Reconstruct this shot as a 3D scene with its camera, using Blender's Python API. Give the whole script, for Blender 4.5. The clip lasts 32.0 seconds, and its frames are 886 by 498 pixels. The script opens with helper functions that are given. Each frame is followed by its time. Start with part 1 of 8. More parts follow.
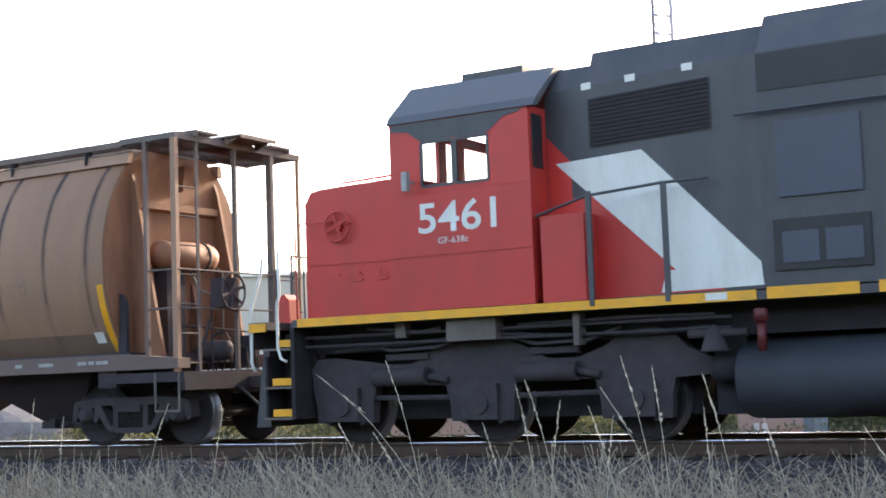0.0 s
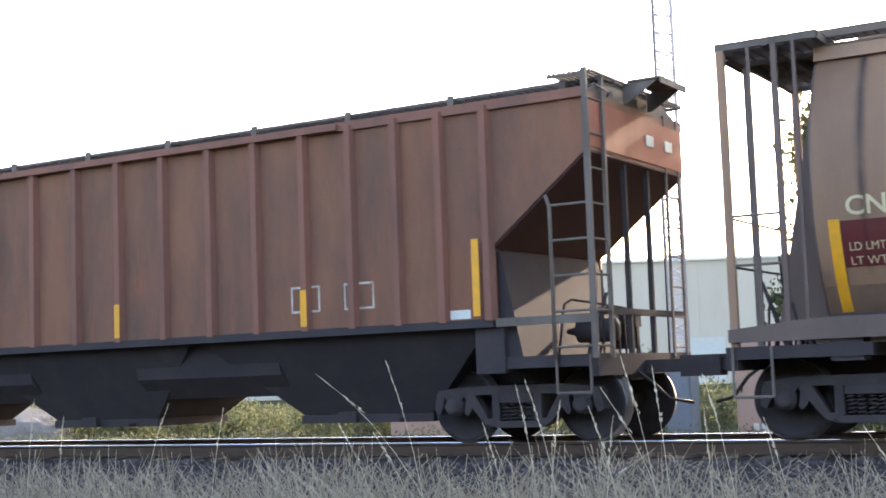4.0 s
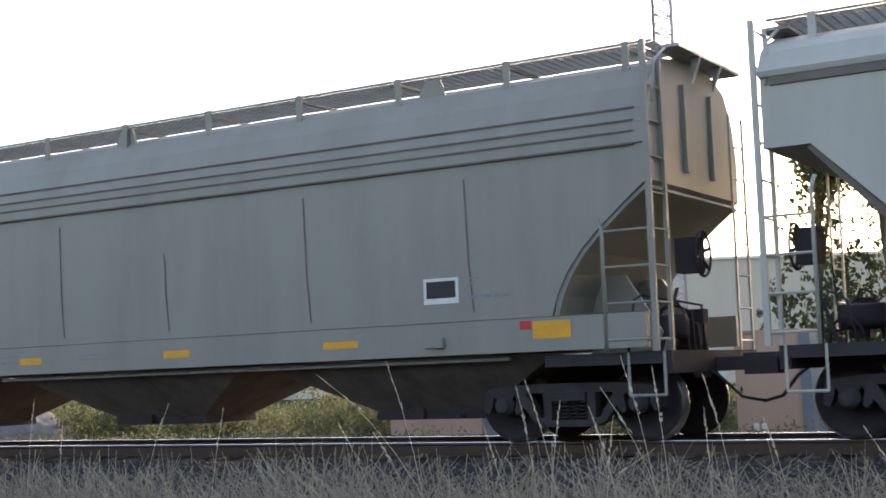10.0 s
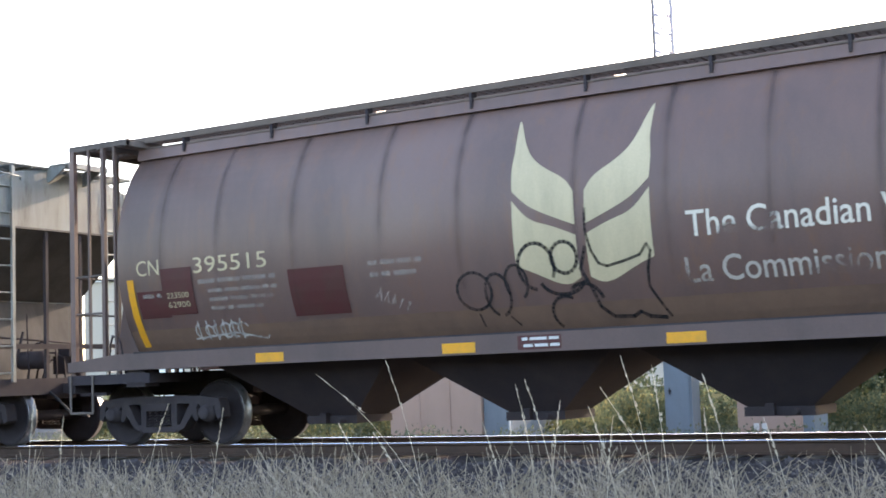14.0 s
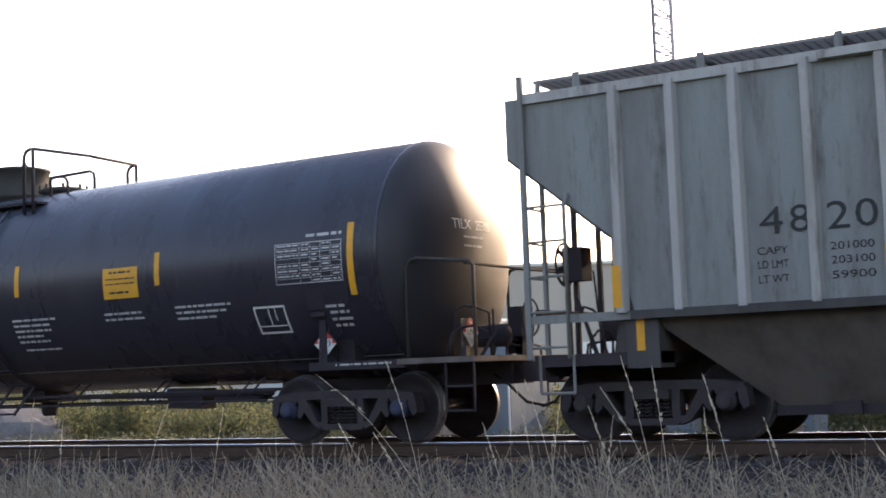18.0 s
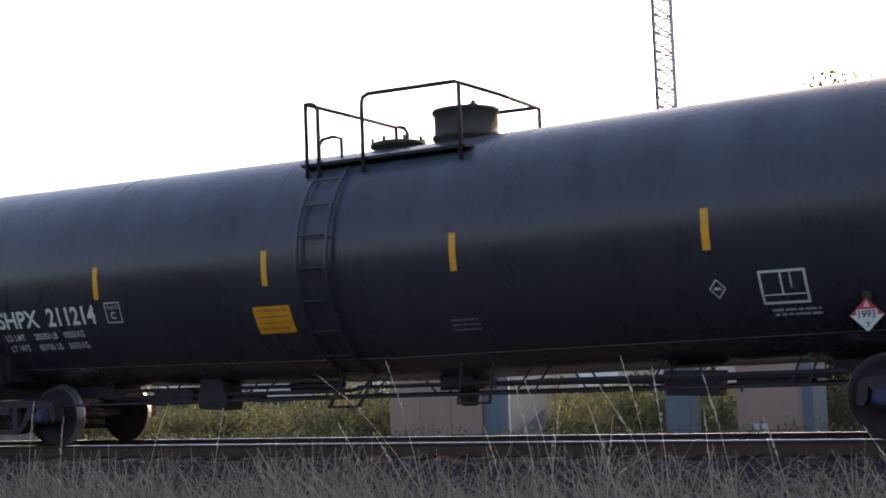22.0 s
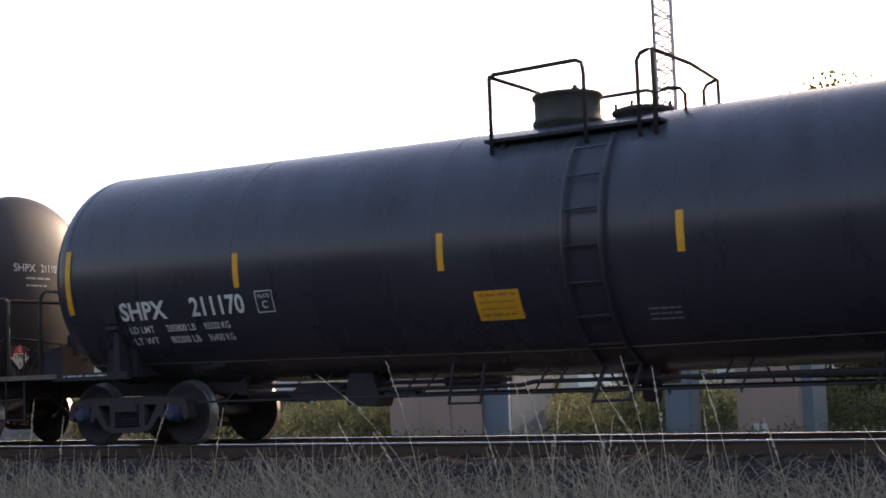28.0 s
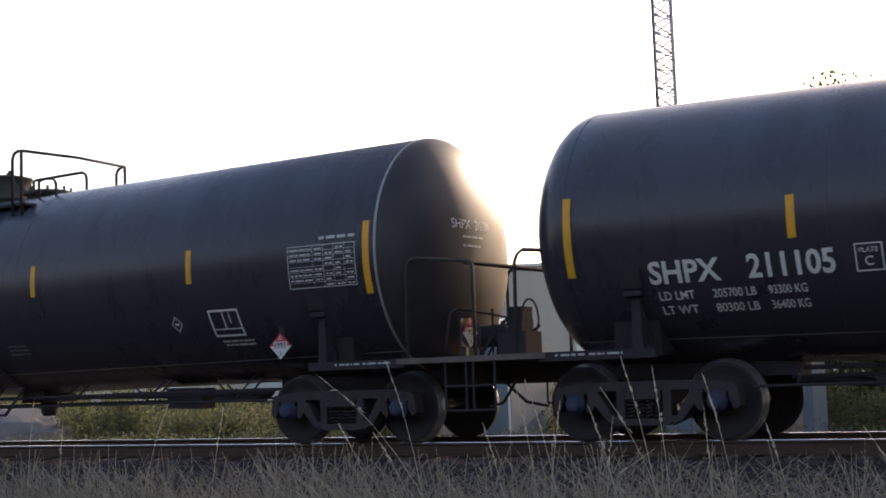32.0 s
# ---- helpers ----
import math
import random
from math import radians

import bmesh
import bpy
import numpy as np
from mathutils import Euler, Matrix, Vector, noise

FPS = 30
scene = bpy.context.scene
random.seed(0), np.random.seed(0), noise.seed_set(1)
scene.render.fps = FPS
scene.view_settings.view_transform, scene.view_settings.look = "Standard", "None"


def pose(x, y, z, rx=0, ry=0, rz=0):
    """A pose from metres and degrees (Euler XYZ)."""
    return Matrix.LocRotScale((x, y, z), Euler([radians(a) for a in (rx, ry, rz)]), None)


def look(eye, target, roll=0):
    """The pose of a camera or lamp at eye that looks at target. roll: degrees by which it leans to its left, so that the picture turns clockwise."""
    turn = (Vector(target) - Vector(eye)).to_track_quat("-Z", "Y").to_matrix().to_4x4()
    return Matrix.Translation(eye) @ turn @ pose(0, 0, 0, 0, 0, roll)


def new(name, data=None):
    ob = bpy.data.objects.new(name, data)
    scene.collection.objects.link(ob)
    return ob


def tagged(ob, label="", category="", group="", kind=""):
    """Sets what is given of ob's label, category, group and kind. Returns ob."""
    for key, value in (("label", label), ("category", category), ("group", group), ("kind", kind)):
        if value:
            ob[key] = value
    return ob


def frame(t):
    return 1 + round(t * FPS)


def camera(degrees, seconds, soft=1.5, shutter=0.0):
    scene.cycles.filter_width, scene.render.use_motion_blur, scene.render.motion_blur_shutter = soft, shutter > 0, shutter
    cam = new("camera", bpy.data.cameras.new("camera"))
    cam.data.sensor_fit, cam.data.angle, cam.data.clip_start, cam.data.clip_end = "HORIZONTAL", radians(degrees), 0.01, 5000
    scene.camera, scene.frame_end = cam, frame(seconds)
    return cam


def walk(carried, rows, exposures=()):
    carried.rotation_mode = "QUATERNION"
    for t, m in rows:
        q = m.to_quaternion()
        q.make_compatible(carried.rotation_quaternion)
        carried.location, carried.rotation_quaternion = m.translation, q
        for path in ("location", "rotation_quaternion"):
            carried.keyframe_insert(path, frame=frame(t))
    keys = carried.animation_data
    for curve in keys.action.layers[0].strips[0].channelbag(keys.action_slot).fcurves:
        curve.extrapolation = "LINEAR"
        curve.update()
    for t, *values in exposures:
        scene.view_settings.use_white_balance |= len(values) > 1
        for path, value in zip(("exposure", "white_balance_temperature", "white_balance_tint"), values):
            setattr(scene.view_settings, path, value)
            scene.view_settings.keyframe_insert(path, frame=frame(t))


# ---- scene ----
# Along: the line moves towards +x; the rail heads lie at z = 0, the track's middle at y = 0, the camera stands at y < 0.
EYE = Vector((0.0, -16.28, 0.851))
YAW, PITCH = radians(30.5), radians(5.263)
AHEAD = Vector((-math.sin(YAW) * math.cos(PITCH), math.cos(YAW) * math.cos(PITCH), math.sin(PITCH)))
cam = camera(35.6, 32.0, soft=1.7, shutter=0.08)
STAND = look(EYE, EYE + AHEAD * 10, -2.1)
walk(cam, [(0, STAND), (32.0, STAND)],
     exposures=[(t, e, 7250 if t < 7 or 13.5 < t < 17 else 7600, 17 if t < 7 or 13.5 < t < 17 else 19 if t < 17 else 23) for t, e in ((0, 2.53), (0.4, 2.27), (1, 1.7), (1.5, 2.05), (2, 2.45), (3, 2.65), (5, 2.97), (6, 2.97), (7.2, 2.3), (9, 2.1), (10, 2.03), (11, 2.43), (12, 2.32), (13, 2.25), (13.8, 2.85), (15, 2.7), (18, 1.85), (19.0, 1.48), (20, 1.5), (22, 1.38), (23, 1.42), (24, 1.15), (26, 1.3), (29, 1.18), (30, 1.0), (31, 1.22), (32, 1.15))])

# Metres that the line has gone at each half second.
RUN = [(0, 0), (0.5, 3.085), (1, 6.016), (1.5, 9.13), (2, 12.222), (2.5, 15.336), (3, 18.474), (3.5, 21.618),
       (5.5, 34.207), (6, 37.146), (6.5, 40.524), (7, 43.481), (7.5, 46.828), (8, 49.779), (8.5, 53.159), (9, 56.127),
       (9.5, 59.512), (10, 62.484), (10.5, 65.866), (11, 68.836), (11.5, 72.242), (12, 75.244), (12.5, 78.655),
       (13, 81.641), (13.5, 85.032), (14, 88.002), (14.5, 91.456), (15, 94.454), (15.5, 97.941), (17.5, 111.276),
       (18, 114.323), (18.5, 117.872), (19, 120.946), (19.5, 124.464), (20, 127.552), (20.5, 131.107), (21, 134.221),
       (21.5, 137.553), (22, 140.845), (22.5, 144.151), (23, 147.461), (23.5, 150.815), (24, 154.177), (24.5, 157.507),
       (25, 160.826), (25.5, 164.15), (26, 167.484), (26.5, 170.817), (28.5, 184.32), (29, 187.699), (29.5, 191.076),
       (30, 194.434), (30.5, 197.782), (31, 201.131), (31.5, 204.477), (32, 207.864)]

# ---- light ----
SUN_AZ, SUN_EL = radians(4), radians(20)      # from +y towards +x, and above the horizon
world = bpy.data.worlds.new("sky")
scene.world = world
world.use_nodes = True
wn, wl = world.node_tree.nodes, world.node_tree.links
sky = wn.new("ShaderNodeTexSky")
sky.sky_type, sky.sun_disc = "NISHITA", False
sky.sun_elevation, sky.sun_rotation = SUN_EL, SUN_AZ
sky.air_density, sky.dust_density, sky.ozone_density = 1.0, 1.6, 1.0
wl.new(sky.outputs[0], wn["Background"].inputs[0])
wn["Background"].inputs[1].default_value = 0.15
sun = new("sun", bpy.data.lights.new("sun", "SUN"))
sun.data.energy, sun.data.angle, sun.data.color = 2.4, radians(0.6), (1.0, 0.87, 0.70)
sun.matrix_world = look((0, 0, 30), Vector((0, 0, 30)) - Vector((math.sin(SUN_AZ) * math.cos(SUN_EL),
                        math.cos(SUN_AZ) * math.cos(SUN_EL), math.sin(SUN_EL))))


# ---- materials ----
def mat(name, color, rough=0.6, metal=0.0, dirt=None, amount=0.35, scale=3.0, streak=1.0, bump=0.15, fine=60.0, spec=0.4,
        mottle=0.12, coat=0.0, spot=None):
    """A painted or raw surface: fine mottling, larger stains of a second colour (stretched down the side by streak), fine relief."""
    m = bpy.data.materials.new(name)
    m.use_nodes = True
    n, l = m.node_tree.nodes, m.node_tree.links
    b = n["Principled BSDF"]
    co = n.new("ShaderNodeTexCoord")
    mp = n.new("ShaderNodeMapping")
    mp.inputs["Scale"].default_value = (1, 1, 1 / streak)
    l.new(co.outputs["Object"], mp.inputs[0])
    big = n.new("ShaderNodeTexNoise")
    big.inputs["Scale"].default_value, big.inputs["Detail"].default_value = scale, 6
    big.inputs["Roughness"].default_value = 0.65
    l.new(mp.outputs[0], big.inputs[0])
    small = n.new("ShaderNodeTexNoise")
    small.inputs["Scale"].default_value, small.inputs["Detail"].default_value = fine, 4
    l.new(co.outputs["Object"], small.inputs[0])
    ramp = n.new("ShaderNodeMapRange")
    ramp.inputs["From Min"].default_value, ramp.inputs["From Max"].default_value = 0.42, 0.72
    l.new(big.outputs[0], ramp.inputs[0])
    mul = n.new("ShaderNodeMath")
    mul.operation = "MULTIPLY"
    mul.inputs[1].default_value = amount
    l.new(ramp.outputs[0], mul.inputs[0])
    mix = n.new("ShaderNodeMix")
    mix.data_type = "RGBA"
    mix.inputs["A"].default_value = (*color, 1)
    mix.inputs["B"].default_value = (*(dirt or [c * 0.6 for c in color]), 1)
    l.new(mul.outputs[0], mix.inputs["Factor"])
    last = mix.outputs["Result"]
    if spot:                                   # scattered runs of rust and dirt
        sm = n.new("ShaderNodeMapping")
        sm.inputs["Scale"].default_value = (1, 1, 0.16)
        l.new(co.outputs["Object"], sm.inputs[0])
        sn = n.new("ShaderNodeTexNoise")
        sn.inputs["Scale"].default_value, sn.inputs["Detail"].default_value = 4.5, 7
        sn.inputs["Roughness"].default_value = 0.75
        l.new(sm.outputs[0], sn.inputs[0])
        sr = n.new("ShaderNodeMapRange")
        sr.inputs["From Min"].default_value, sr.inputs["From Max"].default_value = 0.52, 0.68
        sr.inputs["To Max"].default_value = 0.75
        l.new(sn.outputs[0], sr.inputs[0])
        sx = n.new("ShaderNodeMix")
        sx.data_type = "RGBA"
        l.new(sr.outputs[0], sx.inputs["Factor"])
        l.new(last, sx.inputs["A"])
        sx.inputs["B"].default_value = (*spot, 1)
        last = sx.outputs["Result"]
    vary = n.new("ShaderNodeMapRange")
    vary.inputs["To Min"].default_value, vary.inputs["To Max"].default_value = 1 - mottle, 1 + mottle
    l.new(small.outputs[0], vary.inputs[0])
    hsv = n.new("ShaderNodeHueSaturation")
    l.new(last, hsv.inputs["Color"])
    l.new(vary.outputs[0], hsv.inputs["Value"])
    l.new(hsv.outputs[0], b.inputs["Base Color"])
    rr = n.new("ShaderNodeMapRange")
    rr.inputs["To Min"].default_value, rr.inputs["To Max"].default_value = max(0.03, rough - 0.1), min(1, rough + 0.12)
    l.new(big.outputs[0], rr.inputs[0])
    l.new(rr.outputs[0], b.inputs["Roughness"])
    b.inputs["Metallic"].default_value = metal
    b.inputs["Specular IOR Level"].default_value = spec
    b.inputs["Coat Weight"].default_value = coat
    if bump:
        bp = n.new("ShaderNodeBump")
        bp.inputs["Strength"].default_value, bp.inputs["Distance"].default_value = bump, 0.01
        l.new(small.outputs[0], bp.inputs["Height"])
        l.new(bp.outputs[0], b.inputs["Normal"])
    return m


M_RED = mat("loco red", (0.50, 0.035, 0.028), 0.45, dirt=(0.22, 0.04, 0.03), amount=0.5, scale=1.6, streak=2.5)
M_LBLACK = mat("loco black", (0.046, 0.048, 0.055), 0.5, dirt=(0.095, 0.092, 0.088), amount=0.5, scale=2, streak=3)
M_LGREY = mat("loco weathered black", (0.06, 0.066, 0.078), 0.55, dirt=(0.09, 0.085, 0.08), amount=0.6, scale=2, streak=3)
M_WHITE = mat("white paint", (0.60, 0.61, 0.57), 0.5, dirt=(0.4, 0.37, 0.32), amount=0.4, scale=4, streak=3)
M_YELLOW = mat("yellow reflective", (0.75, 0.335, 0.018), 0.45, dirt=(0.4, 0.24, 0.06), amount=0.5, scale=6)
M_ORANGE = mat("orange strip", (0.42, 0.16, 0.03), 0.5, dirt=(0.25, 0.13, 0.06), amount=0.5, scale=6)
M_UNDER = mat("grimy running gear", (0.050, 0.043, 0.047), 0.85, dirt=(0.075, 0.064, 0.064), amount=0.6, scale=5, bump=0.4, spec=0.12)
M_WHEEL = mat("wheel steel", (0.040, 0.034, 0.037), 0.75, dirt=(0.028, 0.024, 0.026), amount=0.7, scale=4, spec=0.1)
M_TREAD = mat("polished tread", (0.68, 0.68, 0.7), 0.14, metal=1.0, bump=0, amount=0.1)
M_CAP = mat("blue bearing cap", (0.027, 0.036, 0.078), 0.7, dirt=(0.025, 0.025, 0.03), amount=0.7, scale=14)
M_BROWN = mat("faded brown paint", (0.315, 0.178, 0.112), 0.6, dirt=(0.19, 0.12, 0.09), amount=0.7, scale=1.2, streak=5)
M_SILL = mat("brown sill paint", (0.13, 0.085, 0.075), 0.6, dirt=(0.08, 0.06, 0.055), amount=0.7, scale=1.2, streak=2)
M_BROWN2 = mat("dark brown paint", (0.165, 0.10, 0.086), 0.42, dirt=(0.11, 0.076, 0.07), amount=0.8, scale=1.2, streak=5, spot=(0.19, 0.10, 0.066))
# rust brown made warmer than the sill paint: sunlight on +x ends painted in
M_BROWNEND = mat("rust brown end, sunlit tone", (0.24, 0.105, 0.056), 0.7, dirt=(0.12, 0.056, 0.034), amount=0.7, scale=2.5, streak=3)
M_TANEND = mat("dusty tan end sheet", (0.31, 0.225, 0.155), 0.75, dirt=(0.17, 0.10, 0.07), amount=0.75, scale=2.2, streak=3, spec=0.15)
M_MAROON = mat("maroon patch", (0.10, 0.012, 0.014), 0.5, dirt=(0.08, 0.03, 0.025), amount=0.5)
M_MAROON2 = mat("faded maroon patch", (0.085, 0.022, 0.022), 0.55, dirt=(0.08, 0.04, 0.03), amount=0.6)
M_CREAM = mat("cream emblem paint", (0.56, 0.465, 0.30), 0.55, dirt=(0.33, 0.28, 0.18), amount=0.5, scale=3, streak=4)
M_TEXTGREY = mat("grey lettering", (0.50, 0.45, 0.40), 0.55, dirt=(0.12, 0.07, 0.05), amount=0.75, scale=5)
M_RUST = mat("rusted car side", (0.215, 0.094, 0.056), 0.75, dirt=(0.095, 0.057, 0.047), amount=0.95, scale=0.9, streak=3.5, bump=0.3, spot=(0.25, 0.085, 0.045))
M_RUSTRIB = mat("rusted post", (0.22, 0.092, 0.066), 0.75, dirt=(0.12, 0.066, 0.058), amount=0.8, scale=2, streak=5, bump=0.3)
M_GREYRIB = mat("grey post paint", (0.40, 0.395, 0.375), 0.6, dirt=(0.25, 0.23, 0.21), amount=0.7, scale=2.2, streak=5, spot=(0.10, 0.075, 0.06))
M_SLOPE = mat("dark maroon slope sheet", (0.06, 0.026, 0.026), 0.75, dirt=(0.05, 0.032, 0.03), amount=0.6, scale=2, streak=3, spec=0.15)
M_RUSTRED = mat("red primed panel", (0.29, 0.085, 0.05), 0.7, dirt=(0.17, 0.068, 0.05), amount=0.6, scale=2, streak=4)
M_GREYWAG = mat("weathered grey paint", (0.22, 0.238, 0.232), 0.6, dirt=(0.135, 0.125, 0.115), amount=0.9, scale=1.8, streak=7, spot=(0.085, 0.07, 0.06))
M_PALE = mat("pale grey paint", (0.405, 0.40, 0.36), 0.5, dirt=(0.31, 0.30, 0.27), amount=0.6, scale=1.2, streak=6, mottle=0.05)
M_STEELGREY = mat("steel grey paint", (0.242, 0.235, 0.208), 0.5, dirt=(0.18, 0.172, 0.148), amount=0.6, scale=1.2, streak=6, mottle=0.05)
M_GRIME = mat("brown grime", (0.155, 0.131, 0.119), 0.8, dirt=(0.08, 0.066, 0.06), amount=0.8, scale=2.0, streak=2, spec=0.12)
M_GREYGRIME = mat("grey dust and grime", (0.085, 0.081, 0.08), 0.85, dirt=(0.05, 0.046, 0.045), amount=0.8, scale=2.0, streak=3, spec=0.12)
M_DARKGRIME = mat("dark grime", (0.046, 0.040, 0.046), 0.85, dirt=(0.066, 0.055, 0.056), amount=0.7, scale=2.0, spec=0.12)
M_DUSTY = mat("dusty tan grime", (0.16, 0.138, 0.118), 0.8, dirt=(0.09, 0.075, 0.06), amount=0.7, scale=2.0, spec=0.12)
M_BAND = mat("rusty lower edge", (0.185, 0.112, 0.078), 0.6, dirt=(0.13, 0.08, 0.062), amount=0.8, scale=2.0, streak=2)
M_EAVE = mat("brown grey roof board", (0.155, 0.118, 0.098), 0.8, dirt=(0.09, 0.07, 0.06), amount=0.7, scale=2.5)
M_DOME = mat("dusty black dome", (0.05, 0.05, 0.047), 0.8, dirt=(0.09, 0.08, 0.07), amount=0.6, scale=4, spec=0.15)
M_BOARD = mat("grey roof grating", (0.25, 0.245, 0.24), 0.9, dirt=(0.17, 0.16, 0.15), amount=0.6, scale=4, spec=0.1)
M_MARK = mat("darker grey panel", (0.25, 0.262, 0.26), 0.5, dirt=(0.21, 0.22, 0.215), amount=0.5, scale=2)
M_GUTTER = mat("brown-grey gutter dirt", (0.19, 0.172, 0.16), 0.7, dirt=(0.12, 0.105, 0.095), amount=0.7, scale=2, streak=0.4)
M_GLASS = bpy.data.materials.new("window glass")
M_GLASS.use_nodes = True
for _key, _value in (("Base Color", (0.75, 0.8, 0.8, 1)), ("Roughness", 0.03), ("Transmission Weight", 1.0), ("IOR", 1.12)):
    M_GLASS.node_tree.nodes["Principled BSDF"].inputs[_key].default_value = _value
# near-black for recessed and under-floor parts: grime, with their shade painted in
M_BLACKGAP = mat("black grime and recess shade", (0.030, 0.027, 0.031), 0.9, dirt=(0.045, 0.040, 0.042), amount=0.6, scale=4, spec=0.1)
M_PANEL = mat("blue-black panel", (0.052, 0.058, 0.08), 0.5, dirt=(0.05, 0.055, 0.07), amount=0.5, scale=2)
M_TANK = mat("black tank paint", (0.031, 0.029, 0.041), 0.27, dirt=(0.048, 0.045, 0.058), amount=0.6, scale=1.0, streak=3, mottle=0.08, bump=0.03, spec=0.32)
# sky light painted into a dust film: upper shell paler and bluer, in streaks
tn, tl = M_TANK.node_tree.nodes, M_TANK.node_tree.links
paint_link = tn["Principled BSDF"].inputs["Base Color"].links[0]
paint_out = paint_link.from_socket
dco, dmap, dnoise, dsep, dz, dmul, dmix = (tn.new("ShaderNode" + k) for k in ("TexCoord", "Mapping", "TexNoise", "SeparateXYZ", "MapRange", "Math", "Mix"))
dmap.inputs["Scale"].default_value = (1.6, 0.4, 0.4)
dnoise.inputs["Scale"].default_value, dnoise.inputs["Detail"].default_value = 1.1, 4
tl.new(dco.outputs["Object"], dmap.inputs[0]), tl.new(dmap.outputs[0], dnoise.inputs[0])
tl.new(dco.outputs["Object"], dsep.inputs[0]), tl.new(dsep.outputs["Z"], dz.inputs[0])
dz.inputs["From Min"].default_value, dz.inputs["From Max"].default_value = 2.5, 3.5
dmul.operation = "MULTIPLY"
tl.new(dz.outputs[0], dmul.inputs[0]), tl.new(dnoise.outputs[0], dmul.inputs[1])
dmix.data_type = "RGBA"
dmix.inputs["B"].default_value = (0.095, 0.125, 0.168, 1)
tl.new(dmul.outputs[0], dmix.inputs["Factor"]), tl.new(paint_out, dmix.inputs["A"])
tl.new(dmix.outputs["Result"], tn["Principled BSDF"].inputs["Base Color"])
M_TANKHEAD = mat("satin black head paint", (0.036, 0.034, 0.04), 0.46, dirt=(0.04, 0.038, 0.04), amount=0.6, scale=1.0, streak=3, mottle=0.08, bump=0.03, spec=0.26)
M_TFIT = mat("matt black fittings", (0.040, 0.036, 0.042), 0.9, dirt=(0.058, 0.052, 0.056), amount=0.5, scale=5, bump=0.1, spec=0.08)
M_FUEL = mat("dusty black tank side", (0.040, 0.044, 0.054), 0.6, dirt=(0.075, 0.085, 0.10), amount=0.5, scale=0.9, streak=2, spec=0.2)
M_WTREAD = mat("dull wheel tread", (0.30, 0.29, 0.29), 0.35, metal=0.8, dirt=(0.08, 0.07, 0.065), amount=0.8, scale=5, bump=0)
M_PRINT = mat("worn white stencil", (0.46, 0.46, 0.46), 0.6, dirt=(0.22, 0.22, 0.23), amount=0.6, scale=9)
M_INK = mat("black lettering", (0.018, 0.018, 0.02), 0.5, amount=0.3)
M_GREYINK = mat("grey lettering box", (0.20, 0.21, 0.22), 0.5, amount=0.3)
M_WTEXT = mat("white lettering", (0.62, 0.62, 0.60), 0.5, dirt=(0.4, 0.39, 0.37), amount=0.4, scale=8)
M_SIGNRED = mat("placard red", (0.52, 0.03, 0.03), 0.5, amount=0.3)


def thin_coat(name, color, most, across=False, scale=7.0, lo=0.3, hi=0.62, least=0.35):
    """Paint or grime too thin to hide what lies under it; across: fades to both sides of its strip and towards its foot."""
    m = mat(name, color, 0.7, amount=0.3, bump=0)
    n, l = m.node_tree.nodes, m.node_tree.links
    co, nz, rg = n.new("ShaderNodeTexCoord"), n.new("ShaderNodeTexNoise"), n.new("ShaderNodeMapRange")
    nz.inputs["Scale"].default_value, nz.inputs["Detail"].default_value = scale, 5
    l.new(co.outputs["Object"], nz.inputs[0])
    rg.inputs["From Min"].default_value, rg.inputs["From Max"].default_value = lo, hi
    rg.inputs["To Min"].default_value, rg.inputs["To Max"].default_value = most * least, most
    l.new(nz.outputs[0], rg.inputs[0])
    cover = rg.outputs[0]
    if across:
        sp = n.new("ShaderNodeSeparateXYZ")
        l.new(co.outputs["Generated"], sp.inputs[0])
        tri, foot, both, mul = (n.new("ShaderNode" + k) for k in ("Math", "MapRange", "Math", "Math"))
        tri.operation, both.operation, mul.operation = "PINGPONG", "MULTIPLY", "MULTIPLY"
        tri.inputs[1].default_value = 0.5
        l.new(sp.outputs["X"], tri.inputs[0])
        foot.inputs["To Min"].default_value, foot.inputs["To Max"].default_value = 0.35, 2.1
        l.new(sp.outputs["Z"], foot.inputs[0])
        l.new(tri.outputs[0], both.inputs[0]), l.new(foot.outputs[0], both.inputs[1])
        l.new(both.outputs[0], mul.inputs[0]), l.new(cover, mul.inputs[1])
        cover = mul.outputs[0]
    clear, mx = n.new("ShaderNodeBsdfTransparent"), n.new("ShaderNodeMixShader")
    l.new(cover, mx.inputs[0]), l.new(clear.outputs[0], mx.inputs[1]), l.new(n["Principled BSDF"].outputs[0], mx.inputs[2])
    l.new(mx.outputs[0], n["Material Output"].inputs[0])
    return m


M_GRAFF = thin_coat("thin black spray paint", (0.02, 0.018, 0.02), 0.85)
M_STAIN = thin_coat("run of dark grime", (0.065, 0.052, 0.055), 0.75, True, 2.0)
M_FAINT = thin_coat("faint run of grime", (0.065, 0.05, 0.052), 0.26, True, 3.0)
M_BLUESPRAY = thin_coat("faded blue spray", (0.09, 0.10, 0.16), 0.42)
M_OLDINK = thin_coat("worn dark letters", (0.035, 0.035, 0.05), 0.52, scale=9.0)
M_CHALK = thin_coat("thin pale scrawl", (0.45, 0.40, 0.36), 0.45)
M_WHITESPRAY = thin_coat("white spray paint", (0.62, 0.60, 0.57), 0.75)
M_RUBBED = thin_coat("rubbed chalk", (0.25, 0.23, 0.23), 0.12)
M_WORN = thin_coat("worn pale lettering", (0.68, 0.62, 0.53), 1.0, False, 1.7, 0.40, 0.47, 0.08)
M_WORN2 = thin_coat("half-worn lettering", (0.58, 0.52, 0.46), 0.75, False, 1.5, 0.42, 0.54, 0.05)
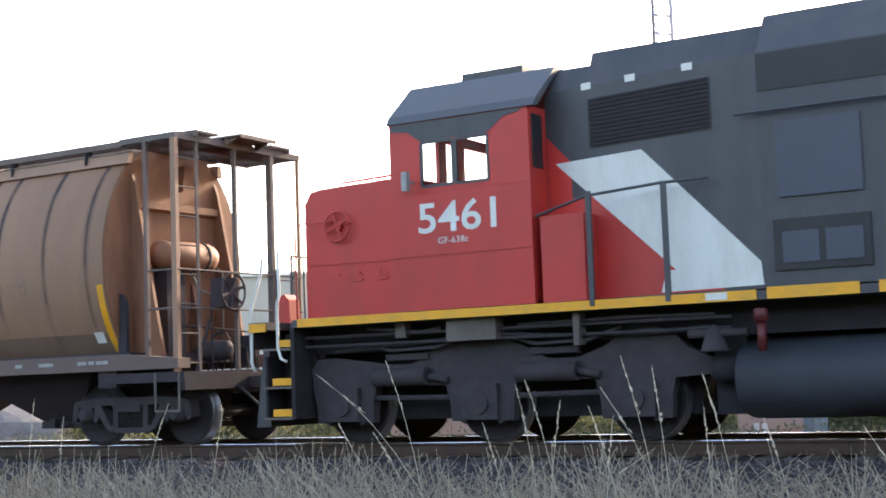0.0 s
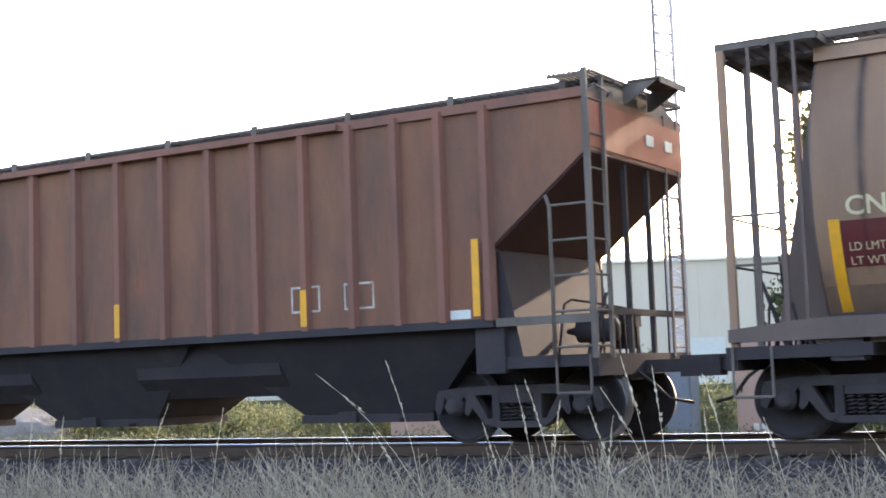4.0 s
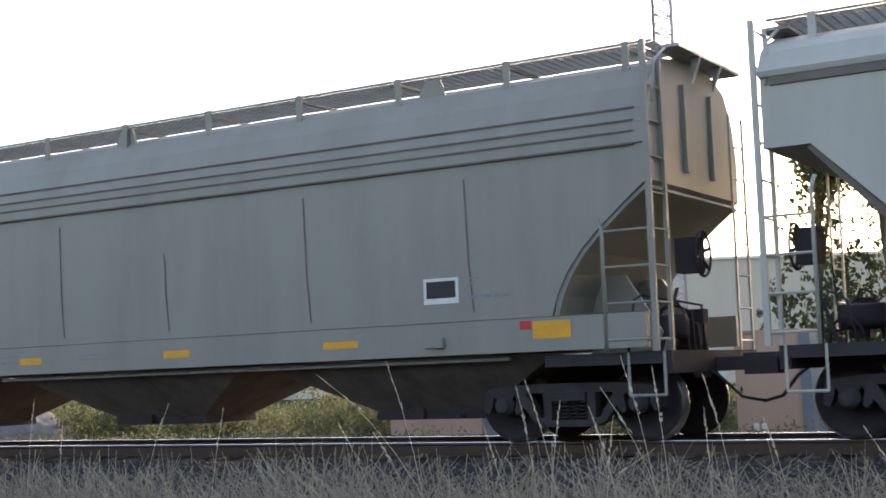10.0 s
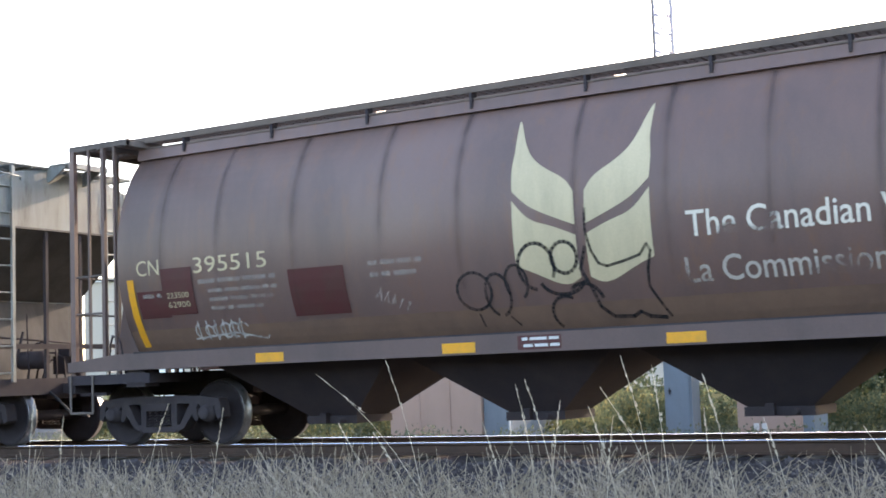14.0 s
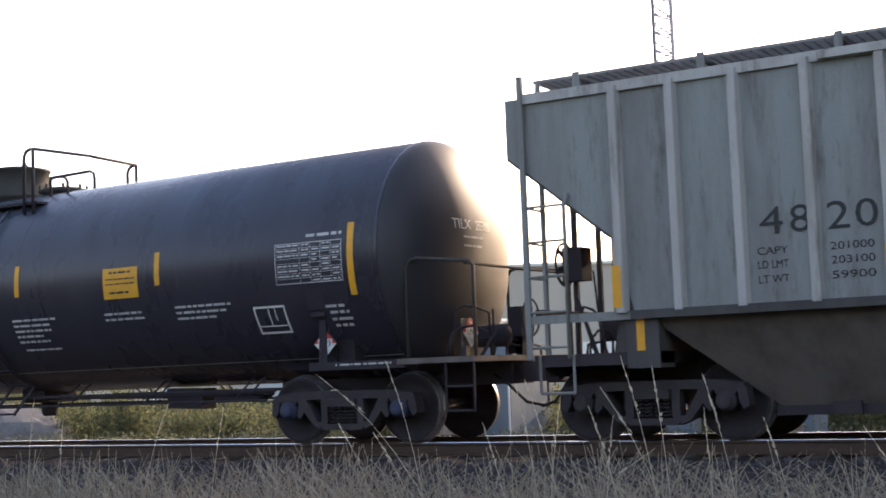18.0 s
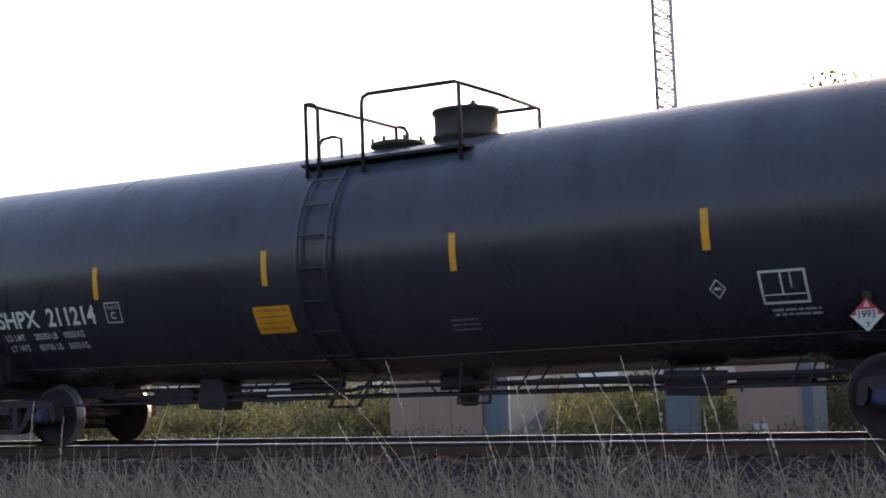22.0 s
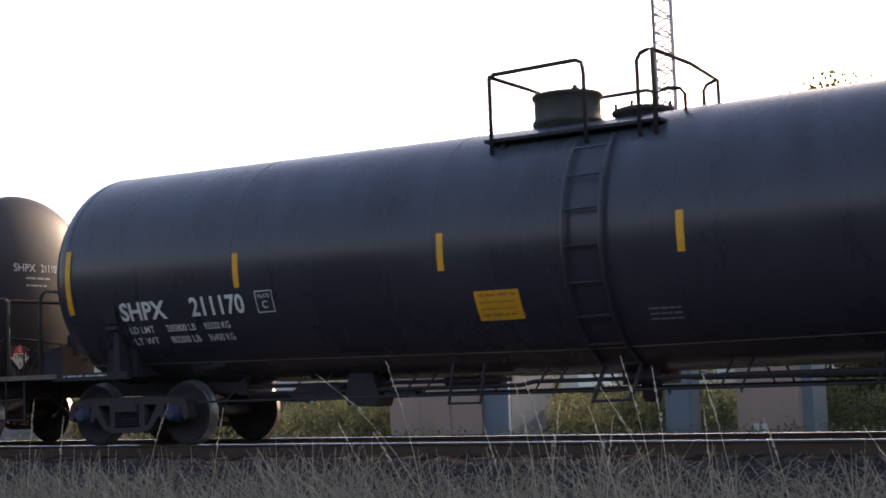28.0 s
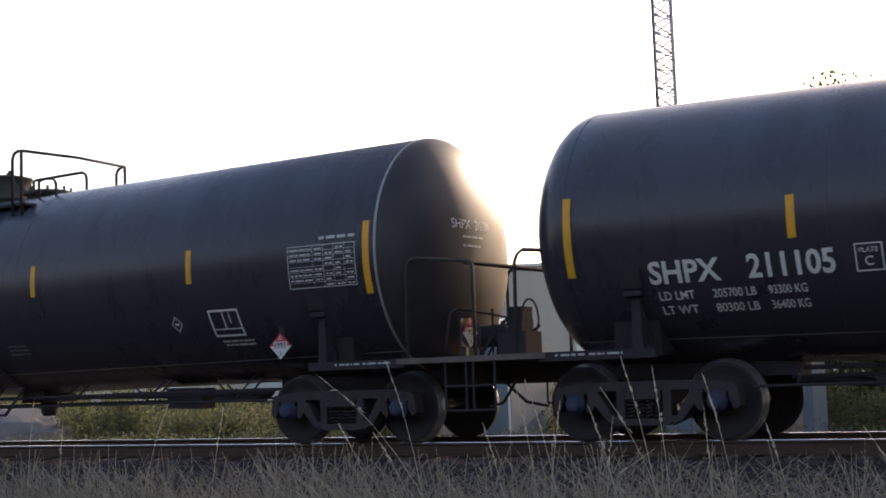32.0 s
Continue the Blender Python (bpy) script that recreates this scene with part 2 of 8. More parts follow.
M_GHOST = thin_coat("ghost lettering", (0.50, 0.40, 0.28), 0.6, False, 1.1, 0.45, 0.6, 0.1)
M_GALV = mat("galvanised rail", (0.30, 0.31, 0.31), 0.5, metal=0.3, dirt=(0.17, 0.14, 0.11), amount=0.6, scale=5)
M_RAIL = mat("rusty rail web", (0.065, 0.038, 0.026), 0.8, dirt=(0.03, 0.022, 0.018), amount=0.6, scale=4, bump=0.3)
M_TIE = mat("creosoted wood", (0.05, 0.042, 0.035), 0.85, dirt=(0.09, 0.08, 0.07), amount=0.6, scale=4, bump=0.5)


# ---- helpers for meshes ----
def box(bm, x0, x1, y0, y1, z0, z1, m=None):
    v = [bm.verts.new(m @ Vector(p) if m else p) for p in ((x0, y0, z0), (x1, y0, z0), (x1, y1, z0), (x0, y1, z0),
                                                         (x0, y0, z1), (x1, y0, z1), (x1, y1, z1), (x0, y1, z1))]
    for f in ((0, 3, 2, 1), (4, 5, 6, 7), (0, 1, 5, 4), (1, 2, 6, 5), (2, 3, 7, 6), (3, 0, 4, 7)):
        bm.faces.new([v[i] for i in f])
    return bm


def prism(bm, pts, axis, lo, hi):
    """Extrudes an outline: axis y takes (x, z) points, axis x takes (y, z), axis z takes (x, y)."""
    def at(p, k):
        return (p[0], k, p[1]) if axis == "y" else (k, p[0], p[1]) if axis == "x" else (p[0], p[1], k)
    a = [bm.verts.new(at(p, lo)) for p in pts]
    b = [bm.verts.new(at(p, hi)) for p in pts]
    bm.faces.new(a), bm.faces.new(b[::-1])
    for i in range(len(pts)):
        j = (i + 1) % len(pts)
        bm.faces.new((a[i], b[i], b[j], a[j]))
    return bm


def rod(bm, p, q, r, n=8, r2=None):
    p, q = Vector(p), Vector(q)
    d = (q - p).normalized()
    u = d.orthogonal().normalized()
    w = d.cross(u)
    rings = []
    for c, rad in ((p, r), (q, r if r2 is None else r2)):
        rings.append([bm.verts.new(c + (u * math.cos(t) + w * math.sin(t)) * rad) for t in
                      [2 * math.pi * i / n for i in range(n)]])
    bm.faces.new(rings[0][::-1]), bm.faces.new(rings[1])
    for i in range(n):
        f = bm.faces.new((rings[0][i], rings[0][(i + 1) % n], rings[1][(i + 1) % n], rings[1][i]))
        f.smooth = n > 6
    return bm


def pipe(bm, pts, r, n=6):
    pts = [Vector(p) for p in pts]
    u, rings = None, []
    for i, p in enumerate(pts):
        d = (pts[min(i + 1, len(pts) - 1)] - pts[max(i - 1, 0)]).normalized()
        u = d.orthogonal().normalized() if u is None else (u - d * u.dot(d)).normalized()
        w = d.cross(u)
        rings.append([bm.verts.new(p + (u * math.cos(t) + w * math.sin(t)) * r) for t in [2 * math.pi * k / n for k in range(n)]])
    bm.faces.new(rings[0][::-1]), bm.faces.new(rings[-1])
    for a, b in zip(rings, rings[1:]):
        for k in range(n):
            bm.faces.new((a[k], a[(k + 1) % n], b[(k + 1) % n], b[k])).smooth = True
    return bm


def lathe(bm, prof, axis, centre, n=48, smooth=True):
    """Turns a profile of (along, radius) about an axis through centre."""
    c = Vector(centre)
    rings = []
    for a, r in prof:
        ring = []
        for i in range(n):
            t = 2 * math.pi * i / n
            p = (a, r * math.cos(t), r * math.sin(t)) if axis == "x" else (r * math.cos(t), a, r * math.sin(t)) if axis == "y" \
                else (r * math.cos(t), r * math.sin(t), a)
            ring.append(bm.verts.new(c + Vector(p)))
        rings.append(ring)
    for a, b in zip(rings, rings[1:]):
        for i in range(n):
            f = bm.faces.new((a[i], a[(i + 1) % n], b[(i + 1) % n], b[i]))
            f.smooth = smooth
    bm.faces.new(rings[0]), bm.faces.new(rings[-1])
    return bm


def data(name, bm, *materials):
    bmesh.ops.recalc_face_normals(bm, faces=bm.faces)
    me = bpy.data.meshes.new(name)
    bm.to_mesh(me)
    bm.free()
    for m in materials:
        me.materials.append(m)
    return me


def part(name, bm, material, parent, label=""):
    ob = new(name, data(name, bm, material))
    ob.parent = parent
    return tagged(ob, label)


def pieces(name, bm, material, parent, label=""):
    """Each separate piece of the bmesh becomes a part of its own."""
    bm.verts.ensure_lookup_table()
    left = set(bm.verts)
    while left:
        todo, island = [left.pop()], []
        while todo:
            v = todo.pop()
            island.append(v)
            for e in v.link_edges:
                w = e.other_vert(v)
                if w in left:
                    left.remove(w)
                    todo.append(w)
        sub = bmesh.new()
        twin_of = {v: sub.verts.new(v.co) for v in island}
        for f in {f for v in island for f in v.link_faces}:
            sub.faces.new([twin_of[v] for v in f.verts]).smooth = f.smooth
        part(name, sub, material, parent, label)
    bm.free()


def thing(name, label, category, group="", kind=""):
    return tagged(new(name), label, category, group, kind)


def soften(bm, w=0.02, seg=2):
    bmesh.ops.bevel(bm, geom=[e for e in bm.edges if len(e.link_faces) == 2 and e.calc_face_angle(0) > 0.5], offset=w,
                    segments=seg, affect="EDGES", profile=0.5)
    return bm


def skin(bm, surf, x0, x1, z0, z1, off=0.006, n=6, x0t=None, x1t=None):
    """A thin painted strip that follows the side y = -surf(z); x0t, x1t: its ends at the top where it leans."""
    rows = []
    for i in range(n + 1):
        k = i / n
        z = z0 + (z1 - z0) * k
        a = x0 + ((x0t if x0t is not None else x0) - x0) * k
        b = x1 + ((x1t if x1t is not None else x1) - x1) * k
        rows.append([bm.verts.new((x, -surf(z) - o, z)) for x in (a, b) for o in (off,)])
    for p, q in zip(rows, rows[1:]):
        bm.faces.new((p[0], p[1], q[1], q[0]))
    return bm


def letters(name, body, material, parent, surf, x0, x1, z0, z1, off=0.008, bold=0.0, shear=0.0, label=""):
    """Lettering from x0 to x1 and z0 to z1 on the side y = -surf(z)."""
    cu = bpy.data.curves.new(name, "FONT")
    cu.body, cu.offset, cu.shear = body, bold, shear
    cu.resolution_u = 3
    tmp = bpy.data.objects.new(name, cu)
    me = bpy.data.meshes.new_from_object(tmp)
    bpy.data.objects.remove(tmp)
    bm = bmesh.new()
    bm.from_mesh(me)
    bpy.data.meshes.remove(me)
    xs, ys = [v.co.x for v in bm.verts], [v.co.y for v in bm.verts]
    sx, sy = (x1 - x0) / (max(xs) - min(xs)), (z1 - z0) / (max(ys) - min(ys))
    lx, ly = min(xs), min(ys)
    for v in bm.verts:
        v.co = Vector((x0 + (v.co.x - lx) * sx, 0, z0 + (v.co.y - ly) * sy))
    if abs(surf(z0) - surf(z1)) + abs(surf(z0) + surf(z1) - 2 * surf((z0 + z1) / 2)) > 1e-4:
        k = z0 + 0.06
        while k < z1:
            bmesh.ops.bisect_plane(bm, geom=bm.verts[:] + bm.edges[:] + bm.faces[:], plane_co=(0, 0, k), plane_no=(0, 0, 1))
            k += 0.06
    for v in bm.verts:
        v.co.y = -surf(v.co.z) - off
    ob = part(name, bm, material, parent, label)
    return tagged(ob, label, kind="stuff") if z1 - z0 < 0.12 else ob


def bars(name, rows, material, parent, surf, off=0.008, label=""):
    """Unreadable small print: each row (x0, x1, z, height) becomes word-long bars."""
    bm = bmesh.new()
    for x0, x1, z, h in rows:
        x = x0
        while x < x1 - h:
            w = min(x1 - x, h * random.choice((2.2, 3.5, 5, 6.5)))
            skin(bm, surf, x, x + w, z, z + h, off, 1)
            x += w + h * 0.8
    return tagged(part(name, bm, material, parent), label, kind="stuff")


def stroke(bm, surf, pts, w, off=0.009):
    """A brush line through (x, z) points on the side."""
    fine = []
    for (xa, za), (xb, zb) in zip(pts, pts[1:]):
        n = max(1, int(abs(zb - za) / 0.06)) if abs(surf(za) - surf(zb)) > 1e-4 else 1
        fine += [(xa + (xb - xa) * i / n, za + (zb - za) * i / n) for i in range(n)]
    fine.append(pts[-1])
    for (xa, za), (xb, zb) in zip(fine, fine[1:]):
        d = Vector((xb - xa, 0, zb - za))
        if d.length < 1e-5:
            continue
        u = Vector((-d.z, 0, d.x)).normalized() * w / 2
        d = d.normalized() * w * 0.25
        q = [(xa - d.x + u.x, za - d.z + u.z), (xb + d.x + u.x, zb + d.z + u.z), (xb + d.x - u.x, zb + d.z - u.z), (xa - d.x - u.x, za - d.z - u.z)]
        bm.faces.new([bm.verts.new((x, -surf(z) - off, z)) for x, z in q])
    return bm


def arc(cx, cz, r, a0, a1, n=10, sq=1.0):
    return [(cx + r * math.cos(radians(a0 + (a1 - a0) * i / n)), cz + sq * r * math.sin(radians(a0 + (a1 - a0) * i / n))) for i in range(n + 1)]


# ---- running gear, shared by all cars ----
MOVERS, ROLLERS = [], []


def wheelset_mesh(r=0.457):
    bm = bmesh.new()
    for s in (-1, 1):
        k = [(0.825, r - 0.07), (0.825, r - 0.012), (0.815, r - 0.004), (0.72, r), (0.712, r + 0.026), (0.69, r + 0.028), (0.682, r - 0.05),
             (0.71, r - 0.12), (0.735, 0.2), (0.69, 0.14), (0.69, 0.09)]
        out = [(0.84, 0.09), (0.84, 0.14), (0.80, 0.2), (0.775, r - 0.12)]
        lathe(bm, [(s * a, b) for a, b in out + k], "y", (0, 0, 0), 40)
    rod(bm, (0, -0.98, 0), (0, 0.98, 0), 0.085, 16)
    bmesh.ops.recalc_face_normals(bm, faces=bm.faces)
    for f in bm.faces:
        d = [math.hypot(v.co.x, v.co.z) for v in f.verts]
        f.material_index = 1 if min(d) > r - 0.02 else 0
    return data("wheelset", bm, M_WHEEL, M_WTREAD)


WHEELSET = wheelset_mesh()


def side_frame_mesh():
    bm = bmesh.new()
    for y0, y1, top in ((-1.12, -0.92, True),):
        prism(bm, [(-1.12, 0.66), (-0.78, 0.70), (-0.45, 0.71), (0.45, 0.71), (0.78, 0.70), (1.12, 0.66), (1.12, 0.58), (0.78, 0.59),
                   (0.4, 0.60), (-0.4, 0.60), (-0.78, 0.59), (-1.12, 0.58)], "y", y0, y1)
        prism(bm, [(-0.42, 0.30), (-0.30, 0.19), (0.30, 0.19), (0.42, 0.30), (0.30, 0.30), (0.26, 0.27), (-0.26, 0.27), (-0.30, 0.30)], "y", y0, y1)
        for s in (-1, 1):
            prism(bm, [(s * 0.24, 0.28), (s * 0.34, 0.28), (s * 0.34, 0.60), (s * 0.24, 0.60)], "y", y0, y1)
            prism(bm, [(s * 0.33, 0.19), (s * 0.47, 0.25), (s * 0.74, 0.58), (s * 0.60, 0.62)], "y", y0, y1)
            prism(bm, [(s * 0.70, 0.60), (s * 0.74, 0.38), (s * 0.70, 0.34), (s * 0.64, 0.40), (s * 0.58, 0.60)], "y", y0, y1)
            prism(bm, [(s * 1.14, 0.62), (s * 1.17, 0.40), (s * 1.10, 0.36), (s * 1.05, 0.45), (s * 1.03, 0.60)], "y", y0, y1)
            prism(bm, [(s * 0.74, 0.60), (s * 1.04, 0.60), (s * 1.0, 0.53), (s * 0.78, 0.53)], "y", y0 + 0.01, y1 - 0.01)
    bm.faces.ensure_lookup_table()
    return data("side_frame", soften(bm, 0.012, 1), M_UNDER)


SIDE_FRAME = side_frame_mesh()


def spring_mesh():
    bm = bmesh.new()
    pts = [(0.045 * math.cos(a), 0.045 * math.sin(a), 0.27 + 0.22 * a / (10 * math.pi)) for a in
           [i * math.pi / 4 for i in range(41)]]
    pipe(bm, pts, 0.011, 4)
    return data("spring", bm, M_UNDER)


SPRINGS = spring_mesh()
_bm = bmesh.new()
lathe(_bm, [(-1.20, 0.0), (-1.20, 0.075), (-1.185, 0.095), (-1.12, 0.10), (-1.12, 0.12), (-1.0, 0.125), (-0.9, 0.12), (-0.9, 0.0)], "y", (0, 0, 0), 20)
CAP_BLUE = data("bearing_cap", _bm.copy(), M_CAP)
CAP_DARK = data("bearing_cap", _bm, M_UNDER)


def truck(car, x, cap=CAP_DARK):
    """A two-axle freight truck under a car."""
    bm = bmesh.new()
    prism(bm, [(-1.15, 0.50), (-0.6, 0.42), (0.6, 0.42), (1.15, 0.50), (1.15, 0.60), (0.5, 0.72), (-0.5, 0.72), (-1.15, 0.60)], "x", -0.22, 0.22)
    lathe(bm, [(0.70, 0.2), (0.78, 0.2)], "z", (0, 0, 0), 20)
    for s in (-1, 1):
        box(bm, s * 0.40 - 0.05, s * 0.40 + 0.05, -0.75, 0.75, 0.36, 0.46)
    t = part("truck", soften(bm, 0.015, 1), M_UNDER, car, "grimy cast steel two-axle truck")
    t.location = (x, 0, 0)
    for s in (0, 180):
        f = new("side_frame", SIDE_FRAME)
        f.parent, f.matrix_basis = t, pose(0, 0, 0, 0, 0, s)
        for cx in (-0.17, -0.06, 0.06, 0.17):
            for cy in (1.07, 0.96):
                f = new("spring", SPRINGS)
                f.parent, f.location = t, (cx, -cy if s == 0 else cy, 0)
        for ax in (-0.889, 0.889):
            c = new("bearing_cap", cap)
            c.parent, c.matrix_basis = t, pose(ax, 0, 0.457, 0, 0, s)
    for ax in (-0.889, 0.889):
        w = new("wheelset", WHEELSET)
        w.parent = t
        w.location = (ax, 0, 0.457)
        ROLLERS.append((w, ax, 0.457, 0.457))
    return t


def coupler(car, x, s):
    """Knuckle coupler with its air hose; s: towards +x or -x."""
    bm = bmesh.new()
    box(bm, min(x, x + s * 0.62), max(x, x + s * 0.62), -0.07, 0.07, 0.80, 0.96)
    box(bm, x + s * 0.72 - 0.18, x + s * 0.72 + 0.12, -0.17, 0.10, 0.74, 1.0)
    part("coupler", soften(bm, 0.03, 1), M_UNDER, car)
    bm = bmesh.new()
    pipe(bm, [(x, -0.35, 0.85), (x + s * 0.2, -0.34, 0.72), (x + s * 0.42, -0.25, 0.48), (x + s * 0.68, -0.12, 0.42)], 0.022, 6)
    part("air_hose", bm, M_INK, car)


def ladder(car, x0, x1, y, z0, z1, mat_, step=0.38, r=0.014, rail=0.028, name="ladder"):
    """Side ladder in the x-z plane at y."""
    bm = bmesh.new()
    for x in (x0, x1):
        box(bm, x - rail, x + rail, y - 0.012, y + 0.012, z0, z1)
    z = z0 + 0.12
    while z < z1 - 0.05:
        rod(bm, (x0, y, z), (x1, y, z), r, 6)
        z += step
    return part(name, bm, mat_, car)


def end_ladder(car, x, y0, y1, z0, z1, mat_, step=0.38):
    bm = bmesh.new()
    for y in (y0, y1):
        box(bm, x - 0.012, x + 0.012, y - 0.028, y + 0.028, z0, z1)
    z = z0 + 0.12
    while z < z1 - 0.05:
        rod(bm, (x, y0, z), (x, y1, z), 0.014, 6)
        z += step
    return part("end_ladder", bm, mat_, car)


def corner_ladder(car, s, xc, y, y_in, x_in, z0, ztop, zside, mat_):
    """Ladder that wraps a car's corner: rungs up the end sheet, a short flight beside it on the side."""
    bm = bmesh.new()
    box(bm, xc - 0.035, xc + 0.035, y - 0.02, y + 0.03, z0, ztop)
    box(bm, xc - 0.015, xc + 0.03, y_in - 0.03, y_in + 0.03, z0, ztop)
    z = z0 + 0.14
    while z < ztop - 0.05:
        rod(bm, (xc, y, z), (xc, y_in, z), 0.016, 6)
        z += 0.42
    pieces("end_ladder", bm, mat_, car)
    bm = bmesh.new()
    pipe(bm, [(x_in, y, z0), (x_in, y, zside - 0.14), (x_in - s * 0.05, y, zside)], 0.026, 6)
    z = z0 + 0.14
    while z < zside - 0.1:
        rod(bm, (xc, y, z), (x_in, y, z), 0.016, 6)
        z += 0.42
    pieces("side_ladder", bm, mat_, car)


def end_clutter(car, s, x, m, seed):
    """Brake cylinder, valve, levers and bent pipes on an end platform."""
    rng = random.Random(seed)
    bm = bmesh.new()
    lathe(bm, [(s * 0.30, 0.05), (s * 0.26, 0.15), (-s * 0.25, 0.15), (-s * 0.28, 0.06), (-s * 0.42, 0.03)], "x", (x - s * 0.15, -0.15, 1.36), 16)
    part("brake_cylinder", bm, m, car)
    bm = bmesh.new()
    box(bm, x - 0.16, x + 0.1, 0.3, 0.62, 1.12, 1.42)
    box(bm, x - 0.1, x + 0.16, 0.36, 0.55, 1.4, 1.58)
    part("control_valve", soften(bm, 0.03, 2), m, car)
    bm = bmesh.new()
    for k in range(5):
        y0, y1 = rng.uniform(-1.1, 0.9), rng.uniform(-1.1, 0.9)
        z1 = rng.uniform(1.25, 1.75)
        pipe(bm, [(x - s * 0.3, y0, 1.05), (x - s * 0.2, y0, z1 - 0.06), (x - s * 0.12, y0 + 0.05, z1), (x, (y0 + y1) / 2, z1 + rng.uniform(-0.05, 0.05)), (x + s * 0.1, y1, z1 - 0.1), (x + s * 0.12, y1, 1.05)], 0.017, 5)
    part("air_pipe", bm, m, car)
    bm = bmesh.new()
    zt = 1.8 if m is not M_TFIT else 1.4
    prism(bm, [(x - 0.03, 1.05), (x + 0.03, 1.05), (x + s * 0.25 + 0.02, zt), (x + s * 0.25 - 0.02, zt)], "y", -0.73, -0.71)
    part("brake_lever", bm, m, car)
    bm = bmesh.new()
    rod(bm, (x + s * 0.1, -0.5, 2.1 if m is not M_TFIT else 1.7), (x + s * 0.05, -0.42, 1.05), 0.014, 5)
    part("brake_chain", bm, m, car)


def handbrake(car, x, y, z, s, mat_):
    """Brake wheel facing along the car's end."""
    bm = bmesh.new()
    ring = [(x, y + 0.27 * math.cos(a), z + 0.27 * math.sin(a)) for a in [i * math.pi / 10 for i in range(21)]]
    pipe(bm, ring, 0.018, 6)
    wheel = part("brake_wheel", bm, mat_, car)
    for i in range(6):
        a = i * 2 * math.pi / 6 + 0.3
        bm = bmesh.new()
        rod(bm, (x - s * 0.05, y, z), (x, y + 0.27 * math.cos(a), z + 0.27 * math.sin(a)), 0.024, 5)
        part("spoke", bm, mat_, wheel)
    bm = bmesh.new()
    rod(bm, (x - s * 0.02, y, z), (x - s * 0.10, y, z), 0.09, 12)
    part("hub", bm, mat_, wheel)
    bm = bmesh.new()
    box(bm, min(x - s * 0.30, x - s * 0.03), max(x - s * 0.30, x - s * 0.03), y - 0.15, y + 0.15, z - 0.22, z + 0.2)
    part("brake_housing", soften(bm, 0.03, 1), mat_, car)


def runningboard(car, x0, x1, z, mat_, posts=(), half=0.45, lift=0.22, post_mat=None, bars_wide=4, thick=0.035):
    """Grated walkway along the roof, with its brackets."""
    bm = bmesh.new()
    wide = 0.09 * bars_wide - 0.068
    for y0 in (-half, half - wide):
        for k in range(bars_wide):
            box(bm, x0, x1, y0 + k * 0.09, y0 + k * 0.09 + (0.022 if thick > 0.02 else 0.014), z, z + thick)
        n = int((x1 - x0) / 0.12)
        for i in range(n + 1):
            x = x0 + (x1 - x0) * i / n
            box(bm, x - 0.008, x + 0.008, y0, y0 + wide, z + 0.001, z + thick - 0.002)
    part("running_board", bm, mat_, car)
    for x in posts:
        bm = bmesh.new()
        for s in (-1, 1):
            box(bm, x - 0.045, x + 0.045, s * (half + 0.03) - 0.015, s * (half + 0.03) + 0.015, z - lift, z + 0.06)
        box(bm, x - 0.03, x + 0.03, -half - 0.03, half + 0.03, z - 0.03, z)
        pieces("board_bracket", bm, post_mat or mat_, car)


def new_car(name, label, x, group="cars of the freight line", category="railcar"):
    car = thing(name, label, category, group)
    MOVERS.append((car, x))
    return car


def underframe(car, half, z0, z1, mat_=None, y=0.32, inner=0.0):
    bm = bmesh.new()
    if inner:
        box(bm, -half, -inner, -y, y, z0, z1)
        box(bm, inner, half, -y, y, z0, z1)
    else:
        box(bm, -half, half, -y, y, z0, z1)
    pieces("centre_sill", soften(bm, 0.02, 1), mat_ or M_DARKGRIME, car)


# ---- tank cars ----
TR, TZ, HEAD = 1.62, 2.445, 0.62
# where the reporting mark ends and the number begins, as shares of the whole
SPLIT = {"255388": (0.335, 0.415), "211214": (0.43, 0.52), "211221": (0.435, 0.50), "211170": (0.38, 0.58), "211105": (0.40, 0.545), "211104": (0.40, 0.55)}


def tank_side(z):
    return math.sqrt(max(0.01, TR * TR - (z - TZ) ** 2))


def settle(car, fall):
    """Bends the shell, which falls slightly from both ends to its outlet, and lays what is painted on it onto the bent side."""
    def dip(x):
        return fall * (abs(x - 0.11) - 2.4)
    for ob in car.children:
        kind = ob.name.split(".")[0]
        if kind in ("tank_shell", "tank_head", "head_seam", "weld_seam", "jacket_edge", "ladder"):
            for v in ob.data.vertices:
                v.co.z += dip(v.co.x)
        elif kind in ("reflector", "reporting_mark", "car_number", "load_print", "plate_box", "plate_letter", "plate_word", "data_table", "table_print", "stencil_box", "small_print",
                      "small_diamond", "vertical_print", "instruction_print", "yellow_notice", "notice_print", "warning_panel", "warning_print", "bracket_print"):
            for v in ob.data.vertices:
                v.co.y -= tank_side(v.co.z - dip(v.co.x)) - tank_side(v.co.z)


def on_head(ob, y, z):
    """Lays flat lettering onto the domed head at the +x end, from (y, z)."""
    for v in ob.data.vertices:
        yy, zz = y + v.co.x, z + v.co.z
        r = min(0.98, math.hypot(yy, zz - TZ) / TR)
        v.co = (8.14 + HEAD * math.sqrt(1 - r * r) + 0.012, yy, zz + 0.06)


